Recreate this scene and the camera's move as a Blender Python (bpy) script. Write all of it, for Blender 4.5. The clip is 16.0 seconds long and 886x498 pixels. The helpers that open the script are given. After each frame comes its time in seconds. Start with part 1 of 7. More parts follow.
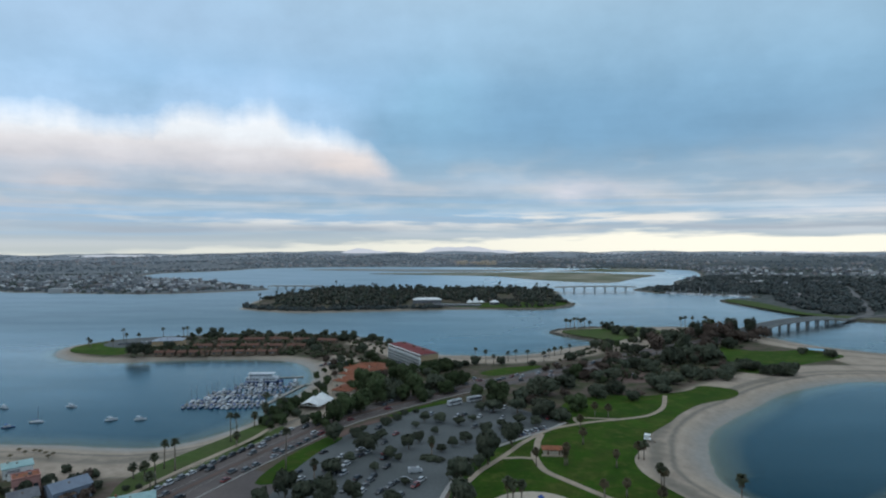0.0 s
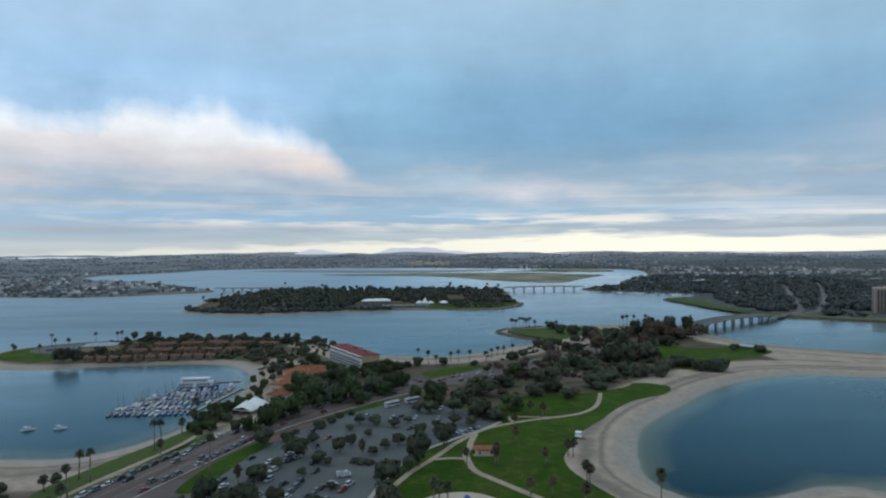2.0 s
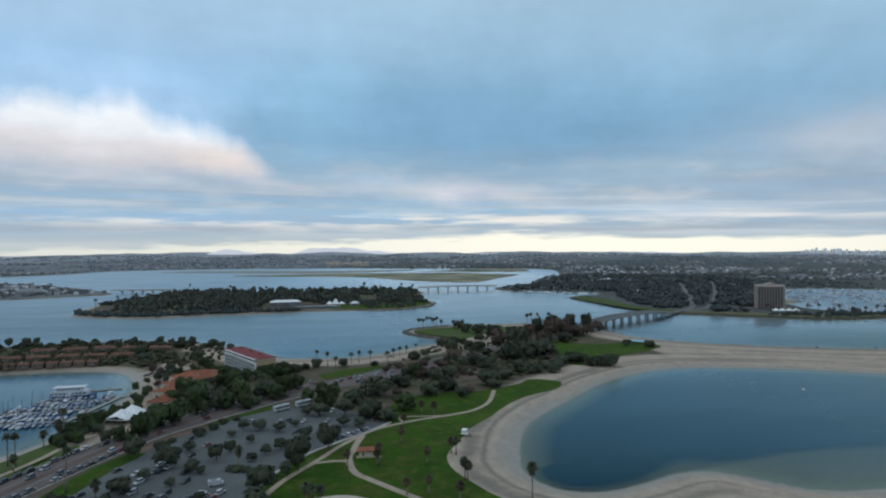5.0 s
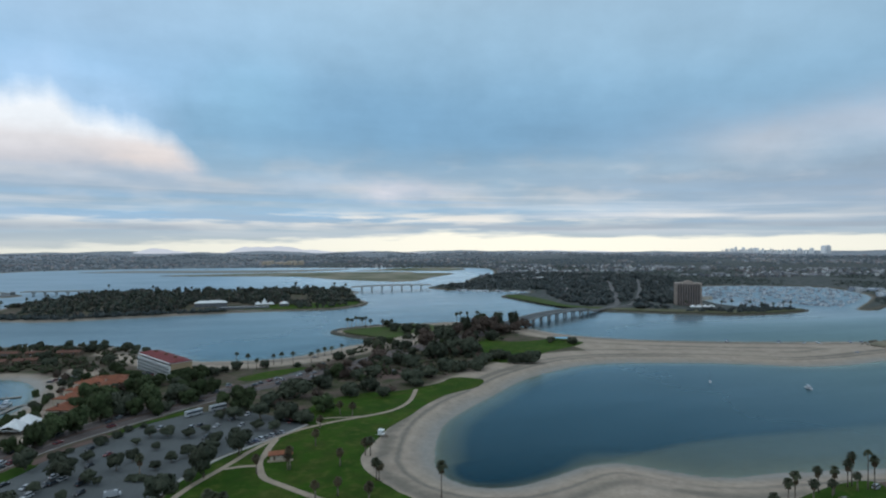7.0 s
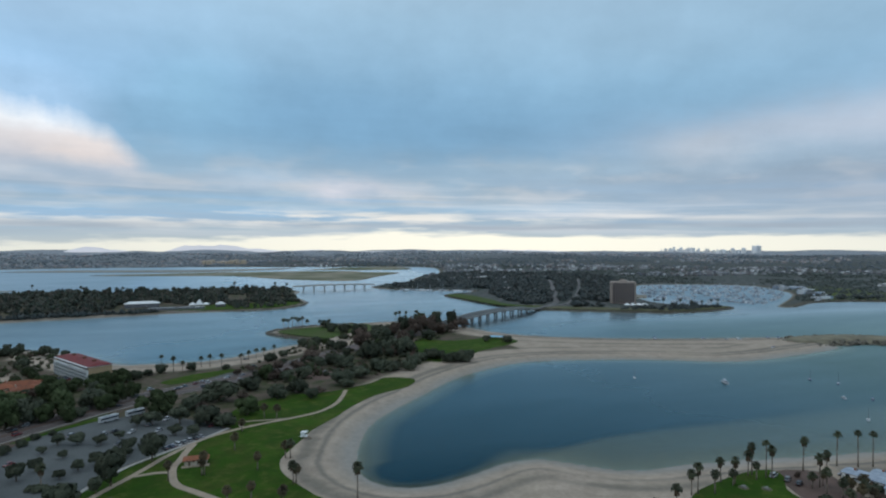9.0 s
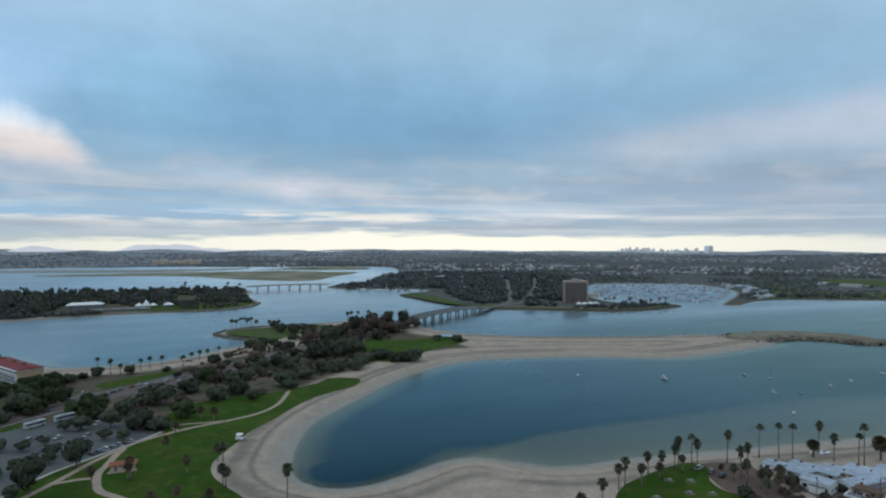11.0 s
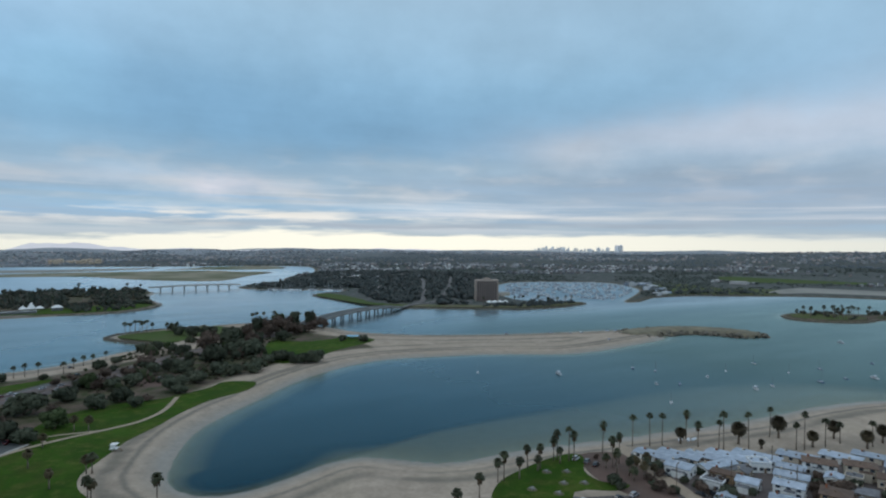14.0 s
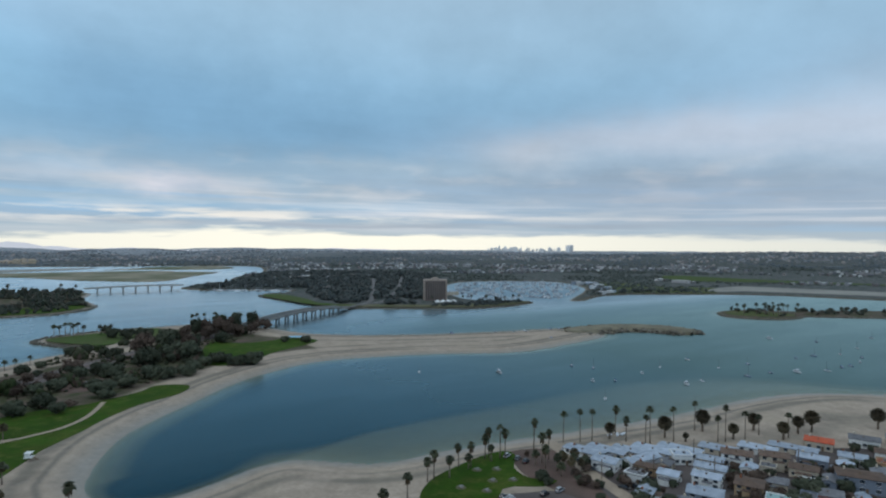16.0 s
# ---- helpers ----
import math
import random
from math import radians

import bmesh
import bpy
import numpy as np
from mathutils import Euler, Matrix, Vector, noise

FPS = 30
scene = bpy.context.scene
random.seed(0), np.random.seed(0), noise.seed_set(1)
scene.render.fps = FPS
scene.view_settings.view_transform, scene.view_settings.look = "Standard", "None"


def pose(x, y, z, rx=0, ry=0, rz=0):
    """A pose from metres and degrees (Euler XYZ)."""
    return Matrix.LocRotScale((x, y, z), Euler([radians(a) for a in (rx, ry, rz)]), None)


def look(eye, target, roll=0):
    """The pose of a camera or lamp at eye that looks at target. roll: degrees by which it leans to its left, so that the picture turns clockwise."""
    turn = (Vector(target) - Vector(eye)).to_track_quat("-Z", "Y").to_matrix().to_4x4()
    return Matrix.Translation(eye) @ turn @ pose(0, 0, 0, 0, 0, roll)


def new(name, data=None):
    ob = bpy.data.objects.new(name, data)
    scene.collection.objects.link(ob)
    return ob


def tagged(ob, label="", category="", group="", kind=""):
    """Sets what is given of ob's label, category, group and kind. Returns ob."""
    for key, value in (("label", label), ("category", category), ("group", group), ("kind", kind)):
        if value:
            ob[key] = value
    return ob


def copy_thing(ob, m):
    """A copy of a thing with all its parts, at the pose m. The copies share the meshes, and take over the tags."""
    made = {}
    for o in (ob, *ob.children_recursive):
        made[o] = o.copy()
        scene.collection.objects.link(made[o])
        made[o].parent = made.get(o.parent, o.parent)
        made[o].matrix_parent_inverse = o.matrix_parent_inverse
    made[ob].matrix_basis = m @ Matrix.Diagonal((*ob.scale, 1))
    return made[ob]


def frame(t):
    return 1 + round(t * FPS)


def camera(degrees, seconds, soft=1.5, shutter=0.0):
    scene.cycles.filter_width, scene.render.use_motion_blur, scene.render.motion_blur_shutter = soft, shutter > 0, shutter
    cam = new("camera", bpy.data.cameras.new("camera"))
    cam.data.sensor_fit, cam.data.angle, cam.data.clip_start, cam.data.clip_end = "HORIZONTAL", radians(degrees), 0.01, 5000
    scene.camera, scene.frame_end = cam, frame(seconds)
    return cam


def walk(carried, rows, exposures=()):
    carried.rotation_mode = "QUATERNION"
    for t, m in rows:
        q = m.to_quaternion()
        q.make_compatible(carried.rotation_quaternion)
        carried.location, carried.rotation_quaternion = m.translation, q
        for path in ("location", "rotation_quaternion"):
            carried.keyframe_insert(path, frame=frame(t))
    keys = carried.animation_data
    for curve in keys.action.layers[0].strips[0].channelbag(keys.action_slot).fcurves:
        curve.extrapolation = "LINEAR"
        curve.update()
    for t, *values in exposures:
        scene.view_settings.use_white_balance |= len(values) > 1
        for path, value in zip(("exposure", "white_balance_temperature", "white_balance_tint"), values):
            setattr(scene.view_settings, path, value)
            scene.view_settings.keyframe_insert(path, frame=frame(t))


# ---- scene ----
cam = camera(73.0, 16.0, soft=2.15)
PATH = [
    (0, (2.516, -1.586, 95.722), (2.468, 0.413, 95.702), -0.3),
    (0.5, (5.309, -1.071, 95.529), (5.289, 0.928, 95.51), -0.4),
    (1, (7.982, -0.442, 95.481), (7.996, 1.558, 95.462), -0.4),
    (1.5, (10.861, -0.09, 95.442), (10.913, 1.91, 95.424), -0.4),
    (2, (13.657, 0.09, 95.354), (13.754, 2.088, 95.336), -0.4),
    (2.5, (16.512, 0.403, 95.2), (16.659, 2.398, 95.183), -0.5),
    (3, (19.572, 0.76, 95.052), (19.767, 2.751, 95.034), -0.4),
    (5.5, (33.653, -0.147, 94.744), (34.047, 1.814, 94.725), -0.3),
    (6, (36.407, -0.332, 94.772), (36.849, 1.618, 94.752), -0.3),
    (6.5, (39.064, -0.959, 94.804), (39.559, 0.979, 94.783), -0.3),
    (7, (41.661, -1.796, 94.924), (42.209, 0.127, 94.901), -0.2),
    (7.5, (44.42, -2.26, 95.024), (45.017, -0.351, 95.0), -0.1),
    (8, (47.128, -2.879, 95.065), (47.765, -0.983, 95.04), 0.0),
    (8.5, (49.873, -4.244, 95.095), (50.546, -2.361, 95.069), 0.0),
    (9, (52.794, -5.564, 95.221), (53.502, -3.694, 95.195), 0.0),
    (11.5, (65.526, -11.144, 95.036), (66.378, -9.335, 95.009), 0.1),
    (12, (68.11, -12.41, 95.032), (68.993, -10.615, 95.005), 0.1),
    (12.5, (70.19, -13.804, 95.074), (71.11, -12.028, 95.047), 0.2),
    (13, (71.987, -15.142, 95.2), (72.951, -13.39, 95.172), 0.2),
    (13.5, (73.776, -16.7, 95.44), (74.785, -14.973, 95.412), 0.2),
    (14, (75.898, -18.029, 95.622), (76.949, -16.328, 95.593), 0.3),
    (14.5, (77.792, -19.502, 95.761), (78.879, -17.823, 95.731), 0.3),
    (15, (79.867, -20.731, 95.79), (80.986, -19.073, 95.761), 0.3),
    (15.5, (82.245, -21.908, 95.788), (83.396, -20.273, 95.759), 0.3),
    (16, (84.065, -23.126, 95.587), (85.241, -21.509, 95.558), 0.4),
]
walk(cam, [(t, look(eye, target, roll)) for t, eye, target, roll in PATH])

# ---- node arithmetic ----
class Ex:
    """A socket or number in a node tree, with arithmetic."""

    def __init__(self, nt, s):
        self.nt, self.s = nt, s

    def op(self, kind, *others):
        n = self.nt.nodes.new("ShaderNodeMath")
        n.operation = kind
        for i, o in enumerate((self, *others)):
            s = o.s if isinstance(o, Ex) else o
            if isinstance(s, (int, float)):
                n.inputs[i].default_value = s
            else:
                self.nt.links.new(s, n.inputs[i])
        return Ex(self.nt, n.outputs[0])

    def __add__(self, o): return self.op("ADD", o)
    def __sub__(self, o): return self.op("SUBTRACT", o)
    def __mul__(self, o): return self.op("MULTIPLY", o)
    def __truediv__(self, o): return self.op("DIVIDE", o)


def link(nt, a, b):
    nt.links.new(a.s if isinstance(a, Ex) else a, b)


def combine(nt, x, y, z):
    n = nt.nodes.new("ShaderNodeCombineXYZ")
    for i, o in enumerate((x, y, z)):
        if isinstance(o, Ex) and not isinstance(o.s, (int, float)):
            nt.links.new(o.s, n.inputs[i])
        else:
            n.inputs[i].default_value = o
    return n.outputs[0]


def noise_tex(nt, vector, scale, detail=3.0, rough=0.55):
    n = nt.nodes.new("ShaderNodeTexNoise")
    n.inputs["Scale"].default_value, n.inputs["Detail"].default_value, n.inputs["Roughness"].default_value = scale, detail, rough
    if vector is not None:
        nt.links.new(vector, n.inputs["Vector"])
    return Ex(nt, n.outputs[0])


def ramp(nt, fac, stops):
    n = nt.nodes.new("ShaderNodeValToRGB")
    el = n.color_ramp.elements
    while len(el) < len(stops):
        el.new(0.5)
    for e, (p, c) in zip(el, stops):
        e.position, e.color = p, (*c, 1)
    link(nt, fac, n.inputs[0])
    return n.outputs[0]


def mix_rgb(nt, fac, a, b, kind="MIX"):
    n = nt.nodes.new("ShaderNodeMix")
    n.data_type, n.blend_type, n.clamp_factor = "RGBA", kind, True
    for s, o in ((n.inputs[0], fac), (n.inputs[6], a), (n.inputs[7], b)):
        if isinstance(o, Ex):
            o = o.s
        if isinstance(o, (int, float)):
            s.default_value = o
        elif isinstance(o, tuple):
            s.default_value = (*o, 1)
        else:
            nt.links.new(o, s)
    return n.outputs[2]


def srgb(r, g, b):
    return tuple((c / 255 / 12.92) if c < 10 else ((c / 255 + 0.055) / 1.055) ** 2.4 for c in (r, g, b))


# ---- the sky: a broken overcast over a pale horizon ----
world = bpy.data.worlds.new("sky")
scene.world = world
world.use_nodes = True
nt = world.node_tree
nt.nodes.clear()
co = nt.nodes.new("ShaderNodeTexCoord")
sep = nt.nodes.new("ShaderNodeSeparateXYZ")
nt.links.new(co.outputs["Generated"], sep.inputs[0])
dx, dy, dz = (Ex(nt, sep.outputs[i]) for i in range(3))
az = dx.op("ARCTAN2", dy) * (180 / math.pi)
el = dz.op("ARCSINE") * (180 / math.pi)
# a cloud deck seen from below: its pattern crowds together towards the horizon
deck = (dz.op("MAXIMUM", 0.0) + 0.055)
px, py = dx / deck, dy / deck
flat = combine(nt, px * 0.42, py * 0.62, 0.0)
broad = noise_tex(nt, flat, 0.62, 5.0, 0.55)
fine = noise_tex(nt, flat, 2.1, 5.0, 0.6)
wisp = noise_tex(nt, combine(nt, az * 0.16, el * 0.2, 1.3), 1.0, 5.0, 0.62)
warp_a = noise_tex(nt, combine(nt, az * 0.07, el * 0.13, 3.7), 1.0, 3.0)
warp_e = noise_tex(nt, combine(nt, az * 0.06, el * 0.16, 9.1), 1.0, 4.0, 0.6)
curtain = noise_tex(nt, combine(nt, az * 0.34, el * 0.05, 5.1), 1.0, 3.0, 0.6)
wa = az + (warp_a - 0.5) * 7.0
we = el + (warp_e - 0.5) * 3.0 + (wisp - 0.5) * 1.8
SKY_RAMP = [(0.0, srgb(190, 200, 202)), (0.025, srgb(176, 194, 205)), (0.05, srgb(168, 190, 206)), (0.1, srgb(170, 192, 208)),
            (0.18, srgb(160, 190, 212)), (0.3, srgb(134, 174, 204)), (0.45, srgb(140, 183, 214)), (0.62, srgb(156, 194, 221)), (0.75, srgb(172, 202, 224)), (1.0, srgb(196, 214, 230))]
col = ramp(nt, (el + (warp_e - 0.5) * 1.0) / 32.0, SKY_RAMP)
# lit cloud edges and darker undersides: azimuth, elevation, half-widths, strength, colour
BLUE_GAPS = [
    (-30, 19, 25, 4.5, 0.6, (182, 212, 244)), (-14, 14.5, 9, 2.2, 0.5, (172, 210, 244)), (10, 12.0, 16, 3.6, 0.75, (122, 166, 200)),
    (27, 9.5, 12, 2.6, 0.6, (120, 164, 198)), (-22, 14.0, 14, 1.9, 0.7, (164, 207, 245)), (-2, 13.5, 4, 3, 0.4, (150, 200, 230)),
    (-42, 15, 12, 4, 0.4, (170, 200, 230)), (45, 18, 16, 3, 0.35, (160, 196, 222)), (75, 14, 14, 5, 0.4, (176, 206, 232)),
]
GREY_BASES = [
    (42, 22, 30, 6, 0.55, (152, 182, 206)), (-22, 5.0, 20, 0.8, 0.55, (150, 174, 194)), (10, 6.4, 14, 1.2, 0.45, (150, 176, 198)),
    (-8, 4.0, 14, 0.7, 0.55, (142, 180, 206)), (55, 5.6, 16, 1.1, 0.7, (146, 166, 186)), (34, 5.0, 10, 1.0, 0.5, (160, 176, 192)),
]
LIT_HEAPS = [
    (-34, 5.5, 3.0, 0.75, 0.85, (222, 209, 204)), (-37, 3.5, 4.5, 0.5, 0.85, (224, 212, 204)), (14, 4.4, 4.0, 0.7, 0.6, (214, 214, 220)),
]
LOW_HEAPS = [
    (11, 4.9, 2.6, 0.8, 0.85, (224, 222, 230)), (4, 5.6, 5, 0.7, 0.5, (196, 212, 230)), (21, 3.7, 5, 0.5, 0.5, (196, 202, 208)), (-2, 5.6, 6, 0.6, 0.35, (186, 200, 212)),
    (30, 6.8, 8, 0.7, 0.4, (178, 196, 210)), (7, 5.2, 3.0, 0.5, 0.45, (190, 200, 210)), (58, 9.0, 15, 1.7, 0.7, (198, 206, 220)),
    (76, 10.0, 12, 3.0, 0.6, (204, 212, 226)), (44, 8.0, 4, 1.2, 0.5, (204, 208, 216)),
]
for ca, ce, sa, se, k, c in BLUE_GAPS + GREY_BASES + LIT_HEAPS + LOW_HEAPS:
    d2 = ((wa - ca) / sa).op("POWER", 2.0) + ((we - ce) / se).op("POWER", 2.0)
    col = mix_rgb(nt, (d2 * -0.75).op("EXPONENT") * k, col, srgb(*c))


def bell(x, mid, half):
    return (((x - mid) / half).op("POWER", 2.0) * -1.0).op("EXPONENT")


def clip(x):
    return x.op("MAXIMUM", 0.0).op("MINIMUM", 1.0)


# the bank in the north-west: how high its lit top stands, bearing by bearing, and its tones from the top down
BANK = [(0.144, 0.637), (0.24, 0.688), (0.302, 0.637), (0.356, 0.662), (0.4, 0.769), (0.424, 0.787), (0.472, 0.725), (0.514, 0.775), (0.554, 0.794), (0.594, 0.675), (0.676, 0.644), (0.734, 0.556), (0.782, 0.425), (0.826, 0.287)]
rim = Ex(nt, ramp(nt, (az + (wisp - 0.5) * 2.0 + 45.0) / 50.0, [(p, (v, v, v)) for p, v in BANK])) * 16.0
below = rim - el + (warp_e - 0.5) * 1.6 + (wisp - 0.5) * 2.6 + (curtain - 0.5) * 2.0
col = mix_rgb(nt, clip((below + 4.0) / 4.0) * clip((az * -1.0 - 6.0) / 6.0) * clip((el - 6.0) / 4.0) * 0.75, col, srgb(180, 214, 248))
low = el + (warp_e - 0.5) * 2.0 + (wisp - 0.5) * 1.6
bank_tone = ramp(nt, (low - 4.0) / 9.0, [(0.0, srgb(172, 190, 212)), (0.2, srgb(192, 200, 214)), (0.36, srgb(214, 213, 219)), (0.5, srgb(230, 228, 231)), (0.64, srgb(243, 248, 253)), (0.8, srgb(248, 253, 258)), (1.0, srgb(226, 242, 256))])
bank = clip((below + 0.7) / 2.2) * clip((low - 4.4) / 2.4) * clip((az * -1.0 - 4.0) / 2.5)
col = mix_rgb(nt, bank * 0.95, col, bank_tone)
col = mix_rgb(nt, bell(az, -10.5, 4.5) * bell(low, 7.6, 1.0) * bank * 0.5, col, srgb(238, 222, 212))
# long low layers: blue gaps between grey and pale sheets
sheet = noise_tex(nt, combine(nt, az * 0.028, el * 1.05 + az * 0.012 + (warp_e - 0.5) * 0.5, 7.7), 1.0, 4.0, 0.5)
layer = bell(el, 2.6, 2.1)
col = mix_rgb(nt, layer * (bell(az, 14.0, 24.0) * -0.85 + 1.0) * 0.5, col, srgb(160, 180, 202))
col = mix_rgb(nt, clip((sheet - 0.53) * 9.0) * layer * 0.75, col, srgb(222, 226, 232))
col = mix_rgb(nt, clip((sheet - 0.46) * -9.0) * layer * 0.6, col, srgb(148, 190, 226))
# heaped rows of cloud with paler tops
puff = noise_tex(nt, combine(nt, az * 0.19, el * 0.62 + (warp_e - 0.5) * 0.8, 2.2), 1.0, 3.0, 0.45)
row = (((el - 4.6) / 2.6).op("POWER", 2.0) * -1.0).op("EXPONENT")
col = mix_rgb(nt, ((puff - 0.52) * 5.5).op("MAXIMUM", 0.0).op("MINIMUM", 1.0) * row * 0.4, col, srgb(220, 220, 222))
col = mix_rgb(nt, ((puff - 0.48) * -5.5).op("MAXIMUM", 0.0).op("MINIMUM", 1.0) * row * 0.35, col, srgb(138, 170, 198))
# low rows of heaped cloud over a pale band at the skyline
strand = noise_tex(nt, combine(nt, az * 0.09, el * 0.7, 8.3), 1.0, 5.0, 0.58)
heap = noise_tex(nt, combine(nt, az * 0.11, el * 1.1 + (warp_e - 0.5) * 0.7, 4.4), 1.0, 4.0, 0.52)
le = el + (strand - 0.5) * 1.1

span = bell(az, 8.0, 34.0)
col = mix_rgb(nt, bell(le, 5.0, 0.9) * bell(az, -14.0, 18.0) * 0.4, col, srgb(158, 176, 196))
col = mix_rgb(nt, bell(le, 4.0, 1.9) * bell(az, 62.0, 22.0) * 0.6, col, srgb(154, 170, 190))
col = mix_rgb(nt, bell(le, 3.0, 0.45) * span * 0.5, col, srgb(150, 192, 224))
col = mix_rgb(nt, clip((heap - 0.47) * 7.0) * bell(el, 2.1, 0.8) * span * 0.95, col, srgb(248, 244, 236))
col = mix_rgb(nt, clip((heap - 0.47) * -7.0) * bell(el, 2.2, 0.8) * 0.5, col, srgb(160, 184, 206))
col = mix_rgb(nt, bell(le, 1.45, 0.3) * clip(strand * 3.0 - 0.8) * 0.75, col, srgb(164, 176, 190))
top = (bell(az, 18.0, 30.0) + bell(az, 62.0, 18.0) * 0.7) * 1.3 - 0.4
pale = clip((top - le - (heap - 0.5) * 1.6 - (strand - 0.5) * 0.8) * 2.2)
col = mix_rgb(nt, pale * (bell(az, 26.0, 44.0) * 0.75 + 0.25), col, srgb(259, 256, 240))
col = mix_rgb(nt, bell(le, 0.7, 0.2) * bell(az, -20.0, 20.0) * 0.45, col, srgb(170, 184, 196))
col = mix_rgb(nt, bell(le, 0.5, 0.25) * bell(az, 68.0, 12.0) * 0.5, col, srgb(176, 188, 198))
# soft mottling of the whole deck
mott = ((broad - 0.5) * 0.4 + (fine - 0.5) * 0.16) * clip((el - 0.6) * 0.3) + (wisp - 0.5) * (el * 0.03).op("MAXIMUM", 0.0).op("MINIMUM", 0.3) + 1.02
col = mix_rgb(nt, 1.0, col, combine(nt, mott, mott, mott), "MULTIPLY")
# brighter overhead, as under any overcast
lift = ((el - 28.0) / 50.0).op("MAXIMUM", 0.0).op("MINIMUM", 1.0) * 0.1 + 1.0
sky = nt.nodes.new("ShaderNodeTexSky")
sky.sky_type, sky.sun_disc, sky.sun_elevation, sky.sun_rotation = "NISHITA", False, radians(24), radians(-60)
b_sky, b_cloud = nt.nodes.new("ShaderNodeBackground"), nt.nodes.new("ShaderNodeBackground")
nt.links.new(sky.outputs[0], b_sky.inputs[0])
b_sky.inputs[1].default_value = 0.05
nt.links.new(col, b_cloud.inputs[0])
link(nt, lift, b_cloud.inputs[1])
mx, out = nt.nodes.new("ShaderNodeMixShader"), nt.nodes.new("ShaderNodeOutputWorld")
mx.inputs[0].default_value = 0.97
nt.links.new(b_sky.outputs[0], mx.inputs[1])
nt.links.new(b_cloud.outputs[0], mx.inputs[2])
nt.links.new(mx.outputs[0], out.inputs[0])

sun = new("sun", bpy.data.lights.new("sun", "SUN"))
sun.data.energy, sun.data.angle, sun.data.color = 0.2, radians(20), (1.0, 0.95, 0.88)
sun.matrix_basis = look((-800, 300, 500), (0, 0, 0))

# ---- materials ----
def mat(name, col, col2=None, scale=0.5, rough=0.8, metal=0.0, bump=0.0, rand=0.0, spec=0.3, fine=8.0, where="object", contrast=1.0):
    """A surface of two tones in patches, with finer grain; rand varies the tone from thing to thing."""
    m = bpy.data.materials.new(name)
    m.use_nodes = True
    t = m.node_tree
    p = t.nodes["Principled BSDF"]
    if where == "object":
        v = t.nodes.new("ShaderNodeTexCoord").outputs["Object"]
    else:
        v = t.nodes.new("ShaderNodeNewGeometry").outputs["Position"]
    big, small = noise_tex(t, v, scale, 4.0), noise_tex(t, v, scale * fine, 4.0, 0.65)
    c = mix_rgb(t, ((big - 0.5) * (3.0 * contrast) + 0.5), tuple(col), tuple(col2 or [x * 0.75 for x in col]))
    k = small * 0.7 + 0.65
    if rand:
        info = t.nodes.new("ShaderNodeObjectInfo")
        k = k * (Ex(t, info.outputs["Random"]) * (2 * rand) + (1 - rand))
    grey = combine(t, k, k, k)
    c = mix_rgb(t, 1.0, c, grey, "MULTIPLY")
    t.links.new(c, p.inputs["Base Color"])
    p.inputs["Roughness"].default_value, p.inputs["Metallic"].default_value = rough, metal
    p.inputs["Specular IOR Level"].default_value = spec
    if bump:
        b = t.nodes.new("ShaderNodeBump")
        b.inputs["Strength"].default_value, b.inputs["Distance"].default_value = min(1.0, bump), bump
        link(t, small, b.inputs["Height"])
        t.links.new(b.outputs[0], p.inputs["Normal"])
    return m


def island_mat(name, colours, rough=0.8, grain=0.3):
    """Each loose piece of a joined mesh takes one of several tones."""
    m = mat(name, colours[0], colours[0], 0.05, rough, spec=0.12, where="world")
    t = m.node_tree
    g = t.nodes.new("ShaderNodeNewGeometry")
    r = t.nodes.new("ShaderNodeValToRGB")
    r.color_ramp.interpolation = "CONSTANT"
    while len(r.color_ramp.elements) < len(colours):
        r.color_ramp.elements.new(0.5)
    for i, c in enumerate(colours):
        r.color_ramp.elements[i].position, r.color_ramp.elements[i].color = i / len(colours), (*c, 1)
    t.links.new(g.outputs["Random Per Island"], r.inputs[0])
    n = noise_tex(t, g.outputs["Position"], 0.15, 3.0) * grain + (1 - grain / 2)
    c = mix_rgb(t, 1.0, r.outputs[0], combine(t, n, n, n), "MULTIPLY")
    t.links.new(c, t.nodes["Principled BSDF"].inputs["Base Color"])
    return m


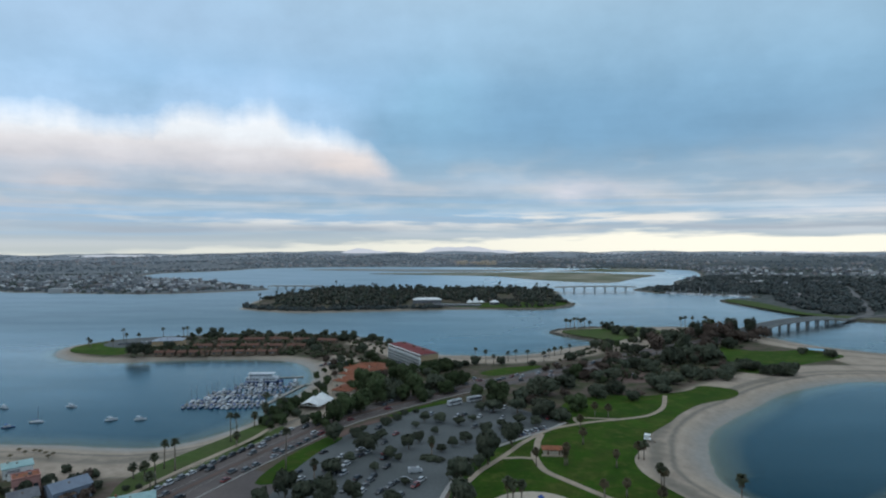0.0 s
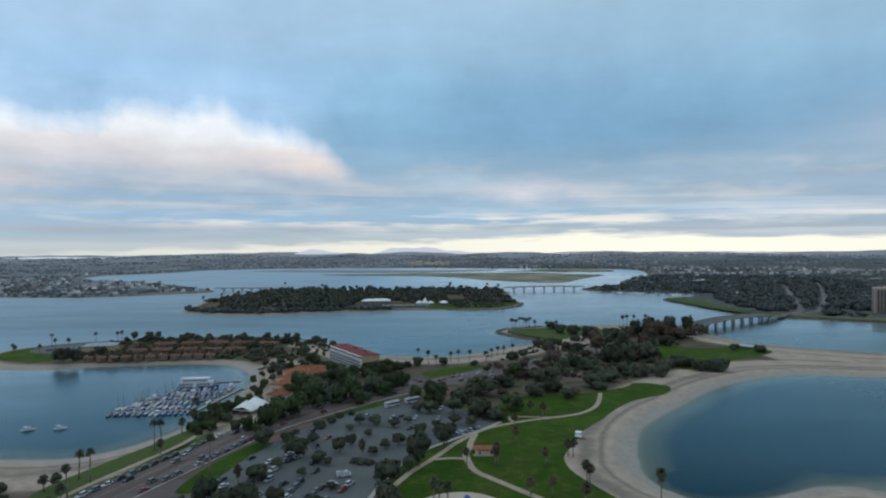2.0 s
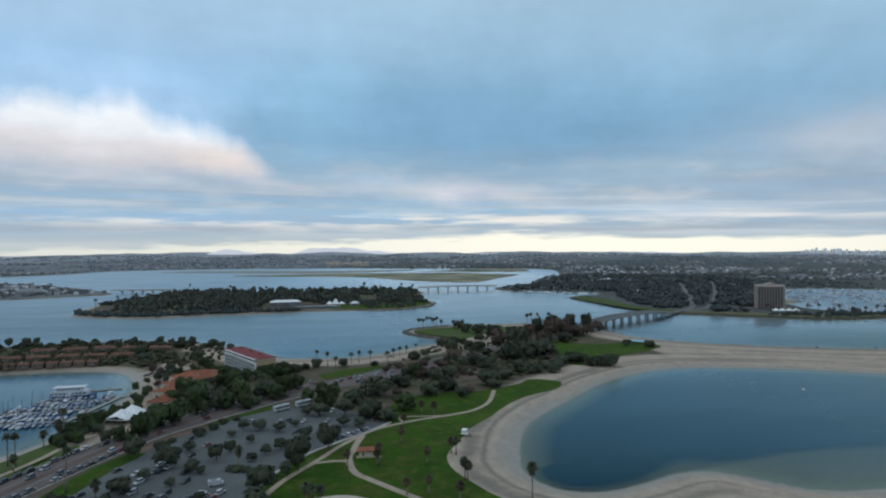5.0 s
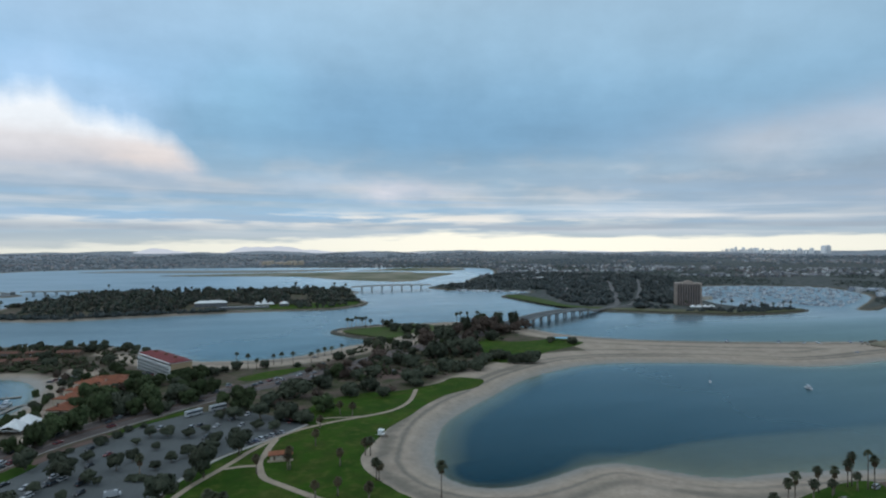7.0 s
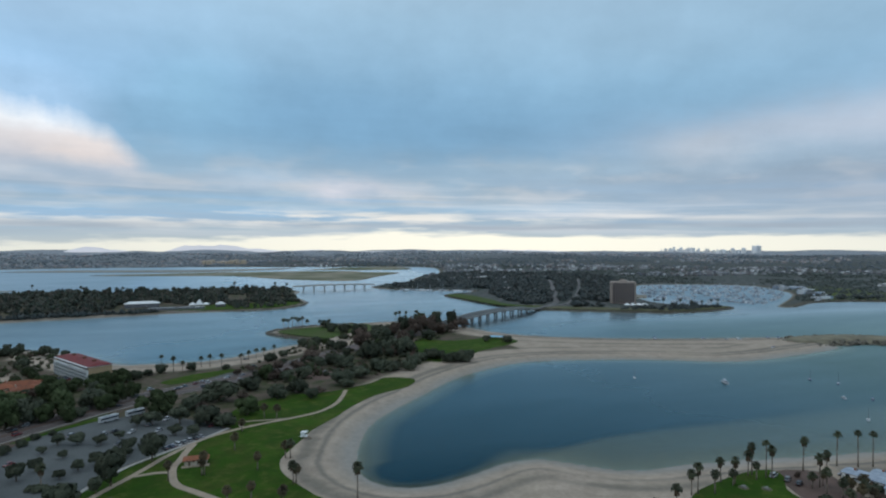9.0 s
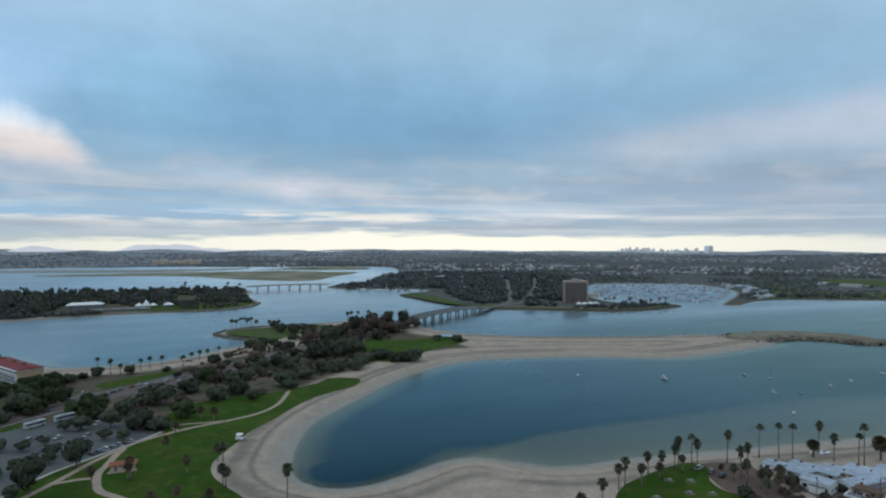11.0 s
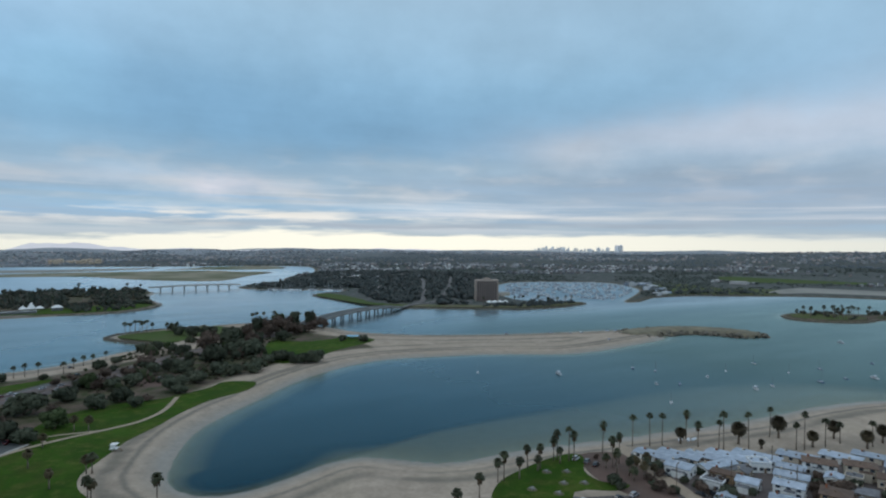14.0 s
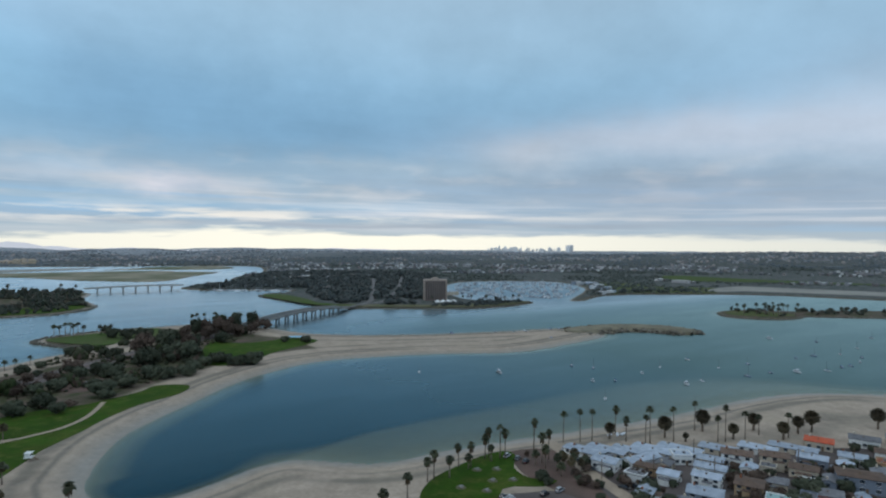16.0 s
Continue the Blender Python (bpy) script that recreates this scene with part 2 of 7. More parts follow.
def grass_material():
    """Mown grass: darker patches, yellowed worn ones and fine tufts."""
    m = mat("grass", (0.019, 0.056, 0.0032), (0.034, 0.05, 0.008), 0.1, 0.95, spec=0.05, bump=0.05, where="world", fine=7, contrast=2.0)
    t = m.node_tree
    p = t.nodes["Principled BSDF"]
    c = p.inputs["Base Color"].links[0].from_socket
    pos = t.nodes.new("ShaderNodeNewGeometry").outputs["Position"]
    broad, patch, tuft = noise_tex(t, pos, 0.028, 4.0, 0.6), noise_tex(t, pos, 0.16, 5.0, 0.65), noise_tex(t, pos, 1.6, 3.0, 0.7)
    c = mix_rgb(t, (broad - 0.5) * 6.0 + 0.3, c, (0.012, 0.04, 0.003))
    worn = noise_tex(t, pos, 0.06, 4.0, 0.65)
    c = mix_rgb(t, ((worn - 0.52) * 7.0).op("MAXIMUM", 0.0).op("MINIMUM", 1.0) * 0.5, c, (0.042, 0.088, 0.009))
    c = mix_rgb(t, ((patch - 0.52) * 8.0).op("MAXIMUM", 0.0).op("MINIMUM", 1.0) * 0.65, c, (0.07, 0.082, 0.018))
    c = mix_rgb(t, ((patch - 0.45) * -8.0).op("MAXIMUM", 0.0).op("MINIMUM", 1.0) * 0.7, c, (0.014, 0.036, 0.004))
    k = tuft * 1.5 + 0.27
    t.links.new(mix_rgb(t, 1.0, c, combine(t, k, k, k), "MULTIPLY"), p.inputs["Base Color"])
    p.inputs["Sheen Weight"].default_value, p.inputs["Sheen Tint"].default_value = 0.1, (0.55, 0.75, 0.2, 1)
    return m


M_GRASS = grass_material()
M_FARGRASS = mat("far_grass", (0.06, 0.1, 0.026), (0.08, 0.095, 0.04), 0.03, 0.95, spec=0.05, where="world", fine=9)
M_ISLEGRASS = mat("thin_grass", (0.07, 0.1, 0.03), (0.11, 0.112, 0.055), 0.05, 0.95, spec=0.05, where="world")
M_MARSH = mat("salt_marsh", (0.085, 0.1, 0.045), (0.27, 0.235, 0.17), 0.007, 0.95, where="world", fine=9, contrast=1.3)
M_DRYGRASS = mat("dry_grass", (0.09, 0.1, 0.04), (0.13, 0.115, 0.07), 0.05, 0.95, where="world")
M_MULCH = mat("bare_soil", (0.15, 0.095, 0.078), (0.085, 0.062, 0.05), 0.06, 0.95, where="world")
M_ASPHALT = mat("asphalt", (0.108, 0.116, 0.115), (0.078, 0.085, 0.085), 0.04, 0.85, where="world", fine=20)
M_ROAD = mat("road_asphalt", (0.125, 0.1, 0.092), (0.085, 0.07, 0.066), 0.05, 0.85, where="world", fine=20)
M_PATH = mat("concrete_path", (0.38, 0.3, 0.225), (0.29, 0.23, 0.175), 0.2, 0.9, where="world")
M_GREYPATH = mat("grey_road", (0.17, 0.16, 0.155), (0.11, 0.105, 0.1), 0.05, 0.9, where="world")
M_KERB = mat("concrete_kerb", (0.4, 0.38, 0.35), (0.32, 0.3, 0.28), 0.5, 0.9, where="world")
M_PAINT = mat("road_paint", (0.36, 0.34, 0.31), (0.2, 0.19, 0.175), 0.4, 0.8, where="world")
M_SAND = mat("play_sand", (0.46, 0.39, 0.31), (0.38, 0.32, 0.25), 0.1, 0.95, where="world")
M_ROCK = mat("breakwater_rock", (0.17, 0.15, 0.12), (0.1, 0.09, 0.074), 0.35, 0.9, bump=0.3, rand=0.25)
M_TRUNK = mat("bark", (0.16, 0.12, 0.09), (0.09, 0.07, 0.055), 1.5, 0.95, bump=0.05)
M_PALMTRUNK = mat("palm_bark", (0.24, 0.19, 0.15), (0.15, 0.12, 0.095), 2.0, 0.95, bump=0.05)
M_LEAF = [mat("leaf_dark", (0.05, 0.059, 0.04), (0.075, 0.08, 0.053), 0.7, 0.8, spec=0.1, rand=0.3), mat("leaf_green", (0.042, 0.06, 0.025), (0.062, 0.076, 0.035), 0.7, 0.8, spec=0.1, rand=0.3),
          mat("leaf_russet", (0.088, 0.064, 0.051), (0.112, 0.08, 0.062), 0.7, 0.8, spec=0.1, rand=0.25)]
M_FROND = mat("palm_frond", (0.035, 0.044, 0.02), (0.06, 0.06, 0.03), 1.5, 0.65, rand=0.3)
M_DATEFROND = mat("date_palm_frond", (0.05, 0.042, 0.022), (0.075, 0.056, 0.032), 1.5, 0.75, rand=0.3)
M_BROWNFROND = mat("dry_palm_frond", (0.08, 0.055, 0.03), (0.055, 0.05, 0.022), 1.5, 0.8, rand=0.3)
M_SKIRT = mat("dead_frond", (0.15, 0.1, 0.06), (0.1, 0.07, 0.045), 2.0, 0.9, rand=0.2)
M_WHITE = mat("white_paint", (0.78, 0.78, 0.76), (0.7, 0.7, 0.69), 0.3, 0.6)
M_CREAM = mat("cream_stucco", (0.58, 0.5, 0.4), (0.5, 0.43, 0.34), 0.3, 0.9)
M_TAN = mat("tan_stucco", (0.46, 0.33, 0.2), (0.4, 0.28, 0.17), 0.3, 0.9)
M_REDROOF = mat("red_tile_roof", (0.2, 0.036, 0.036), (0.13, 0.03, 0.03), 0.4, 0.8, bump=0.05)
M_CLAY = mat("clay_tile_roof", (0.3, 0.105, 0.052), (0.2, 0.08, 0.045), 0.5, 0.85, bump=0.05)
M_OLDCLAY = mat("old_clay_roof", (0.17, 0.075, 0.05), (0.11, 0.055, 0.04), 0.5, 0.85, bump=0.05)
M_GLASS = mat("window_glass", (0.03, 0.04, 0.05), (0.05, 0.06, 0.075), 0.5, 0.12, spec=0.6)
M_TYRE = mat("rubber", (0.02, 0.02, 0.02), (0.03, 0.03, 0.03), 3.0, 0.9)
M_CONC = mat("bridge_concrete", (0.3, 0.29, 0.275), (0.22, 0.21, 0.2), 0.15, 0.9)
M_PALECONC = mat("pale_concrete", (0.5, 0.49, 0.47), (0.4, 0.39, 0.37), 0.15, 0.9)
M_MUD = mat("tidal_sand_flat", (0.27, 0.255, 0.22), (0.2, 0.19, 0.165), 0.012, 0.8, where="world", fine=6)
M_DOCK = mat("dock_boards", (0.32, 0.3, 0.27), (0.24, 0.22, 0.2), 0.6, 0.9)
M_METAL = mat("painted_metal", (0.25, 0.25, 0.26), (0.18, 0.18, 0.19), 1.0, 0.5, metal=0.6)
M_WOOD = mat("weathered_wood", (0.2, 0.14, 0.095), (0.14, 0.1, 0.07), 1.0, 0.9)


def ground_material():
    """Sand by the water, wet at its edge, with tracks; scrub and soil behind it; city tones far away, haze painted in.
    """
    m = bpy.data.materials.new("ground")
    m.use_nodes = True
    t = m.node_tree
    p = t.nodes["Principled BSDF"]
    pos = t.nodes.new("ShaderNodeNewGeometry").outputs["Position"]
    attr = t.nodes.new("ShaderNodeAttribute")
    attr.attribute_name = "zone"
    zs = t.nodes.new("ShaderNodeSeparateColor")
    t.links.new(attr.outputs["Color"], zs.inputs[0])
    shore, scrub, far = (Ex(t, zs.outputs[i]) for i in range(3))
    n1, n2, n3 = noise_tex(t, pos, 0.012, 4.0), noise_tex(t, pos, 0.09, 5.0, 0.6), noise_tex(t, pos, 0.7, 4.0, 0.65)
    # tide lines follow the distance from the water, broken and uneven
    n4 = noise_tex(t, pos, 0.035, 4.0, 0.6)
    metres = shore * 60.0 + (n4 - 0.5) * 5.0 + (n2 - 0.5) * 1.2
    lines = (metres * 0.27 + n1 * 4.0).op("SINE") * 0.5 + 0.5
    ruts = (metres * 1.35 + n4 * 4.0).op("SINE") * 0.5 + 0.5
    weed = lines.op("POWER", 5.0) * ((n4 - 0.32) * 6.0).op("MAXIMUM", 0.0).op("MINIMUM", 1.0) * (n3 * 1.6)
    sand = mix_rgb(t, (n2 - 0.5) * 3.0 + 0.45, (0.415, 0.335, 0.266), (0.31, 0.25, 0.197))
    sand = mix_rgb(t, (n4 - 0.5) * 3.0 + 0.2, sand, (0.37, 0.302, 0.232))
    tide = (((metres - 15.0) / 1.7).op("POWER", 2.0) * -1.0).op("EXPONENT") + (((metres - 23.5) / 2.4).op("POWER", 2.0) * -1.0).op("EXPONENT") * 0.7
    sand = mix_rgb(t, tide * ((n1 - 0.34) * 6.0).op("MAXIMUM", 0.0).op("MINIMUM", 1.0) * (n3 * 1.3 + 0.15) * 0.9, sand, (0.135, 0.126, 0.106))
    sand = mix_rgb(t, ruts.op("POWER", 3.0) * (n1 * 1.6 - 0.35) * 0.18, sand, (0.25, 0.205, 0.165))
    sand = mix_rgb(t, weed * (n1 * 2.4 - 0.3) * 0.7, sand, (0.13, 0.12, 0.098))
    wet = ((metres * -0.1) + 1.15 + (n1 - 0.5) * 1.6).op("MAXIMUM", 0.0).op("MINIMUM", 1.0)
    sand = mix_rgb(t, wet * 0.85, sand, (0.215, 0.187, 0.152))
    soil = mix_rgb(t, (n2 - 0.5) * 4.0 + 0.45, (0.12, 0.088, 0.07), (0.048, 0.06, 0.025))
    c = mix_rgb(t, scrub, sand, soil)
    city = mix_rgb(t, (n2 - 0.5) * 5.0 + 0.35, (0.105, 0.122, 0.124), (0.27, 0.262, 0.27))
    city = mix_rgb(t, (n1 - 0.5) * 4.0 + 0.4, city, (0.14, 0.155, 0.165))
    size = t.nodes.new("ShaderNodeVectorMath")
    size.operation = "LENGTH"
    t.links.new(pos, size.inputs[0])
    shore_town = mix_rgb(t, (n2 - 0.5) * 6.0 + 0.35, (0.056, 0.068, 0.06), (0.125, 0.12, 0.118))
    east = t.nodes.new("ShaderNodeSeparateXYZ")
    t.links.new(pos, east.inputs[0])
    # from 3 km out the city colour pales and blues, as painted haze
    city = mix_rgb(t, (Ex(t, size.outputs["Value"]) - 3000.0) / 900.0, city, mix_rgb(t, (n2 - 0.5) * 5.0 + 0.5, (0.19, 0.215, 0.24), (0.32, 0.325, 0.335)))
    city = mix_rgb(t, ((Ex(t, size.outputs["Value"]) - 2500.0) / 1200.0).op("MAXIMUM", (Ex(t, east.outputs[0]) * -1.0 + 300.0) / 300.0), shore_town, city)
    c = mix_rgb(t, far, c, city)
    n5 = noise_tex(t, pos, 0.26, 5.0, 0.7)
    k = n3 * 0.5 + (n5 - 0.5) * 0.7 + 0.75
    c = mix_rgb(t, 1.0, c, combine(t, k, k, k), "MULTIPLY")
    t.links.new(c, p.inputs["Base Color"])
    damp = wet * (scrub * -1.0 + 1.0) * (far * -1.0 + 1.0)
    link(t, damp * -0.5 + 0.92, p.inputs["Roughness"])
    link(t, damp * 0.3 + 0.12, p.inputs["Specular IOR Level"])
    return m


def water_material():
    """Sea water: clear where it is shallow, with small ripples that mirror the sky."""
    m = bpy.data.materials.new("sea_water")
    m.use_nodes = True
    t = m.node_tree
    t.nodes.clear()
    out = t.nodes.new("ShaderNodeOutputMaterial")
    pos = t.nodes.new("ShaderNodeNewGeometry").outputs["Position"]
    attr = t.nodes.new("ShaderNodeAttribute")
    attr.attribute_name = "depth"
    depth = Ex(t, attr.outputs["Fac"])
    wind = t.nodes.new("ShaderNodeAttribute")
    wind.attribute_name = "wind"
    wind = Ex(t, wind.outputs["Fac"])
    ripple = noise_tex(t, pos, 0.8, 3.0, 0.6)
    drift = noise_tex(t, pos, 0.012, 4.0, 0.6)
    bump = t.nodes.new("ShaderNodeBump")
    bump.inputs["Strength"].default_value, bump.inputs["Distance"].default_value = 0.35, 0.12
    link(t, ripple, bump.inputs["Height"])
    body = t.nodes.new("ShaderNodeBsdfDiffuse")
    c = mix_rgb(t, (depth - 0.25) / 1.5, (0.096, 0.122, 0.1), (0.003, 0.028, 0.046))
    c = mix_rgb(t, wind * 0.8, c, mix_rgb(t, (depth - 0.3) / 1.6, (0.085, 0.118, 0.1), (0.008, 0.04, 0.046)))
    place = t.nodes.new("ShaderNodeSeparateXYZ")
    t.links.new(pos, place.inputs[0])
    teal = ((Ex(t, place.outputs[0]) - 330.0) / 200.0).op("MAXIMUM", 0.0).op("MINIMUM", 1.0) * ((Ex(t, place.outputs[1]) * -1.0 + 620.0) / 200.0).op("MAXIMUM", 0.0).op("MINIMUM", 1.0)
    c = mix_rgb(t, teal * 0.6, c, mix_rgb(t, (depth - 0.3) / 1.6, (0.09, 0.125, 0.1), (0.008, 0.048, 0.044)))
    t.links.new(c, body.inputs[0])
    clear = t.nodes.new("ShaderNodeBsdfTransparent")
    clear.inputs[0].default_value = (0.84, 0.94, 0.91, 1)
    gloss = t.nodes.new("ShaderNodeBsdfGlossy")
    link(t, drift * 0.14 + 0.16 + wind * 0.2, gloss.inputs["Roughness"])
    t.links.new(bump.outputs[0], gloss.inputs["Normal"])
    streak = noise_tex(t, combine(t, Ex(t, place.outputs[0]) * 0.006, Ex(t, place.outputs[1]) * 0.022, 0.0), 1.0, 4.0, 0.6) * 0.5 + 0.75
    fres = t.nodes.new("ShaderNodeFresnel")
    fres.inputs[0].default_value = 1.33
    tint = mix_rgb(t, (Ex(t, fres.outputs[0]) - 0.12) * 2.2, (0.58, 0.85, 0.93), mix_rgb(t, wind.op("MAXIMUM", (Ex(t, place.outputs[0]) * -1.0 + 60.0) / 160.0), (0.92, 0.95, 0.95), (0.74, 0.89, 0.99)))
    t.links.new(mix_rgb(t, teal * 0.9, tint, (0.78, 0.96, 0.94)), gloss.inputs[0])
    t.links.new(bump.outputs[0], fres.inputs["Normal"])
    mur = t.nodes.new("ShaderNodeMixShader")
    link(t, ((depth * -1.1).op("EXPONENT") * -1.0 + 1.0).op("MAXIMUM", 0.0), mur.inputs[0])
    t.links.new(clear.outputs[0], mur.inputs[1])
    t.links.new(body.outputs[0], mur.inputs[2])
    top = t.nodes.new("ShaderNodeMixShader")
    link(t, ((Ex(t, fres.outputs[0]) * 1.5) - 0.12).op("MAXIMUM", 0.015).op("MINIMUM", 0.92) * (wind * -0.46 + 1.0) * streak * ((depth * 3.0).op("MINIMUM", 1.0) * 0.75 + 0.25), top.inputs[0])
    t.links.new(mur.outputs[0], top.inputs[1])
    t.links.new(gloss.outputs[0], top.inputs[2])
    t.links.new(top.outputs[0], out.inputs[0])
    return m


# ---- mesh helpers ----
class MB:
    """Gathers vertices and faces for one mesh."""

    def __init__(self):
        self.v, self.f = [], []

    def add(self, verts, faces):
        o = len(self.v)
        self.v += [tuple(p) for p in verts]
        self.f += [tuple(o + i for i in q) for q in faces]
        return self

    def box(self, x, y, z, sx, sy, sz, turn=0.0, top=1.0, topy=None):
        """A box that stands on z, centred on x, y; top narrows its upper face."""
        ty = top if topy is None else topy
        c, s = math.cos(radians(turn)), math.sin(radians(turn))
        vs = []
        for k, zz, ky in ((1, z, 1), (top, z + sz, ty)):
            for a, b in ((-1, -1), (1, -1), (1, 1), (-1, 1)):
                px, py = a * sx * k / 2, b * sy * ky / 2
                vs.append((x + c * px - s * py, y + s * px + c * py, zz))
        return self.add(vs, [(3, 2, 1, 0), (4, 5, 6, 7), (0, 1, 5, 4), (1, 2, 6, 5), (2, 3, 7, 6), (3, 0, 4, 7)])

    def tube(self, p, q, r0, r1, n=6):
        p, q = Vector(p), Vector(q)
        d = (q - p).normalized()
        u = d.cross(Vector((0, 0, 1)) if abs(d.z) < 0.9 else Vector((1, 0, 0))).normalized()
        w = d.cross(u)
        vs = [c + (u * math.cos(a) + w * math.sin(a)) * r for c, r in ((p, r0), (q, r1)) for a in [2 * math.pi * i / n for i in range(n)]]
        fs = [(i, (i + 1) % n, n + (i + 1) % n, n + i) for i in range(n)] + [tuple(range(n, 2 * n)), tuple(reversed(range(n)))]
        return self.add(vs, fs)

    def gable(self, x, y, z, sx, sy, h, turn=0.0, over=0.4, thick=0.18):
        """A pitched roof with its ridge along its own x; it has thickness and overhang."""
        c, s = math.cos(radians(turn)), math.sin(radians(turn))
        a, b = sx / 2 + over, sy / 2 + over
        pts = [(-a, -b, 0), (a, -b, 0), (a, 0, h), (-a, 0, h), (-a, b, 0), (a, b, 0)]
        pts += [(px, py, pz - thick) for px, py, pz in pts]
        vs = [(x + c * px - s * py, y + s * px + c * py, z + pz) for px, py, pz in pts]
        return self.add(vs, [(0, 1, 2, 3), (3, 2, 5, 4), (7, 6, 9, 8), (8, 9, 10, 11), (0, 6, 7, 1), (4, 5, 11, 10), (0, 3, 9, 6), (3, 4, 10, 9), (1, 7, 8, 2), (2, 8, 11, 5)])

    def hip(self, x, y, z, sx, sy, h, turn=0.0, over=0.5, ridge=None):
        c, s = math.cos(radians(turn)), math.sin(radians(turn))
        a, b = sx / 2 + over, sy / 2 + over
        r = max(0.2, a - b) if ridge is None else ridge
        pts = [(-a, -b, 0), (a, -b, 0), (a, b, 0), (-a, b, 0), (-r, 0, h), (r, 0, h), (-a, -b, -0.25), (a, -b, -0.25), (a, b, -0.25), (-a, b, -0.25)]
        vs = [(x + c * px - s * py, y + s * px + c * py, z + pz) for px, py, pz in pts]
        return self.add(vs, [(0, 1, 5, 4), (1, 2, 5), (2, 3, 4, 5), (3, 0, 4), (6, 7, 1, 0), (7, 8, 2, 1), (8, 9, 3, 2), (9, 6, 0, 3), (9, 8, 7, 6)])

    def mesh(self, name, smooth=False):
        m = bpy.data.meshes.new(name)
        m.from_pydata(self.v, [], self.f)
        if smooth:
            m.polygons.foreach_set("use_smooth", [True] * len(m.polygons))
        m.update()
        return m


def part(name, shape, material, parent=None, label="", smooth=False):
    """One mesh object under a thing or a part."""
    ob = new(name, shape if isinstance(shape, bpy.types.Mesh) else shape.mesh(name, smooth))
    if material and not ob.data.materials:
        ob.data.materials.append(material)
    ob.parent = parent
    return tagged(ob, label)


def thing(name, label, category, group="", m=None):
    ob = new(name)
    ob.empty_display_size = 0.5
    if m is not None:
        ob.matrix_basis = m
    return tagged(ob, label, category, group)


def smooth_line(pts, closed=False, steps=4):
    """A curve through the points."""
    n, res = len(pts), []
    for i in range(n if closed else n - 1):
        g = lambda j: np.array(pts[j % n] if closed else pts[max(0, min(n - 1, j))], float)
        p0, p1, p2, p3 = g(i - 1), g(i), g(i + 1), g(i + 2)
        for k in range(steps):
            u = k / steps
            res.append(0.5 * (2 * p1 + (p2 - p0) * u + (2 * p0 - 5 * p1 + 4 * p2 - p3) * u * u + (3 * p1 - p0 - 3 * p2 + p3) * u ** 3))
    if not closed:
        res.append(np.array(pts[-1], float))
    return [tuple(p) for p in res]


def slab(name, pts, z, material, label, thick=0.25, smooth=3, category="", kind="structure", parent=None):
    """A flat piece of ground with the outline pts, its top at z."""
    line = smooth_line(pts, True, smooth) if smooth > 1 else pts
    bm = bmesh.new()
    face = bm.faces.new([bm.verts.new((x, y, z)) for x, y in line])
    face.normal_update()
    if face.normal.z < 0:
        face.normal_flip()
    ext = bmesh.ops.extrude_face_region(bm, geom=[face])
    low = [v for v in ext["geom"] if isinstance(v, bmesh.types.BMVert)]
    bmesh.ops.translate(bm, verts=[v for v in bm.verts if v not in set(low)], vec=(0, 0, -thick))
    bmesh.ops.triangulate(bm, faces=bm.faces[:])
    me = bpy.data.meshes.new(name)
    bm.to_mesh(me)
    bm.free()
    me.materials.append(material)
    ob = new(name, me)
    ob.parent = parent
    return tagged(ob, label, category, "", kind)


def offset_line(pts, d):
    res = []
    for i, p in enumerate(pts):
        a, b = np.array(pts[max(0, i - 1)][:2]), np.array(pts[min(len(pts) - 1, i + 1)][:2])
        t = (b - a) / (np.linalg.norm(b - a) + 1e-9)
        res.append((p[0] - t[1] * d, p[1] + t[0] * d))
    return res


def ribbon(name, pts, width, z, material, label, thick=0.2, steps=5, kind="structure", parent=None, shift=0.0):
    """A road or path of even width along pts."""
    line = smooth_line(pts, False, steps)
    left, right = offset_line(line, shift + width / 2), offset_line(line, shift - width / 2)
    b = MB()
    n = len(line)
    zs = [z(p) if callable(z) else z for p in line]
    b.add([(x, y, h) for (x, y), h in zip(left, zs)] + [(x, y, h) for (x, y), h in zip(right, zs)] + [(x, y, h - thick) for (x, y), h in zip(left, zs)] + [(x, y, h - thick) for (x, y), h in zip(right, zs)],
          [(i, n + i, n + i + 1, i + 1) for i in range(n - 1)] + [(2 * n + i, i, i + 1, 2 * n + i + 1) for i in range(n - 1)] + [(n + i, 3 * n + i, 3 * n + i + 1, n + i + 1) for i in range(n - 1)])
    ob = part(name, b, material, parent)
    return tagged(ob, label, "", "", kind)


def along(pts, gap, start=0.0):
    """Places and headings every gap metres along a line."""
    res, left = [], start
    for a, b in zip(pts, pts[1:]):
        d = math.dist(a[:2], b[:2])
        while left <= d:
            u = left / d
            res.append((a[0] + (b[0] - a[0]) * u, a[1] + (b[1] - a[1]) * u, math.degrees(math.atan2(b[1] - a[1], b[0] - a[0]))))
            left += gap
        left -= d
    return res


def inside(px, py, poly):
    """Which points lie inside a closed outline (arrays)."""
    res = np.zeros(px.shape, bool)
    a = np.array(poly)
    for (x0, y0), (x1, y1) in zip(a, np.roll(a, -1, 0)):
        if y0 != y1:
            res ^= ((y0 > py) != (y1 > py)) & (px < (x1 - x0) * (py - y0) / (y1 - y0) + x0)
    return res


def distance(px, py, poly):
    d = np.full(px.shape, 1e12)
    a = np.array(poly)
    for p, q in zip(a, np.roll(a, -1, 0)):
        e = q - p
        u = np.clip(((px - p[0]) * e[0] + (py - p[1]) * e[1]) / (e @ e + 1e-9), 0, 1)
        d = np.minimum(d, (px - p[0] - u * e[0]) ** 2 + (py - p[1] - u * e[1]) ** 2)
    return np.sqrt(d)


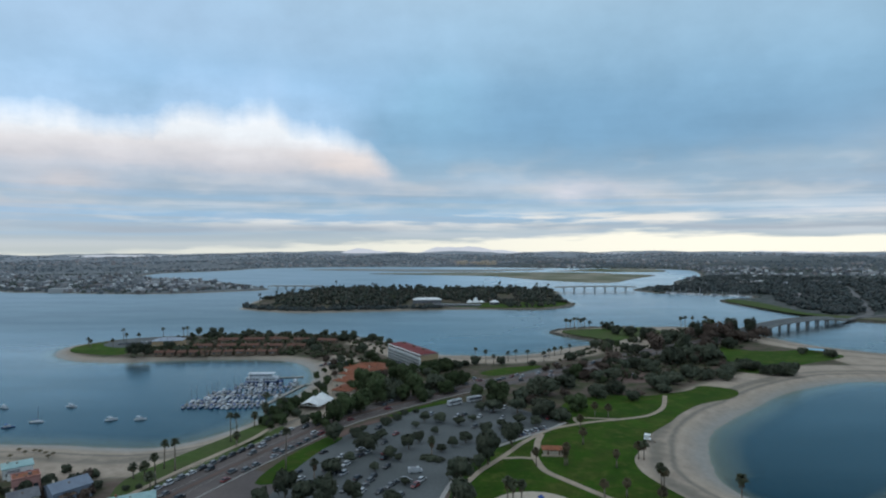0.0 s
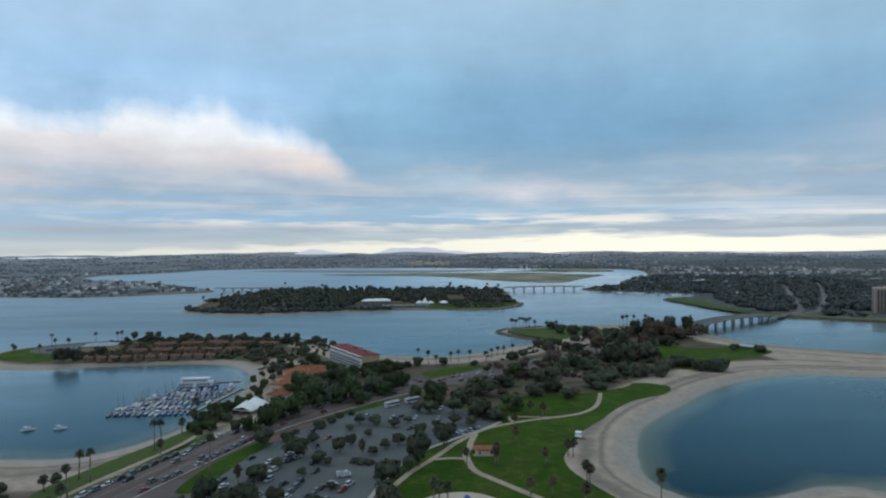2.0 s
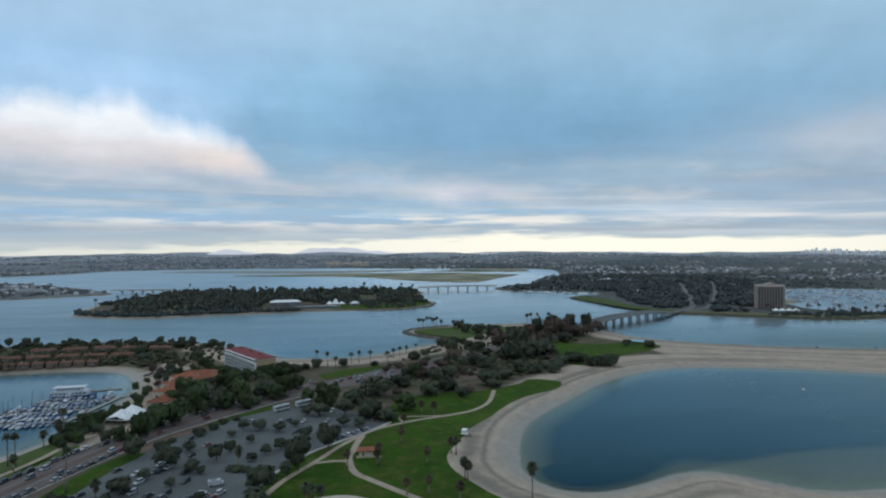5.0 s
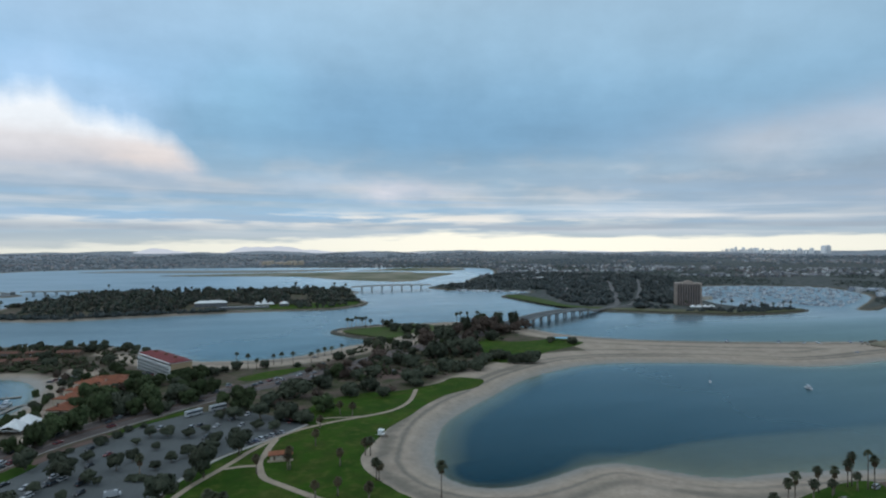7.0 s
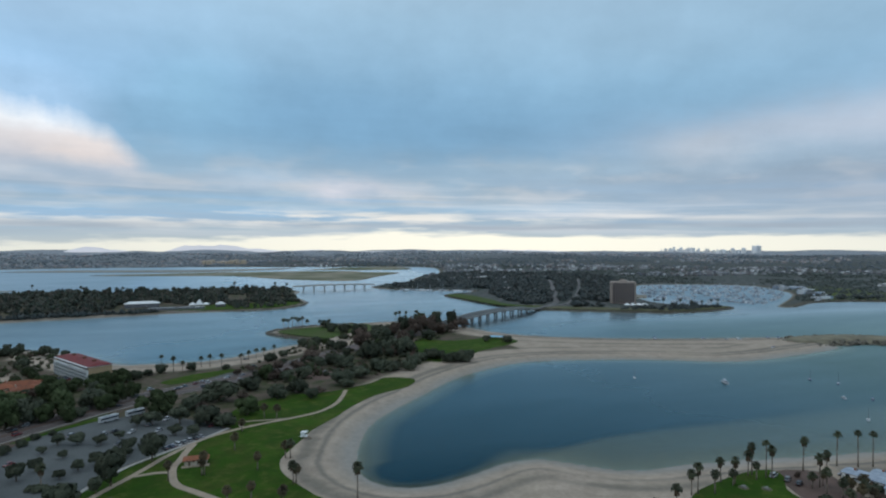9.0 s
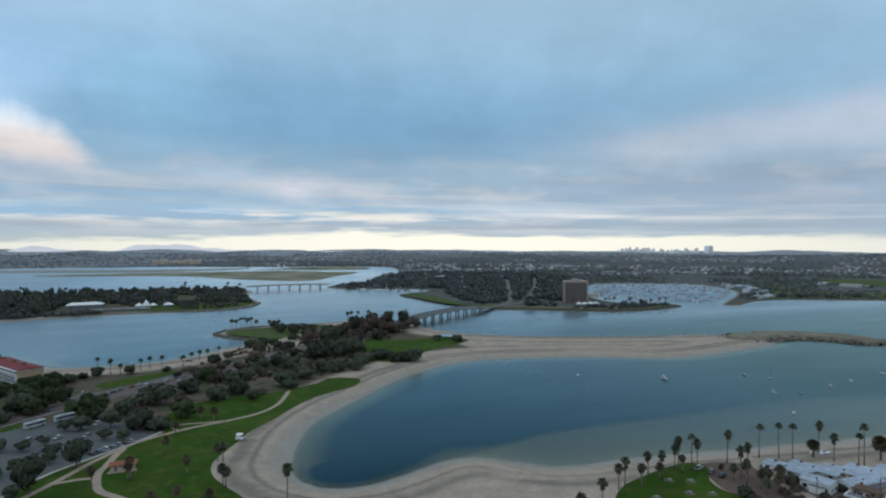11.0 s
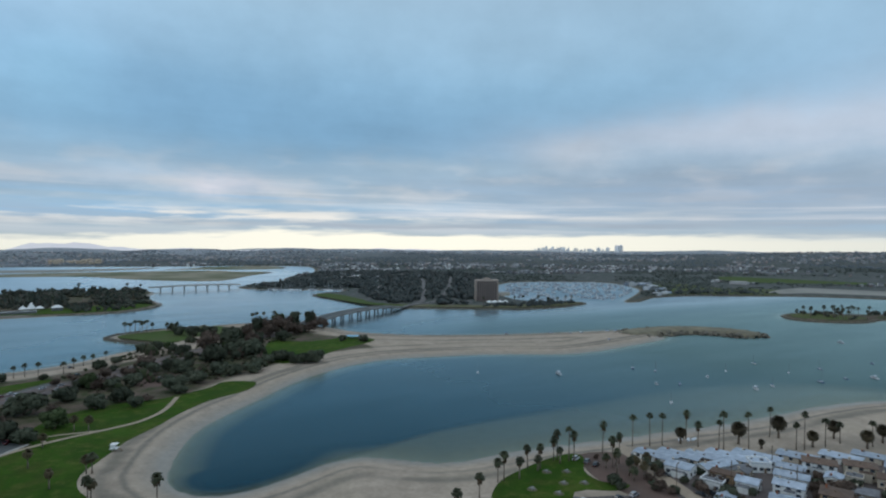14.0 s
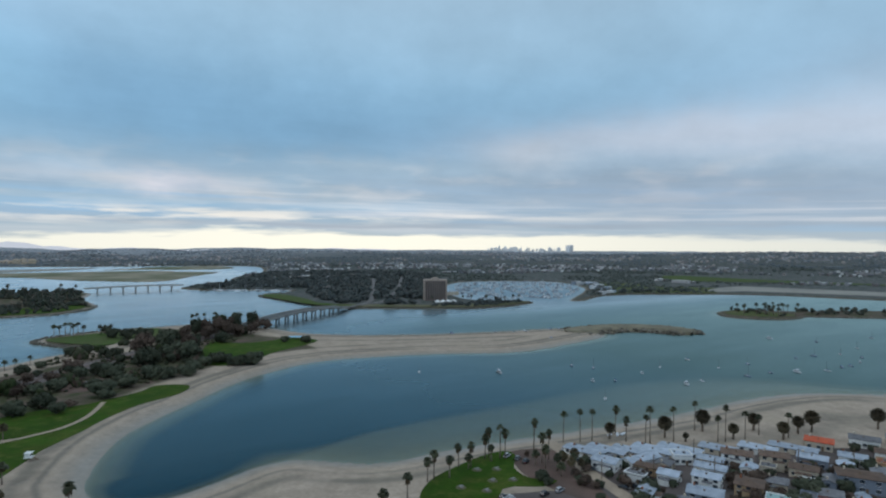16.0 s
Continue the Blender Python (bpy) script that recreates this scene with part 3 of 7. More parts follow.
# ---- shorelines ----
WEST_SHORE = [(-900, -900), (-900, 260), (-420, 282), (-217, 279), (-171, 276), (-146, 274), (-128, 282), (-117, 296), (-108, 313), (-102, 340), (-98, 372), (-98, 410), (-108, 448)]
BAHIA_SHORE = [(-125, 474), (-150, 486), (-189, 489), (-236, 484), (-267, 476), (-302, 480), (-325, 490), (-345, 508), (-357, 530), (-360, 556), (-342, 586), (-310, 607), (-243, 625), (-185, 632), (-121, 618), (-70, 582), (-38, 538)]
NORTH_SHORE = [(-16, 511), (5, 506), (27, 503), (49, 505), (72, 516), (88, 528), (110, 548), (140, 559), (148, 566), (134, 580), (108, 618), (104, 637), (117, 655), (150, 668), (190, 673), (244, 676), (288, 655), (310, 605), (322, 562)]
SPIT_SHORE = [(338, 536), (370, 507), (409, 485), (452, 466), (511, 446), (556, 434), (586, 418), (590, 392), (570, 368), (540, 361), (503, 357), (467, 353), (429, 357), (399, 374), (368, 390)]
COVE_SHORE = [(322, 405), (294, 411), (269, 410), (239, 398), (211, 381), (190, 363), (168, 341), (152, 326), (139, 312), (127, 297), (117, 276), (110, 255), (107, 239), (110, 226), (118, 216), (133, 213), (152, 218), (170, 224), (184, 221)]
SOUTH_SHORE = [(194, 212), (203, 203), (212, 197), (232, 194), (258, 191), (289, 184), (334, 175), (380, 166), (425, 163), (462, 157), (491, 147), (514, 130), (540, 108), (610, 50), (720, -40), (900, -300), (900, -900)]
MAIN = smooth_line(WEST_SHORE + BAHIA_SHORE + NORTH_SHORE + SPIT_SHORE + COVE_SHORE + SOUTH_SHORE, True, 3)
ISLAND = smooth_line([(-322, 890), (-300, 856), (-223, 820), (-163, 827), (-85, 840), (-6, 854), (75, 852), (123, 853), (168, 890), (185, 934), (182, 985), (178, 1060), (196, 1173), (105, 1215), (-9, 1235), (-124, 1220), (-222, 1245), (-286, 1225), (-335, 1060)], True, 3)
FAR_WEST = [(-7000, 1290), (-1500, 1225), (-925, 1190), (-796, 1171), (-664, 1142), (-585, 1139), (-507, 1160), (-443, 1195), (-392, 1238), (-457, 1340), (-578, 1480), (-735, 1610), (-843, 1670), (-940, 1760), (-972, 1960), (-830, 2110), (-735, 2330)]
FAR_NORTH = [(-420, 2410), (0, 2360), (300, 2260), (560, 2190), (740, 2080), (770, 1960), (666, 1650), (554, 1506), (487, 1352), (455, 1272), (372, 1236), (350, 1182), (372, 1141), (420, 1104), (505, 1040), (478, 1004), (440, 986), (424, 958), (431, 879), (445, 790)]
FAR_EAST = [(452, 742), (470, 722), (519, 687), (572, 653), (614, 629), (672, 624), (732, 638), (742, 658), (700, 690), (690, 760), (760, 900), (903, 1050), (1042, 1020), (1110, 930), (1040, 800), (960, 730), (830, 645), (812, 626), (832, 621), (914, 655), (994, 645), (1065, 602), (1156, 545), (1214, 470), (1264, 347), (1420, 60), (2400, -900), (7000, -2500)]
FARLAND = smooth_line(FAR_WEST + FAR_NORTH + FAR_EAST, False, 3) + [(7000, 7000), (-7000, 7000)]
ISLE = smooth_line([(848, 404), (826, 380), (833, 349), (864, 324), (890, 321), (914, 322), (946, 291), (1010, 235), (1060, 200), (1090, 225), (1065, 292), (1020, 330), (955, 362), (914, 406), (880, 418)], True, 3)
MARSH = smooth_line([(-270, 1905), (-156, 1915), (66, 1945), (155, 1938), (436, 1897), (480, 1815), (575, 1740), (455, 1555), (361, 1407), (275, 1452), (189, 1556), (94, 1712), (-90, 1785), (-250, 1850)], True, 3)
MARSH_BACK = smooth_line([(300, 1990), (387, 2060), (479, 2150), (634, 2140), (700, 2060), (650, 1910), (500, 1915), (434, 1960)], True, 3)
SHELF = smooth_line([(166, 214), (174, 225), (184, 230), (198, 234), (227, 240), (259, 243), (304, 245), (360, 248), (430, 246), (520, 200), (560, 120), (560, 60), (300, 150), (184, 196)], True, 3)


def spaced(stops):
    """Grid lines: (start, step) ... end."""
    res = []
    for (a, s), (b, _) in zip(stops, stops[1:]):
        res += list(np.arange(a, b, s))
    return np.array(res + [stops[-1][0]], float)


XS = spaced([(-4700, 130), (-1500, 40), (-980, 16), (-420, 4), (620, 7), (1120, 16), (1640, 40), (2600, 130), (4700, 0)])
YS = spaced([(-900, 60), (120, 4), (520, 6), (700, 10), (1260, 20), (2480, 60), (4760, 0)])
GX, GY = np.meshgrid(XS, YS)


def land_shape():
    """Signed distance from the water's edge, positive on land, and what kind of land it is."""
    sd = np.full(GX.shape, -1e9)
    kind = np.zeros(GX.shape, int)
    for i, poly in enumerate((MAIN, ISLAND, FARLAND, ISLE, MARSH, MARSH_BACK)):
        d = distance(GX, GY, poly)
        s = np.where(inside(GX, GY, poly), d, -d)
        kind = np.where(s > sd, min(i, 4), kind)
        sd = np.maximum(sd, s)
    return sd, kind


SD, KIND = land_shape()
R = np.hypot(GX, GY)
STEEP = np.clip((178 - GX) / 30, 0, 1) * np.clip((GX - 96) / 12, 0, 1) * np.clip((244 - GY) / 16, 0, 1)
RISE = np.where(KIND == 0, 2.4 / 15, np.where(KIND == 4, 0.02, 0.25))
TOP = np.where(KIND == 4, 0.45, 2.4)
HEIGHT = np.where(SD > 0, np.minimum(TOP, SD * RISE), np.maximum(-4.0, np.where(KIND == 0, (SD * 0.04 - SD * SD * 0.0042) * (1 + 4 * STEEP), SD * 0.12)))
shelf_d = distance(GX, GY, SHELF)
shelf_d = np.where(inside(GX, GY, SHELF), shelf_d, -shelf_d)
fade = 7 + 46 * np.clip((GX - 235) / 170, 0, 1)
ease = np.clip(shelf_d / fade + 0.35, 0, 1)
ease = ease * ease * (3 - 2 * ease)
HEIGHT = np.where(SD < 0, np.maximum(HEIGHT, HEIGHT * (1 - ease) - ease * np.minimum(-SD * 0.014 + 0.03, 0.9)), HEIGHT)


def wave(x, y, s, seed):
    return np.array([noise.noise((a / s, b / s, seed)) for a, b in zip(x.ravel(), y.ravel())]).reshape(x.shape)


far_amount = np.clip((R - 2300) / 1600, 0, 1) * (KIND == 2) * np.clip(SD / 200, 0, 1)
HEIGHT = HEIGHT + far_amount * (6 + 16 * np.clip(wave(GX, GY, 900, 3.1) + 0.15, 0, 1) + 6 * wave(GX, GY, 260, 7.7))
slope = np.clip((R - 2450) / 700, 0, 1) * (KIND == 2) * np.clip(SD / 260, 0, 1)
HEIGHT = HEIGHT + slope * np.clip(8 + 22 * wave(GX, GY, 620, 5.2) + 10 * wave(GX, GY, 240, 2.9), 0, 27) * (1 - 0.55 * np.clip((GX - 1400) / 900, 0, 1))
loma = np.exp(-(((GX - 3300) / 900) ** 2 + ((GY - 900) / 700) ** 2)) * 42 + np.exp(-(((GX - 2550) / 500) ** 2 + ((GY - 1500) / 600) ** 2)) * 20
HEIGHT = HEIGHT + loma * np.clip(SD / 250, 0, 1) * (KIND == 2)

def grid_mesh(name, z, keep=None):
    ny, nx = GX.shape
    me = bpy.data.meshes.new(name)
    idx = np.arange(nx * ny).reshape(ny, nx)
    q = np.stack([idx[:-1, :-1], idx[:-1, 1:], idx[1:, 1:], idx[1:, :-1]], -1).reshape(-1, 4)
    if keep is not None:
        q = q[keep.ravel()[q].any(1)]
    me.vertices.add(nx * ny)
    me.vertices.foreach_set("co", np.stack([GX, GY, z], -1).ravel())
    me.loops.add(q.size)
    me.loops.foreach_set("vertex_index", q.ravel())
    me.polygons.add(len(q))
    me.polygons.foreach_set("loop_start", np.arange(0, q.size, 4))
    me.update(calc_edges=True)
    me.validate()
    me.polygons.foreach_set("use_smooth", np.ones(len(me.polygons), bool))
    return me


ground_mesh = grid_mesh("ground", HEIGHT)
zone = ground_mesh.color_attributes.new("zone", "FLOAT_COLOR", "POINT")
beach_width = np.where(KIND == 0, 40.0, np.where(KIND == 1, np.where(GX < -40, 11.0, 4.5), 0.5))
scrub = np.clip((SD - beach_width) / np.where(KIND == 0, 6.0, 1.5), 0, 1)
# the sand lies wide along the cove and the spit
spit = (GX > 296) & (GY < 560) | (GX > 322) | ((GX > 196) & (GY < 340)) | (GY < 262) & (GX > 60)
scrub = np.where((KIND == 0) & spit, 0.0, scrub)
scrub = np.where((KIND == 0) & (GX < -100) & (GY > 460), np.clip((SD - 9) / 5, 0, 1), scrub)
scrub = np.where((KIND == 0) & (GX > -125) & (GX < -88) & (GY > 340) & (GY < 470), np.clip((SD - 13) / 5, 0, 1), scrub)
scrub = np.where(KIND == 4, 0.75, scrub)
scrub = np.where((KIND == 0) & (GX < 290), np.maximum(scrub, np.clip((150 - GY) / 60, 0, 1)), scrub)
zone.data.foreach_set("color", np.stack([np.clip(SD / 60.0, 0, 1), scrub, np.clip((KIND == 2) * (SD - 3) / 10, 0, 1), np.ones(GX.shape)], -1).astype(np.float32).ravel())
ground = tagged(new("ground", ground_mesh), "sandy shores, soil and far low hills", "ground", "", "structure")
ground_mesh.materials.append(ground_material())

water_mesh = grid_mesh("water", np.zeros(GX.shape), SD < 30)
dep = water_mesh.attributes.new("depth", "FLOAT", "POINT")
dep.data.foreach_set("value", np.maximum(0.0, -HEIGHT).astype(np.float32).ravel())
calm = water_mesh.attributes.new("wind", "FLOAT", "POINT")
breeze = np.clip((GX - 260) / 240, 0, 1) * np.clip((620 - GY) / 120, 0, 1)
breeze = np.maximum(breeze, np.clip((GX - 600) / 200, 0, 1) * np.clip((GY - 480) / 200, 0, 1))
breeze = np.maximum(breeze, np.clip((170 - GX) / 350, 0, 1) * np.clip((GY - 520) / 200, 0, 1))
calm.data.foreach_set("value", breeze.astype(np.float32).ravel())
water = tagged(new("water", water_mesh), "calm blue-grey bay water, shallow over sand in the cove", "water", "", "structure")
water_mesh.materials.append(water_material())
LAND = 2.4

# ---- lawns, paths, roads ----
G = LAND
slab("lawn_1", [(176, 380), (160, 389), (149, 378), (134, 370), (119, 364), (98, 364), (77, 358), (66, 349), (58, 334), (50, 318), (60, 309), (50, 299), (40, 289), (28, 278), (17, 268), (8, 252), (3, 234), (-1, 216), (2, 196), (40, 190), (90, 198),
                (86, 215), (81, 228), (77, 242), (78, 256), (84, 268), (91, 281), (97, 292), (113, 311), (123, 325), (142, 345), (162, 356), (174, 368)], G + 0.06, M_GRASS, "bright green park lawn beside the beach", 0.6)
slab("lawn_2", [(234, 537), (252, 514), (285, 515), (303, 520), (316, 494), (305, 480), (287, 470), (257, 452), (228, 425), (204, 432), (206, 468), (220, 510)], G + 0.06, M_GRASS, "green lawn at the tip of the point", 0.5)
slab("lawn_3", [(112, 622), (134, 588), (154, 570), (176, 590), (200, 600), (215, 625), (205, 655), (168, 650), (122, 640)], G + 0.06, M_FARGRASS, "green lawn by the channel", 0.5)
slab("lawn_4", [(18, 426), (28, 418), (50, 432), (66, 452), (48, 450), (30, 440)], G + 0.06, M_GRASS, "green lawn beside the hotel car park", 0.5)
slab("lawn_5", [(203, 154), (216, 166), (230, 171), (249, 175), (262, 174), (262, 167), (252, 157), (250, 146), (257, 138), (248, 137), (234, 144), (214, 126), (196, 136)], G + 0.06, M_GRASS, "green lawn edged with palms", 0.5)
slab("lawn_6", [(-346, 533), (-338, 516), (-318, 504), (-296, 498), (-282, 500), (-284, 522), (-304, 548), (-330, 562), (-344, 550)], G + 0.06, M_GRASS, "green lawn at the end of the hotel point", 0.5)
slab("lawn_7", [(-130, 232), (-121, 258), (-110, 283), (-100, 306), (-93, 303), (-92, 283), (-102, 262), (-110, 244), (-118, 225), (-124, 212)], G + 0.05, M_FARGRASS, "grass verge between road and beach", 0.4)
slab("lawn_15", [(-117, 218), (-109, 243), (-100.5, 265), (-93, 285), (-88.5, 301), (-85, 297), (-88.5, 282), (-96, 262.5), (-104.5, 240.5), (-112.5, 216)], G + 0.05, M_FARGRASS, "grass strip between the beach path and the road", 0.4)
slab("lawn_8", [(-77, 229), (-74, 252), (-66, 274), (-57, 290), (-53, 282), (-60, 264), (-66, 238), (-67, 230)], G + 0.1, M_GRASS, "grass strip between road and car park", 0.4)
slab("lawn_9", [(-36, 320), (-24, 334), (-8, 350), (0, 352), (-6, 344), (-22, 331), (-33, 316)], G + 0.1, M_GRASS, "grass strip between road and car park", 0.4)
slab("planting_bed", [(-56, 292), (-46, 307), (-36, 319), (-33, 315), (-46, 301), (-54, 284)], G + 0.12, M_MULCH, "bare red-brown planting bed beside the road", 0.4)
slab("lawn_14", [(458, 742), (520, 692), (572, 658), (614, 634), (672, 629), (728, 641), (735, 654), (700, 668), (640, 664), (575, 690), (510, 735), (480, 760)], G + 0.05, M_DRYGRASS, "olive grass above the sea wall by the hotel tower", 0.5)
slab("lawn_10", [(435, 800), (428, 880), (424, 950), (446, 972), (462, 940), (462, 850), (456, 790), (490, 738), (478, 730), (452, 756)], G + 0.06, M_FARGRASS, "dull green waterside grass", 0.5)
slab("lawn_11", [(-10, 880), (60, 862), (122, 862), (160, 895), (172, 935), (150, 950), (90, 930), (20, 920)], G + 0.06, M_GRASS, "green lawn on the island point", 0.5)
slab("lawn_12", [(855, 398), (840, 380), (848, 356), (880, 334), (910, 334), (905, 372), (880, 400)], G + 0.06, M_ISLEGRASS, "green lawn on a small island", 0.5)
slab("parking_lot", [(18, 272), (32, 284), (44, 295), (56, 309), (40, 331), (22, 346), (-1, 348), (-20, 333), (-34, 316), (-47, 301), (-55, 284), (-61, 264), (-66, 238), (-72, 218), (-76, 196), (-6, 196), (-4, 216), (0, 233), (7, 254)], G + 0.03, M_ASPHALT, "wide dark asphalt car park with trees", 0.4, 2)
slab("parking_lot_2", [(16, 404), (30, 412), (46, 424), (60, 440), (68, 436), (56, 420), (36, 406), (22, 398)], G + 0.04, M_ASPHALT, "small asphalt car park", 0.3)
slab("parking_lot_3", [(106, 420), (122, 430), (142, 412), (128, 398), (112, 400)], G + 0.04, M_MULCH, "bare pinkish clearing among trees", 0.3)
slab("parking_lot_4", [(-330, 552), (-312, 535), (-292, 535), (-284, 556), (-300, 590), (-322, 580)], G + 0.08, M_ASPHALT, "asphalt car park on the point", 0.3)
slab("parking_lot_5", [(222, 141), (240, 136), (250, 130), (256, 116), (252, 100), (214, 118)], G + 0.04, M_ROAD, "asphalt parking beside the lawn", 0.3)
slab("soil_patch", [(263, 172), (280, 164), (277, 142), (267, 118), (256, 104), (250, 128), (250, 146), (254, 158)], G + 0.045, M_MULCH, "bare brown soil beside the street", 0.3)
slab("courtyard", [(279, 156), (310, 142), (344, 119), (400, 82), (450, 30), (380, 20), (300, 55), (258, 92), (264, 122), (276, 142)], G + 0.055, M_ROAD, "paved lanes and yards between cottages", 0.3)
ROAD = [(-116, 190), (-106, 213), (-99, 231), (-91, 250), (-80, 275), (-70, 297), (-58, 316), (-41, 336), (-23, 355), (-3, 375), (20, 394), (50, 412), (95, 445), (150, 497), (215, 548), (262, 580), (286, 600)]
ROAD_LINE = smooth_line(ROAD, False, 5)
road = ribbon("road", ROAD, 21.0, G + 0.085, M_ROAD, "wide pale asphalt road along the bay", 0.3)
for shift, w in ((10.0, 0.3), (-10.0, 0.3), (3.4, 0.25), (-3.4, 0.25)):
    ribbon("lane_line", ROAD, w * 0.6, G + 0.095, M_PAINT, "", 0.02, parent=road, shift=shift)
median = ribbon("median", ROAD, 2.2, G + 0.16, M_MULCH, "bare earth median of the road", 0.2)
for k in (10.7, -10.7):
    ribbon("kerb", ROAD[:11], 0.4, G + 0.2, M_KERB, "pale concrete kerb", 0.4, shift=k)
ribbon("path_1", [(128, 364), (118, 338), (106, 323), (93, 316.5), (75, 311), (63, 306), (52, 300), (44, 293), (38, 285), (31, 275), (26, 266), (20, 256), (10, 240), (3, 222), (1, 205)], 2.6, G + 0.1, M_PATH, "tan concrete path across the lawn")
ribbon("path_2", [(43, 290), (40, 280), (38, 270), (36, 263), (36, 255), (38, 243), (45, 233), (55, 220), (66, 206), (78, 196)], 3.0, G + 0.104, M_PATH, "tan concrete path across the lawn")
ribbon("path_3", [(22, 257), (30, 258), (37, 256)], 2.2, G + 0.108, M_PATH, "short tan concrete path")
ribbon("path_4", [(65, 307), (63.5, 312), (64, 317), (70, 317.3), (78, 316), (88, 315)], 1.8, G + 0.108, M_PATH, "short tan concrete path", 0.2, 1)
ribbon("path_5", [(-121, 215), (-113, 240), (-104, 262), (-96, 283), (-91, 305), (-84, 318)], 2.6, G + 0.1, M_PATH, "pale path along the beach")
ribbon("pavement_1", [(58, 309), (50, 300), (40, 291), (30, 281), (18, 269), (7, 251), (0, 231), (-4, 214), (-6, 196)], 1.8, G + 0.15, M_KERB, "pale kerb and pavement of the car park", 0.3)
ribbon("street", [(287, 170), (279, 150), (273, 134), (266, 112), (258, 88)], 6.0, G + 0.09, M_PATH, "pale street beside the cottages", 0.2)
slab("play_area", [(14, 214), (22, 221), (34, 222), (44, 215), (50, 203), (46, 192), (14, 192), (10, 203)], G + 0.12, M_SAND, "pale sand play area in the lawn", 0.2)
FAR_ROAD, FAR_ROAD_2 = [(450, 708), (490, 738), (534, 782), (612, 914), (725, 1113), (793, 1241)], [(480, 728), (520, 748), (561, 783), (687, 952), (811, 1140), (897, 1275)]
slab("side_street", [(-94, 236), (-84, 244), (-76, 240), (-66, 235), (-68, 214), (-74, 196), (-108, 196)], G + 0.05, M_ROAD, "asphalt mouth of the car park", 0.3, 1)
ribbon("far_road", FAR_ROAD, 8.5, G + 0.5, M_GREYPATH, "pale road beyond the bridge", 0.5)
ribbon("far_road_2", FAR_ROAD_2, 6, G + 0.5, M_GREYPATH, "pale service road", 0.5)

slab("sand_flat", [(1150, 586), (1205, 620), (1320, 632), (1450, 585), (1540, 480), (1700, 200), (1800, 40), (1560, 20), (1460, 110), (1345, 330), (1300, 425), (1262, 500), (1215, 560)], G + 0.25, M_MUD, "pale tidal sand flat beside the far shore", 2.0)
slab("lawn_13", [(960, 672), (994, 658), (1065, 616), (1140, 572), (1215, 612), (1330, 655), (1400, 780), (1260, 870), (1100, 840), (1030, 760)], G + 0.1, M_ISLEGRASS, "thin olive grass along the far shore", 1.0)
slab("marsh_bar", [(-560, 2170), (-330, 2080), (-90, 1985), (60, 1975), (250, 2060), (300, 2150), (60, 2130), (-225, 2190), (-420, 2230)], 0.7, M_MUD, "long pale sand bar before the far shore", 1.2)
slab("marsh", [(-240, 1896), (-156, 1905), (66, 1933), (155, 1927), (428, 1886), (470, 1808), (560, 1736), (450, 1565), (360, 1420), (278, 1462), (196, 1564), (98, 1722), (-86, 1795), (-230, 1852)], 0.62, M_MARSH, "flat olive salt marsh with sandy patches", 1.2)
slab("marsh_2", [(310, 1995), (390, 2052), (480, 2138), (628, 2128), (688, 2056), (642, 1920), (502, 1925), (438, 1968)], 0.62, M_MARSH, "flat olive salt marsh with sandy patches", 1.2)
rim = MB()
for line, w in ((smooth_line([(146, 570), (128, 588), (108, 618), (103, 637), (116, 656), (150, 669), (200, 675)], False, 6), 5.0),
                (smooth_line([(445, 790), (431, 879), (424, 958), (440, 986), (478, 1004)], False, 6), 4.0), (smooth_line([(60, 853), (123, 854), (167, 890), (184, 934)], False, 6), 3.0), (smooth_line([(455, 738), (470, 722), (519, 687), (572, 653), (614, 629), (672, 624), (732, 638), (742, 656)], False, 6), 3.0),
                (smooth_line([(848, 404), (826, 380), (833, 349), (864, 324), (890, 321), (914, 322), (946, 291), (1010, 235)], False, 6), 3.0), (smooth_line([(832, 621), (914, 655), (994, 645), (1065, 602), (1156, 545), (1214, 470), (1264, 347)], False, 6), 4.0)):
    for x, y, a in along(line, 2.2):
        for k in range(3):
            d = random.uniform(-w / 2, w / 2)
            rim.box(x - math.sin(radians(a)) * d, y + math.cos(radians(a)) * d, -0.6, random.uniform(1.2, 2.4), random.uniform(1.0, 2.0), random.uniform(1.2, 2.6), random.uniform(0, 90), 0.7)
tagged(part("rock_edging", rim, M_ROCK), "dark rocks edging the lawn", "rocks", "", "stuff")
# ---- where the repeated things stand: x, y and radius or height ----
LOT_TREES = [(-56, 279, 4.4), (-38, 264, 4.7), (-27, 256, 3.0), (-49, 238, 4.1), (-44, 252, 2.3), (-34, 282, 2.8), (-20, 268, 3.4), (-16, 277, 2.7), (-23, 253, 1.7), (-15, 310, 2.7), (-7, 308, 3.3), (-9, 290, 2.0), (3, 304, 2.9), (10, 310, 2.1), (-19, 300, 2.0), (-5, 265, 2.1), (0, 272, 2.4), (6, 277, 3.0), (16, 291, 3.1), (16, 282, 2.5), (-32, 242, 1.9), (-18, 228, 1.8), (-36, 214, 3.5), (-21, 210, 3.2), (34, 307, 3.0), (42, 303, 2.6), (24, 301, 2.3), (22, 328, 3.8), (15, 330, 2.8), (35, 326, 4.4)]
EDGE_TREES = [(27, 273, 4.8), (15, 250, 5.6), (3, 228, 5.0), (11, 244, 2.6), (4, 209, 4.6), (-61, 215, 4.4), (-53, 210, 3.9), (-45, 209, 4.3), (-68, 208, 3.1), (-47, 286, 3.6), (-45, 297, 2.0), (-35, 305, 3.2), (-30, 314, 2.7), (-27, 323, 2.5), (-21, 327, 1.9)]
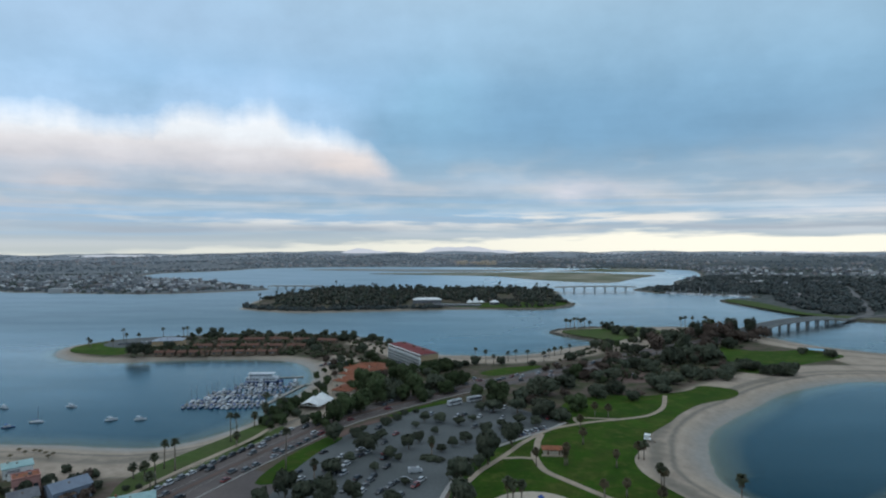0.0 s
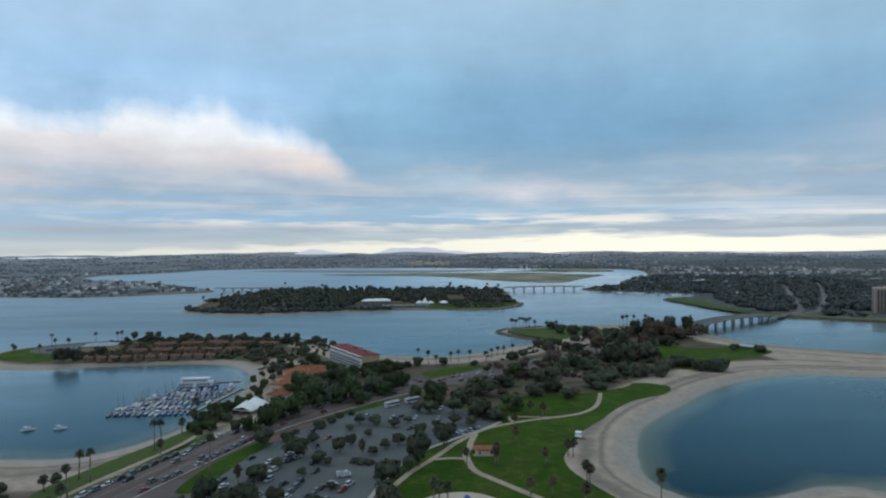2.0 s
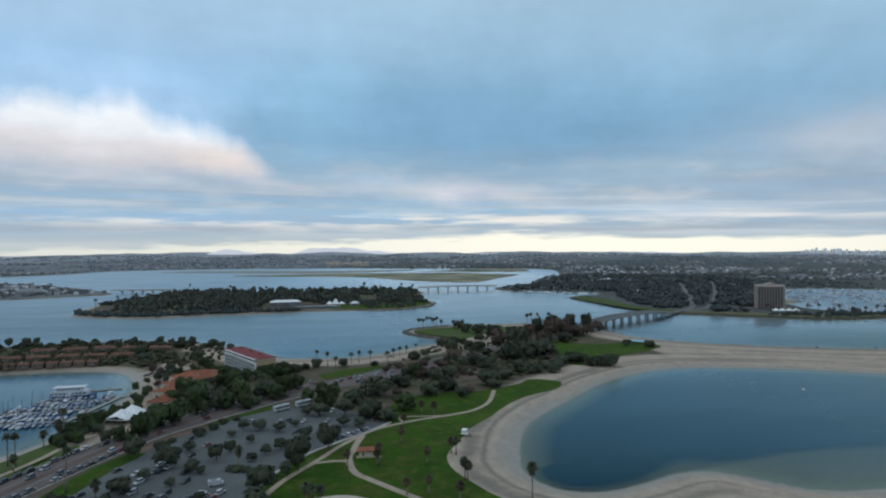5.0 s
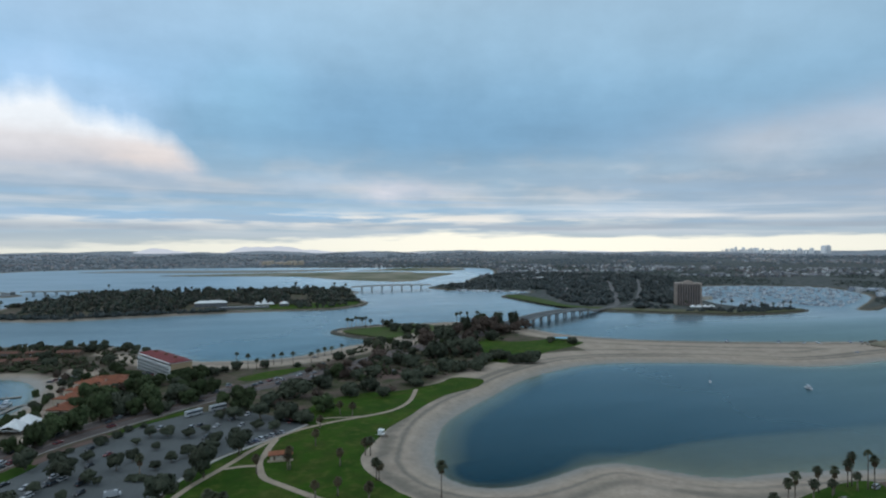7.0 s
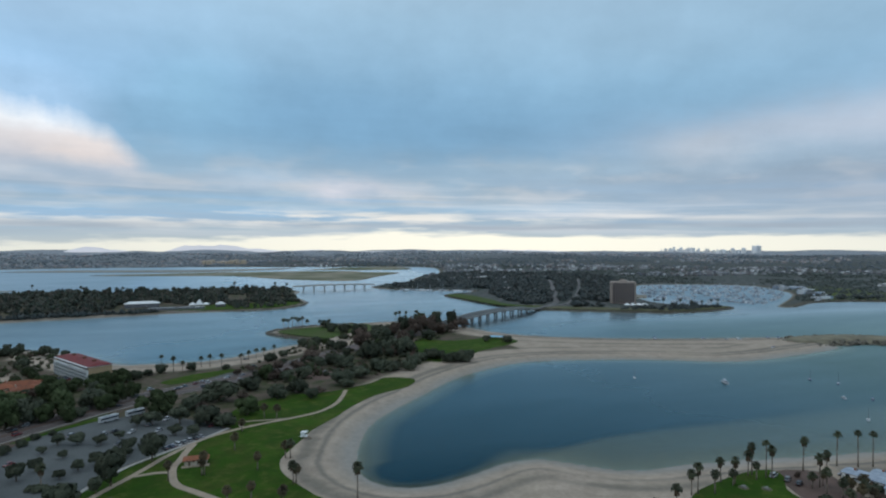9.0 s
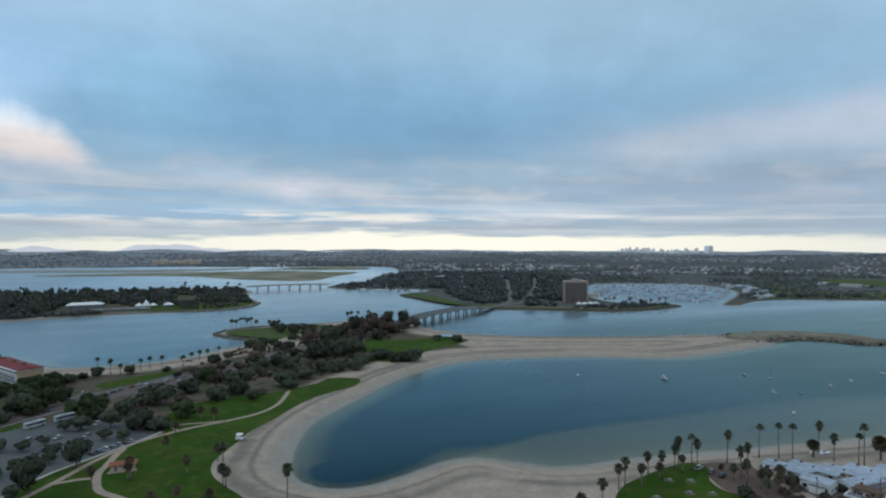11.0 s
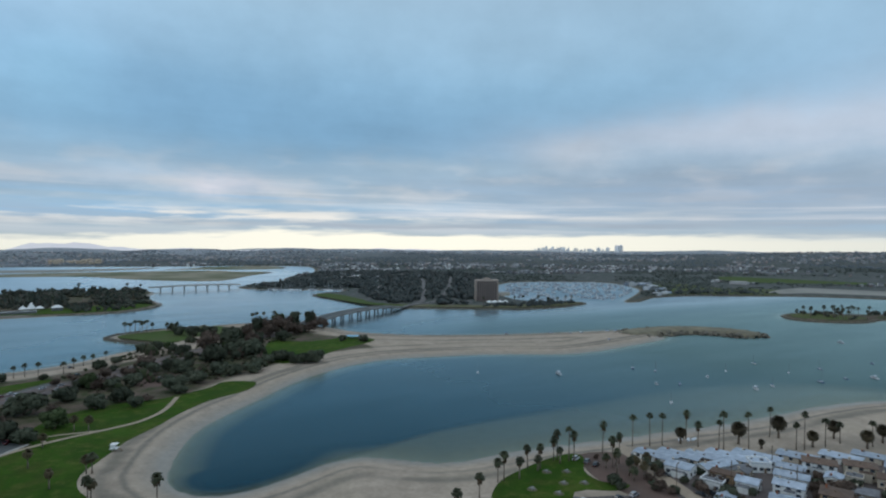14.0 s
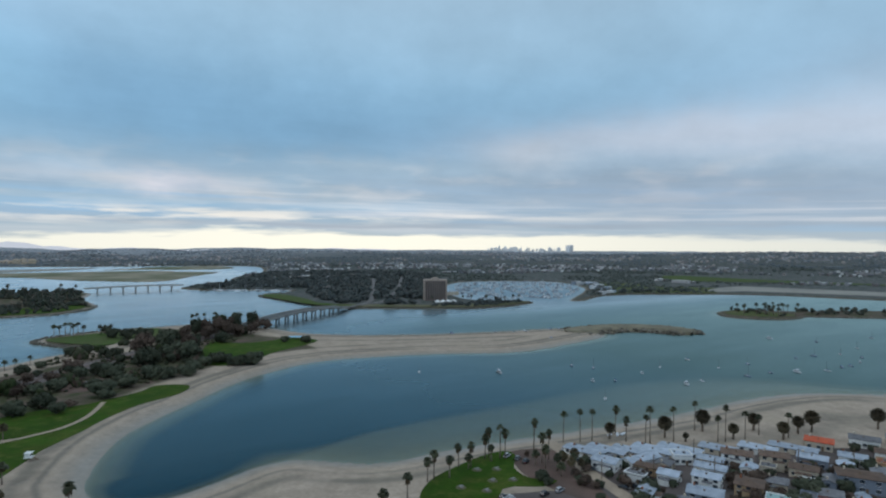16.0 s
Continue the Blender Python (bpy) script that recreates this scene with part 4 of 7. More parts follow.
PARK_TREES = [(14, 362, 3.8), (25, 348, 7.3), (40, 351, 5.4), (54, 365, 8.7), (72, 385, 6.6), (48, 320, 6.8), (56, 314, 5.5), (68, 330, 6.4), (86, 360, 5.6), (99, 369, 5.8), (105, 352, 4.2), (129, 380, 6.8), (144, 395, 6.3), (130, 372, 4.4), (97, 403, 4.7), (108, 408, 5.5), (121, 435, 5.9), (134, 445, 6.1), (141, 433, 6.4), (151, 502, 5.9), (166, 458, 9), (188, 476, 9), (197, 463, 9), (161, 412, 6.6), (170, 407, 5.8), (182, 406, 5.8)]
TIP_TREES = [(212, 438, 7.3), (217, 437, 5.5), (225, 421, 6.7), (232, 419, 7.1), (218, 422, 5.3), (302, 485, 5.8), (287, 499, 4.8), (260, 586, 9), (239, 526, 7.5), (202, 568, 8.9), (184, 575, 9.0), (174, 597, 7.5), (163, 609, 7.0), (162, 641, 5.5), (214, 565, 6.7), (235, 584, 8.2)]
RUSSET_TREES = [(89, 408, 5.5), (82, 424, 4.9), (120, 453, 8.8), (107, 435, 5.9), (179, 537, 8.4), (235, 556, 9), (278, 566, 9), (300, 588, 8.6), (263, 556, 8.0), (271, 598, 7.3), (66, 432, 3.3), (75, 440, 3.8), (45, 346, 4.0), (67, 358, 4.1), (112, 362, 3.2), (94, 439, 5.0)]
NORTH_TREES = [(2, 442, 4.6), (8, 452, 4.2), (16, 459, 4.7), (36, 459, 4.3), (59, 454, 3.0), (92, 474, 5.0), (103, 490, 4.2), (100, 462, 3.5), (-6, 436, 3.7)]
HOTEL_TREES = [(-88, 304, 4.2), (-92, 298, 3.0), (-96, 327, 3.9), (-94, 337, 4.3), (-85, 319, 4.4), (-77, 306, 3.0), (-70, 303, 3.9), (-62, 308, 6.0), (-59, 322, 6.2), (-51, 328, 6.9), (-45, 345, 7.3), (-38, 356, 8.1), (-58, 375, 6.5), (-50, 378, 7.2), (-39, 394, 6.7), (-31, 386, 6.6), (-24, 361, 6.9), (-66, 351, 4.1), (-62, 366, 4.9), (-12, 375, 7.8), (-1, 381, 6.5), (-5, 367, 5.6), (6, 392, 5.2), (-19, 349, 4.7), (-30, 353, 5.4), (-15, 358, 4.1), (-64, 297, 2.6), (-95, 408, 3.6), (-94, 428, 3.3), (-87, 446, 3.8)]
BAHIA_TREES = [(-243, 590, 5.3), (-239, 598, 4.8), (-222, 580, 4.0), (-209, 590, 5.2), (-197, 594, 4.1), (-185, 590, 4.6), (-155, 590, 5.1), (-124, 576, 4.4), (-108, 570, 5.4), (-100, 573, 5.4), (-79, 570, 5.4), (-71, 563, 4.2), (-61, 553, 3.6), (-80, 510, 5.8), (-69, 482, 5.0), (-257, 530, 6.0), (-234, 502, 6.2), (-133, 538, 6.2), (-119, 509, 5.9)]
WEST_PALMS = [(-105, 278, 12.5), (-102, 278, 12.5), (-120, 244, 10.5), (-114, 241, 12.25), (-115, 227, 11.0), (-127, 233, 5.0), (-123, 234, 5.0), (-115, 223, 5.25), (-98, 308, 9.0), (-69, 244, 15.5), (-54, 231, 7.75), (-9, 256, 8.5), (20, 212, 8.5), (22, 212, 7.25), (25, 212, 7.25), (-102, 322, 10.75), (-100, 272, 5.25)]
BEACH_PALMS = [(24, 458, 10.0), (16, 458, 11.75), (30, 458, 6.5), (42, 469, 7.0), (48, 469, 8.0), (56, 458, 10.0), (70, 469, 6.75), (76, 483, 6.5), (82, 492, 6.5), (88, 497, 5.75), (97, 505, 6.25), (-336, 538, 7.25), (-330, 532, 6.25), (-319, 566, 11.5), (-312, 559, 8.0), (-300, 559, 8.0), (-292, 590, 9.0), (-273, 593, 9.0), (-269, 593, 9.75), (-313, 538, 6.25)]
PARK_PALMS = [(60, 275, 4.75), (68, 247, 4.75), (76, 321, 4.5), (64, 301, 3.75), (80, 257, 4.5), (82, 256, 5.0), (80, 228, 5.5), (81, 228, 4.5), (100, 206, 8.75), (48, 249, 6.25), (47, 249, 4.5), (64, 218, 4.25), (56, 218, 4.0), (74, 209, 4.5), (82, 317, 4.5), (35, 248, 5.0)]
TIP_PALMS = [(119, 643, 8.5), (123, 642, 7.75), (128, 645, 9.25), (132, 644, 9.25), (134, 638, 8.5), (138, 642, 9.25), (142, 636, 7.25), (156, 640, 6.0), (160, 635, 6.0), (164, 629, 7.25), (244, 651, 9.0), (248, 650, 9.75), (255, 648, 9.75), (263, 635, 11.5), (263, 626, 10.0), (287, 638, 9.0)]
SOUTH_PALMS = [(274, 168, 12.75), (292, 167, 13.25), (299, 163, 14.25), (305, 161, 13.75), (322, 161, 12.25), (317, 151, 10.25), (322, 144, 12.25), (324, 143, 16.0), (335, 138, 15.25), (359, 142, 13.25), (352, 126, 11.25), (355, 124, 16.0), (367, 121, 12.0), (378, 120, 8.75), (386, 110, 10.75), (200, 157, 8.25), (215, 166, 8.0), (218, 166, 10.25), (224, 164, 7.5), (234, 171, 8.5), (238, 168, 9.0), (236, 167, 5.0), (249, 172, 9.0), (251, 172, 11.75), (249, 168, 6.0), (254, 168, 13.75), (256, 167, 11.5), (265, 154, 11.5), (270, 155, 12.0), (262, 149, 8.25), (187, 152, 7.25)]
DATE_PALMS = [(314, 158, 3.1), (337, 144, 4.1), (361, 139, 4.3), (362, 124, 3.0), (383, 125, 3.5), (381, 110, 3.4), (396, 110, 3.5), (404, 107, 4.3), (437, 90, 4.2), (340, 135, 1.7)]
SOUTH_TREES = [(278, 142, 3.0), (262, 130, 2.8), (277, 123, 2.1), (267, 106, 4.0), (253, 142, 3.2), (251, 137, 2.3), (321, 97, 3.1), (321, 74, 5.5), (310, 72, 4.8), (408, 88, 2.3), (391, 84, 2.8), (368, 70, 3.4), (367, 76, 2.6), (348, 104, 1.7), (305, 104, 2.0), (256, 116, 2.2)]
LOT_CARS = [(-62.6, 239.4), (-64.7, 237.0), (-57.5, 263.0), (-48.6, 257.5), (-44.8, 248.2), (-41.9, 266.8), (-37.9, 262.5), (-39.9, 258.9), (-29.5, 255.6), (-27.2, 245.9), (-37.4, 233.8), (-31.5, 235.0), (-31.9, 231.1), (-33.5, 226.2), (-23.8, 226.3), (-22.0, 229.5), (-19.0, 232.9), (-17.2, 230.2), (-14.0, 226.4), (-37.6, 298.1), (-32.0, 276.0), (-51.1, 231.4), (-56.2, 229.7), (10.8, 300.3), (20.9, 327.6), (28.3, 334.4), (33.8, 288.9), (36.4, 290.6), (39.1, 292.4), (42.2, 295.1), (45.1, 297.8), (50.0, 315.1), (41.9, 310.0), (-40.4, 221.9), (-45.0, 223.9), (-33.8, 221.0), (-28.0, 288.4)]
FAR_CARS = [(13.9, 406.7), (17.5, 401.7), (39.5, 413.6), (43.9, 418.9), (47.3, 413.6), (73.7, 487.6), (78.0, 458.0), (124.7, 418.9), (128.8, 406.8), (-65.4, 321.7), (-59.2, 321.7), (-50.7, 336.3), (-30.4, 311.5), (-41.6, 306.5)]
BOATS_W = [(-263.7, 342.7), (-233.6, 306.3), (-224.9, 315.3), (-225.4, 345.3), (-186.7, 319.6), (-171.1, 320.8)]
BOATS_C = [(324.8, 336.1), (371.8, 301.9), (433.5, 288.4), (440.7, 273.7), (407.6, 246.0), (420.1, 237.4), (456.4, 242.2), (484.6, 246.3), (376.5, 210.9), (453.1, 205.1), (470.0, 203.4), (520.2, 219.8), (553.4, 214.8), (509.9, 192.6), (535.2, 188.6), (555.3, 179.5), (610.1, 203.6), (633.1, 199.7), (578.7, 168.2), (601.7, 167.0), (612.4, 164.7), (636.0, 166.8), (659.4, 173.3), (660.8, 190.1), (708.0, 194.0), (695.9, 265.6), (713.6, 230.1), (530.0, 252.0), (787.5, 209.0)]
SPIT_THINGS = [(445.7, 457.7), (486.8, 439.3), (503.3, 428.4), (515.7, 424.7), (546.4, 418.4), (556.9, 416.2), (506.5, 380.2)]

# ---- plants ----
def crown_mesh(name, seed, flat=0.75, lobes=9, cards=620, size=0.155, core=0.56):
    """A crown of radius 1: uneven lobes of many small leaf clumps round a few dense cores."""
    rnd = random.Random(seed)
    b = MB()
    balls = [(Vector((0, 0, 0)), 0.62)]
    for i in range(lobes):
        a = 2 * math.pi * (i + rnd.random() * 0.7) / lobes
        d = rnd.uniform(0.35, 0.62)
        balls.append((Vector((math.cos(a) * d, math.sin(a) * d, rnd.uniform(-0.35, 0.4) * flat)), rnd.uniform(0.26, 0.46)))
    for c, r in balls:
        bm = bmesh.new()
        bmesh.ops.create_icosphere(bm, subdivisions=1, radius=r * core / 0.62 * 0.86)
        for v in bm.verts:
            v.co *= rnd.uniform(0.75, 1.1)
            v.co.z *= flat
        bm.verts.index_update()
        b.add([v.co + c for v in bm.verts], [[v.index for v in f.verts] for f in bm.faces])
        bm.free()
    for i in range(cards):
        c, r = rnd.choice(balls)
        n = Vector((rnd.gauss(0, 1), rnd.gauss(0, 1), rnd.gauss(0.25, 1))).normalized()
        p = c + Vector((n.x, n.y, n.z * flat)) * r * rnd.uniform(0.78, 1.22)
        u = n.cross(Vector((rnd.gauss(0, 1), rnd.gauss(0, 1), rnd.gauss(0, 1)))).normalized()
        n2 = (n + Vector((rnd.gauss(0, 0.5), rnd.gauss(0, 0.5), rnd.gauss(0, 0.5)))).normalized()
        w = n2.cross(u).normalized()
        s = size * rnd.uniform(0.5, 1.15)
        b.add([p - u * s - w * s * 0.4, p + u * s * 0.2 - w * s, p + u * s + w * s * 0.3, p + n * s * 0.35, p - u * s * 0.3 + w * s], [(0, 1, 3), (1, 2, 3), (2, 4, 3), (4, 0, 3)])
    return b.mesh(name)


def trunk_mesh(name, seed, h=1.0, r=0.1, limbs=5):
    rnd = random.Random(seed)
    b = MB()
    b.tube((0, 0, 0), (rnd.uniform(-0.05, 0.05), 0, h * 0.55), r, r * 0.75, 7)
    for i in range(limbs):
        a = 2 * math.pi * (i + rnd.random() * 0.5) / limbs
        b.tube((0, 0, h * 0.5), (math.cos(a) * 0.45, math.sin(a) * 0.45, h * rnd.uniform(0.85, 1.1)), r * 0.6, r * 0.2, 5)
    return b.mesh(name)


def tree_kind(name, label, leaf, seed, flat=0.75, stem=0.75, **kw):
    """A tree of crown radius 1, to be scaled where it stands."""
    t = thing(name, label, "tree")
    part("trunk", trunk_mesh("trunk", seed, stem, 0.075), M_TRUNK, t)
    c = part("crown", crown_mesh("crown", seed, flat, **kw), leaf, t)
    c.location = (0, 0, stem + 0.3 * flat)
    return t


def park_away(ob):
    """Takes a pattern out of the scene after its copies are made."""
    for o in [*ob.children_recursive, ob]:
        bpy.data.objects.remove(o)


ROUND = [tree_kind("tree", "dark green round-crowned park tree", M_LEAF[0], s, 0.8, 0.4) for s in (11, 12, 13, 14)]
LOTKIND = [tree_kind("shade_tree", "round-crowned car park tree with a bare trunk", M_LEAF[0], s, 0.8, 0.7, lobes=8) for s in (15, 16, 17)]
GREEN = [tree_kind("leafy_tree", "leafy green broad-crowned tree", M_LEAF[1], s, 0.9, 0.5, lobes=8) for s in (21, 22)]
RUSSET = [tree_kind("russet_tree", "russet-brown thinly leaved tree", M_LEAF[2], s, 0.8, 0.5, cards=330, core=0.45) for s in (31, 32)]
TALL = [tree_kind("eucalyptus_tree", "tall dark open-crowned eucalyptus tree", M_LEAF[2 if s == 53 else 0], s, 1.25, 1.1, lobes=7, cards=520, core=0.42) for s in (51, 52, 53)]
BUSH = [tree_kind("shrub", "low dark green rounded shrub", M_LEAF[0], s, 0.6, 0.35) for s in (41,)]
REDBUSH = [tree_kind("shrub", "shaggy russet-brown shrub between houses", M_LEAF[2], s, 0.9, 0.4, cards=420) for s in (43, 44)]
rng = random.Random(5)


def plant(kinds, places, group, z=None, squash=(0.85, 1.1)):
    for x, y, r in places:
        k = rng.choice(kinds)
        s = Matrix.Diagonal((r * rng.uniform(0.92, 1.08), r * rng.uniform(0.92, 1.08), r * rng.uniform(*squash), 1))
        ob = copy_thing(k, pose(x, y, LAND if z is None else z, 0, 0, rng.uniform(0, 360)) @ s)
        tagged(ob, group=group)


plant(LOTKIND, [(x, y, r * 1.2) for x, y, r in LOT_TREES], "trees in the car park")
plant(LOTKIND, [(x, y, r * 1.12) for x, y, r in EDGE_TREES[:9]], "trees round the car park", squash=(1.15, 1.5))
plant(BUSH, EDGE_TREES[9:], "shrubs beside the road", squash=(1.0, 1.3))
plant(GREEN + BUSH, [(-96 + i * 0.16 + rng.uniform(-4.5, 6), 303 + i * 0.95, rng.uniform(1.6, 3.0)) for i in range(54)], "shrubs by the west beach", squash=(1.1, 1.8))
plant(REDBUSH + ROUND[:2] + BUSH, [(-194 + rng.uniform(0, 62), 200 + rng.uniform(0, 42), rng.uniform(1.4, 3.2)) for i in range(46)], "shrubs round the west houses", squash=(1.0, 1.5))
plant(BUSH, [(-9, 255, 3.4), (-6, 254, 3.0), (-12, 256, 2.6)], "shrubs in the car park", squash=(0.5, 0.7))
plant(ROUND + GREEN[:1], [(x, y, r * 1.15) for x, y, r in PARK_TREES], "trees in the park")
plant(ROUND, TIP_TREES, "trees on the point")
plant(RUSSET, RUSSET_TREES, "bare-looking trees in the park")
plant(ROUND, NORTH_TREES, "trees by the north beach")
plant(GREEN + ROUND[:1], [(x, y, r * (0.7 if x < -80 else 1.0)) for x, y, r in HOTEL_TREES], "trees before the hotel", squash=(1.0, 1.45))
plant(GREEN, [(-15, 436, 4.6), (-8, 444, 5.0), (-20, 430, 4.6), (-30, 424, 4.8), (-4, 438, 4.4), (-12, 430, 5.0), (-66, 470, 4.2), (-60, 458, 4.4), (-53, 446, 4.2), (-46, 434, 4.6), (-38, 424, 4.4), (-22, 424, 4.0), (-14, 422, 4.2), (-6, 432, 4.0)], "trees before the hotel", squash=(1.0, 1.3))
plant(GREEN + ROUND[:2] + RUSSET[:1], [(-78, 356, 3.2), (-81, 366, 2.8), (-84, 378, 3.0), (-84, 390, 2.6), (-86, 402, 3.2), (-84, 416, 3.0), (-82, 430, 3.4), (-90, 438, 3.0), (-78, 446, 3.6), (-68, 448, 3.4), (-64, 378, 2.6), (-66, 398, 2.4), (-50, 396, 3.4), (-48, 410, 3.6), (-56, 366, 3.2), (-64, 416, 2.4), (-92, 452, 3.2), (-100, 462, 3.4), (-90, 470, 3.6)], "trees among the low hotel buildings", squash=(1.0, 1.5))
plant(ROUND, BAHIA_TREES, "trees on the hotel point")
plant(LOTKIND, [(x + rng.uniform(-2, 2), y + rng.uniform(-6, 3), rng.uniform(2.8, 4.0)) for x, y in ((-258, 604), (-246, 606), (-238, 604), (-211, 602), (-198, 600), (-185, 598), (-154, 592), (-127, 588), (-108, 584), (-97, 580), (-76, 562), (-60, 540))], "trees along the hotel point's north shore", squash=(1.3, 1.7))
plant(ROUND, SOUTH_TREES, "trees among the cottages")
plant(RUSSET + ROUND, [(306, 94, 2.2), (314, 97, 2.0), (330, 92, 2.4), (337, 76, 2.6), (352, 78, 2.2), (364, 90, 2.0), (378, 84, 2.4), (396, 78, 2.6), (410, 66, 3.0), (295, 84, 2.4), (312, 80, 2.8), (274, 100, 2.6), (328, 62, 3.0), (380, 62, 2.8), (350, 102, 1.6), (276, 128, 2.0), (345, 74, 2.0)], "trees among the cottages")
plant(ROUND, [(-148, 220, 2.8), (-154, 222, 2.4), (-136, 223, 2.6), (-158, 212, 3.0), (-132, 205, 2.4), (-172, 218, 2.8), (-181, 228, 2.6), (-124, 222, 1.6), (-120, 224, 1.4), (-164, 203, 3.2), (-182, 212, 3.0)], "trees by the west houses")
# undergrowth of the park, between the larger trees
SCATTER = [(rng.uniform(-100, -12), rng.uniform(372, 470), rng.uniform(2.0, 4.5)) for i in range(50)]
plant(GREEN + ROUND, [p for p in SCATTER if not (-70 < p[0] < -8 and 425 < p[1]) and p[0] > -92 + (p[1] - 372) * 0.05][:34], "trees before the hotel")
GROVE = smooth_line([(62, 398), (96, 396), (128, 404), (150, 398), (184, 398), (206, 436), (204, 470), (222, 516), (250, 520), (256, 545), (292, 590), (290, 640), (250, 648), (222, 628), (212, 596), (180, 578), (150, 556), (116, 528), (92, 486), (64, 446)], True, 2)
grove = []
for i in range(900):
    x, y = rng.uniform(60, 300), rng.uniform(395, 650)
    dens = noise.noise((x / 38, y / 38, 1.7))
    if not inside(np.array([x]), np.array([y]), GROVE)[0] or dens < 0.04 or min(math.dist((x, y), p) for p in ROAD_LINE) < 13:
        continue
    r = rng.uniform(2.4, 6.0)
    if all(math.dist((x, y), q[:2]) > (r + q[2]) * 0.75 for q in grove):
        grove.append((x, y, r))
plant(ROUND + ROUND + RUSSET[:1] + GREEN[:1], grove[:46], "trees in the park", squash=(0.9, 1.5))
plant(TALL, [(-264, 488, 5.6), (-270, 490, 4.4), (-258, 489, 4.8)], "trees on the hotel point", squash=(0.85, 1.0))
plant(TALL, [(236, 560, 6.5), (246, 566, 7.0), (228, 572, 6.0), (258, 572, 6.8), (268, 582, 6.4), (285, 584, 6.6), (292, 596, 6.0), (214, 552, 6.2), (188, 494, 6.4), (166, 494, 6.0), (198, 472, 6.6), (205, 480, 5.6), (252, 552, 5.8), (276, 606, 6.0)], "tall trees on the point", squash=(1.0, 1.25))
plant(REDBUSH + BUSH, [(x, y, r) for x, y, r in [(287 + 0.81 * u - 0.55 * v, 158 - 0.59 * u - 0.72 * v, rng.uniform(1.1, 2.6)) for u, v in [(rng.uniform(0, 150), rng.uniform(14, 75)) for i in range(80)]] if x - 268 > (118 - y) * -0.36 + 4], "shrubs among the cottages", squash=(1.0, 1.7))
plant(RUSSET + ROUND[:1], [(316, 91, 4.6), (316, 86, 3.4), (324, 77, 4.4), (275, 109, 4.6), (278, 122, 2.8), (273, 137, 2.4), (289, 130, 2.0), (343, 81, 3.2), (265, 124, 2.2), (316, 99, 2.4)], "large trees among the cottages", squash=(0.9, 1.2))
plant(RUSSET, [(262, 128, 2.8), (274, 119, 3.0), (312, 97, 3.4), (308, 90, 3.4), (319, 92, 3.0), (266, 136, 2.2)], "large trees among the cottages", squash=(0.9, 1.2))
plant(ROUND, [(270, 108, 3.4), (353, 73, 3.6), (362, 66, 4.2), (374, 72, 3.4), (338, 68, 3.6)], "large trees among the cottages", squash=(0.9, 1.2))
plant(REDBUSH, [(263, 124, 1.8), (266, 164, 1.4)], "shaggy shrubs on the bare soil", squash=(1.2, 1.8))
for k in ROUND + GREEN + RUSSET + BUSH + TALL + REDBUSH + LOTKIND:
    park_away(k)


def palm_head(name, seed, n, length, droop, width=0.34, low=-0.5):
    rnd = random.Random(seed)
    b = MB()
    for i in range(n):
        a, e = 2 * math.pi * rnd.random(), math.asin(rnd.uniform(low, 0.99))
        L = length * rnd.uniform(0.8, 1.1)
        d = Vector((math.cos(a) * math.cos(e), math.sin(a) * math.cos(e), math.sin(e)))
        side = Vector((-math.sin(a), math.cos(a), 0)) * width * L * 0.5
        p1, p2 = d * L * 0.45, d * L * 0.8 + Vector((0, 0, -droop * L * 0.15))
        p3 = d * L + Vector((0, 0, -droop * L * 0.45))
        b.add([(0, 0, 0), p1 + side * 0.7, p2 + side, p3, p2 - side, p1 - side * 0.7, p2 + Vector((0, 0, 0.06 * L))], [(0, 1, 6, 5), (1, 2, 6), (2, 3, 6), (3, 4, 6), (4, 5, 6)])
    return b.mesh(name)


def skirt_mesh(name, seed, r, h):
    rnd = random.Random(seed)
    b = MB()
    for i in range(26):
        a, u = 2 * math.pi * rnd.random(), rnd.random()
        x, y = math.cos(a), math.sin(a)
        z0 = -u * h * 0.6
        b.add([(x * 0.15, y * 0.15, z0 + 0.25), (x * r - y * 0.35, y * r + x * 0.35, z0 - h * 0.3), (x * r * 0.8, y * r * 0.8, z0 - h * 0.5), (x * r + y * 0.35, y * r - x * 0.35, z0 - h * 0.3)], [(0, 1, 2, 3)])
    return b.mesh(name)


FAN_HEAD = [palm_head("crown", s, 62, 1.75, 0.7, 0.5) for s in (1, 2, 3)]
DATE_HEAD = [palm_head("crown", s, 320, 1.0, 0.25, 0.28, -0.9) for s in (4, 5)]
DRY_HEAD = [palm_head("crown", s, 62, 1.75, 0.9, 0.5) for s in (7, 8)]
SKIRT = [skirt_mesh("skirt", s, 0.75, 2.2) for s in (1, 2)]


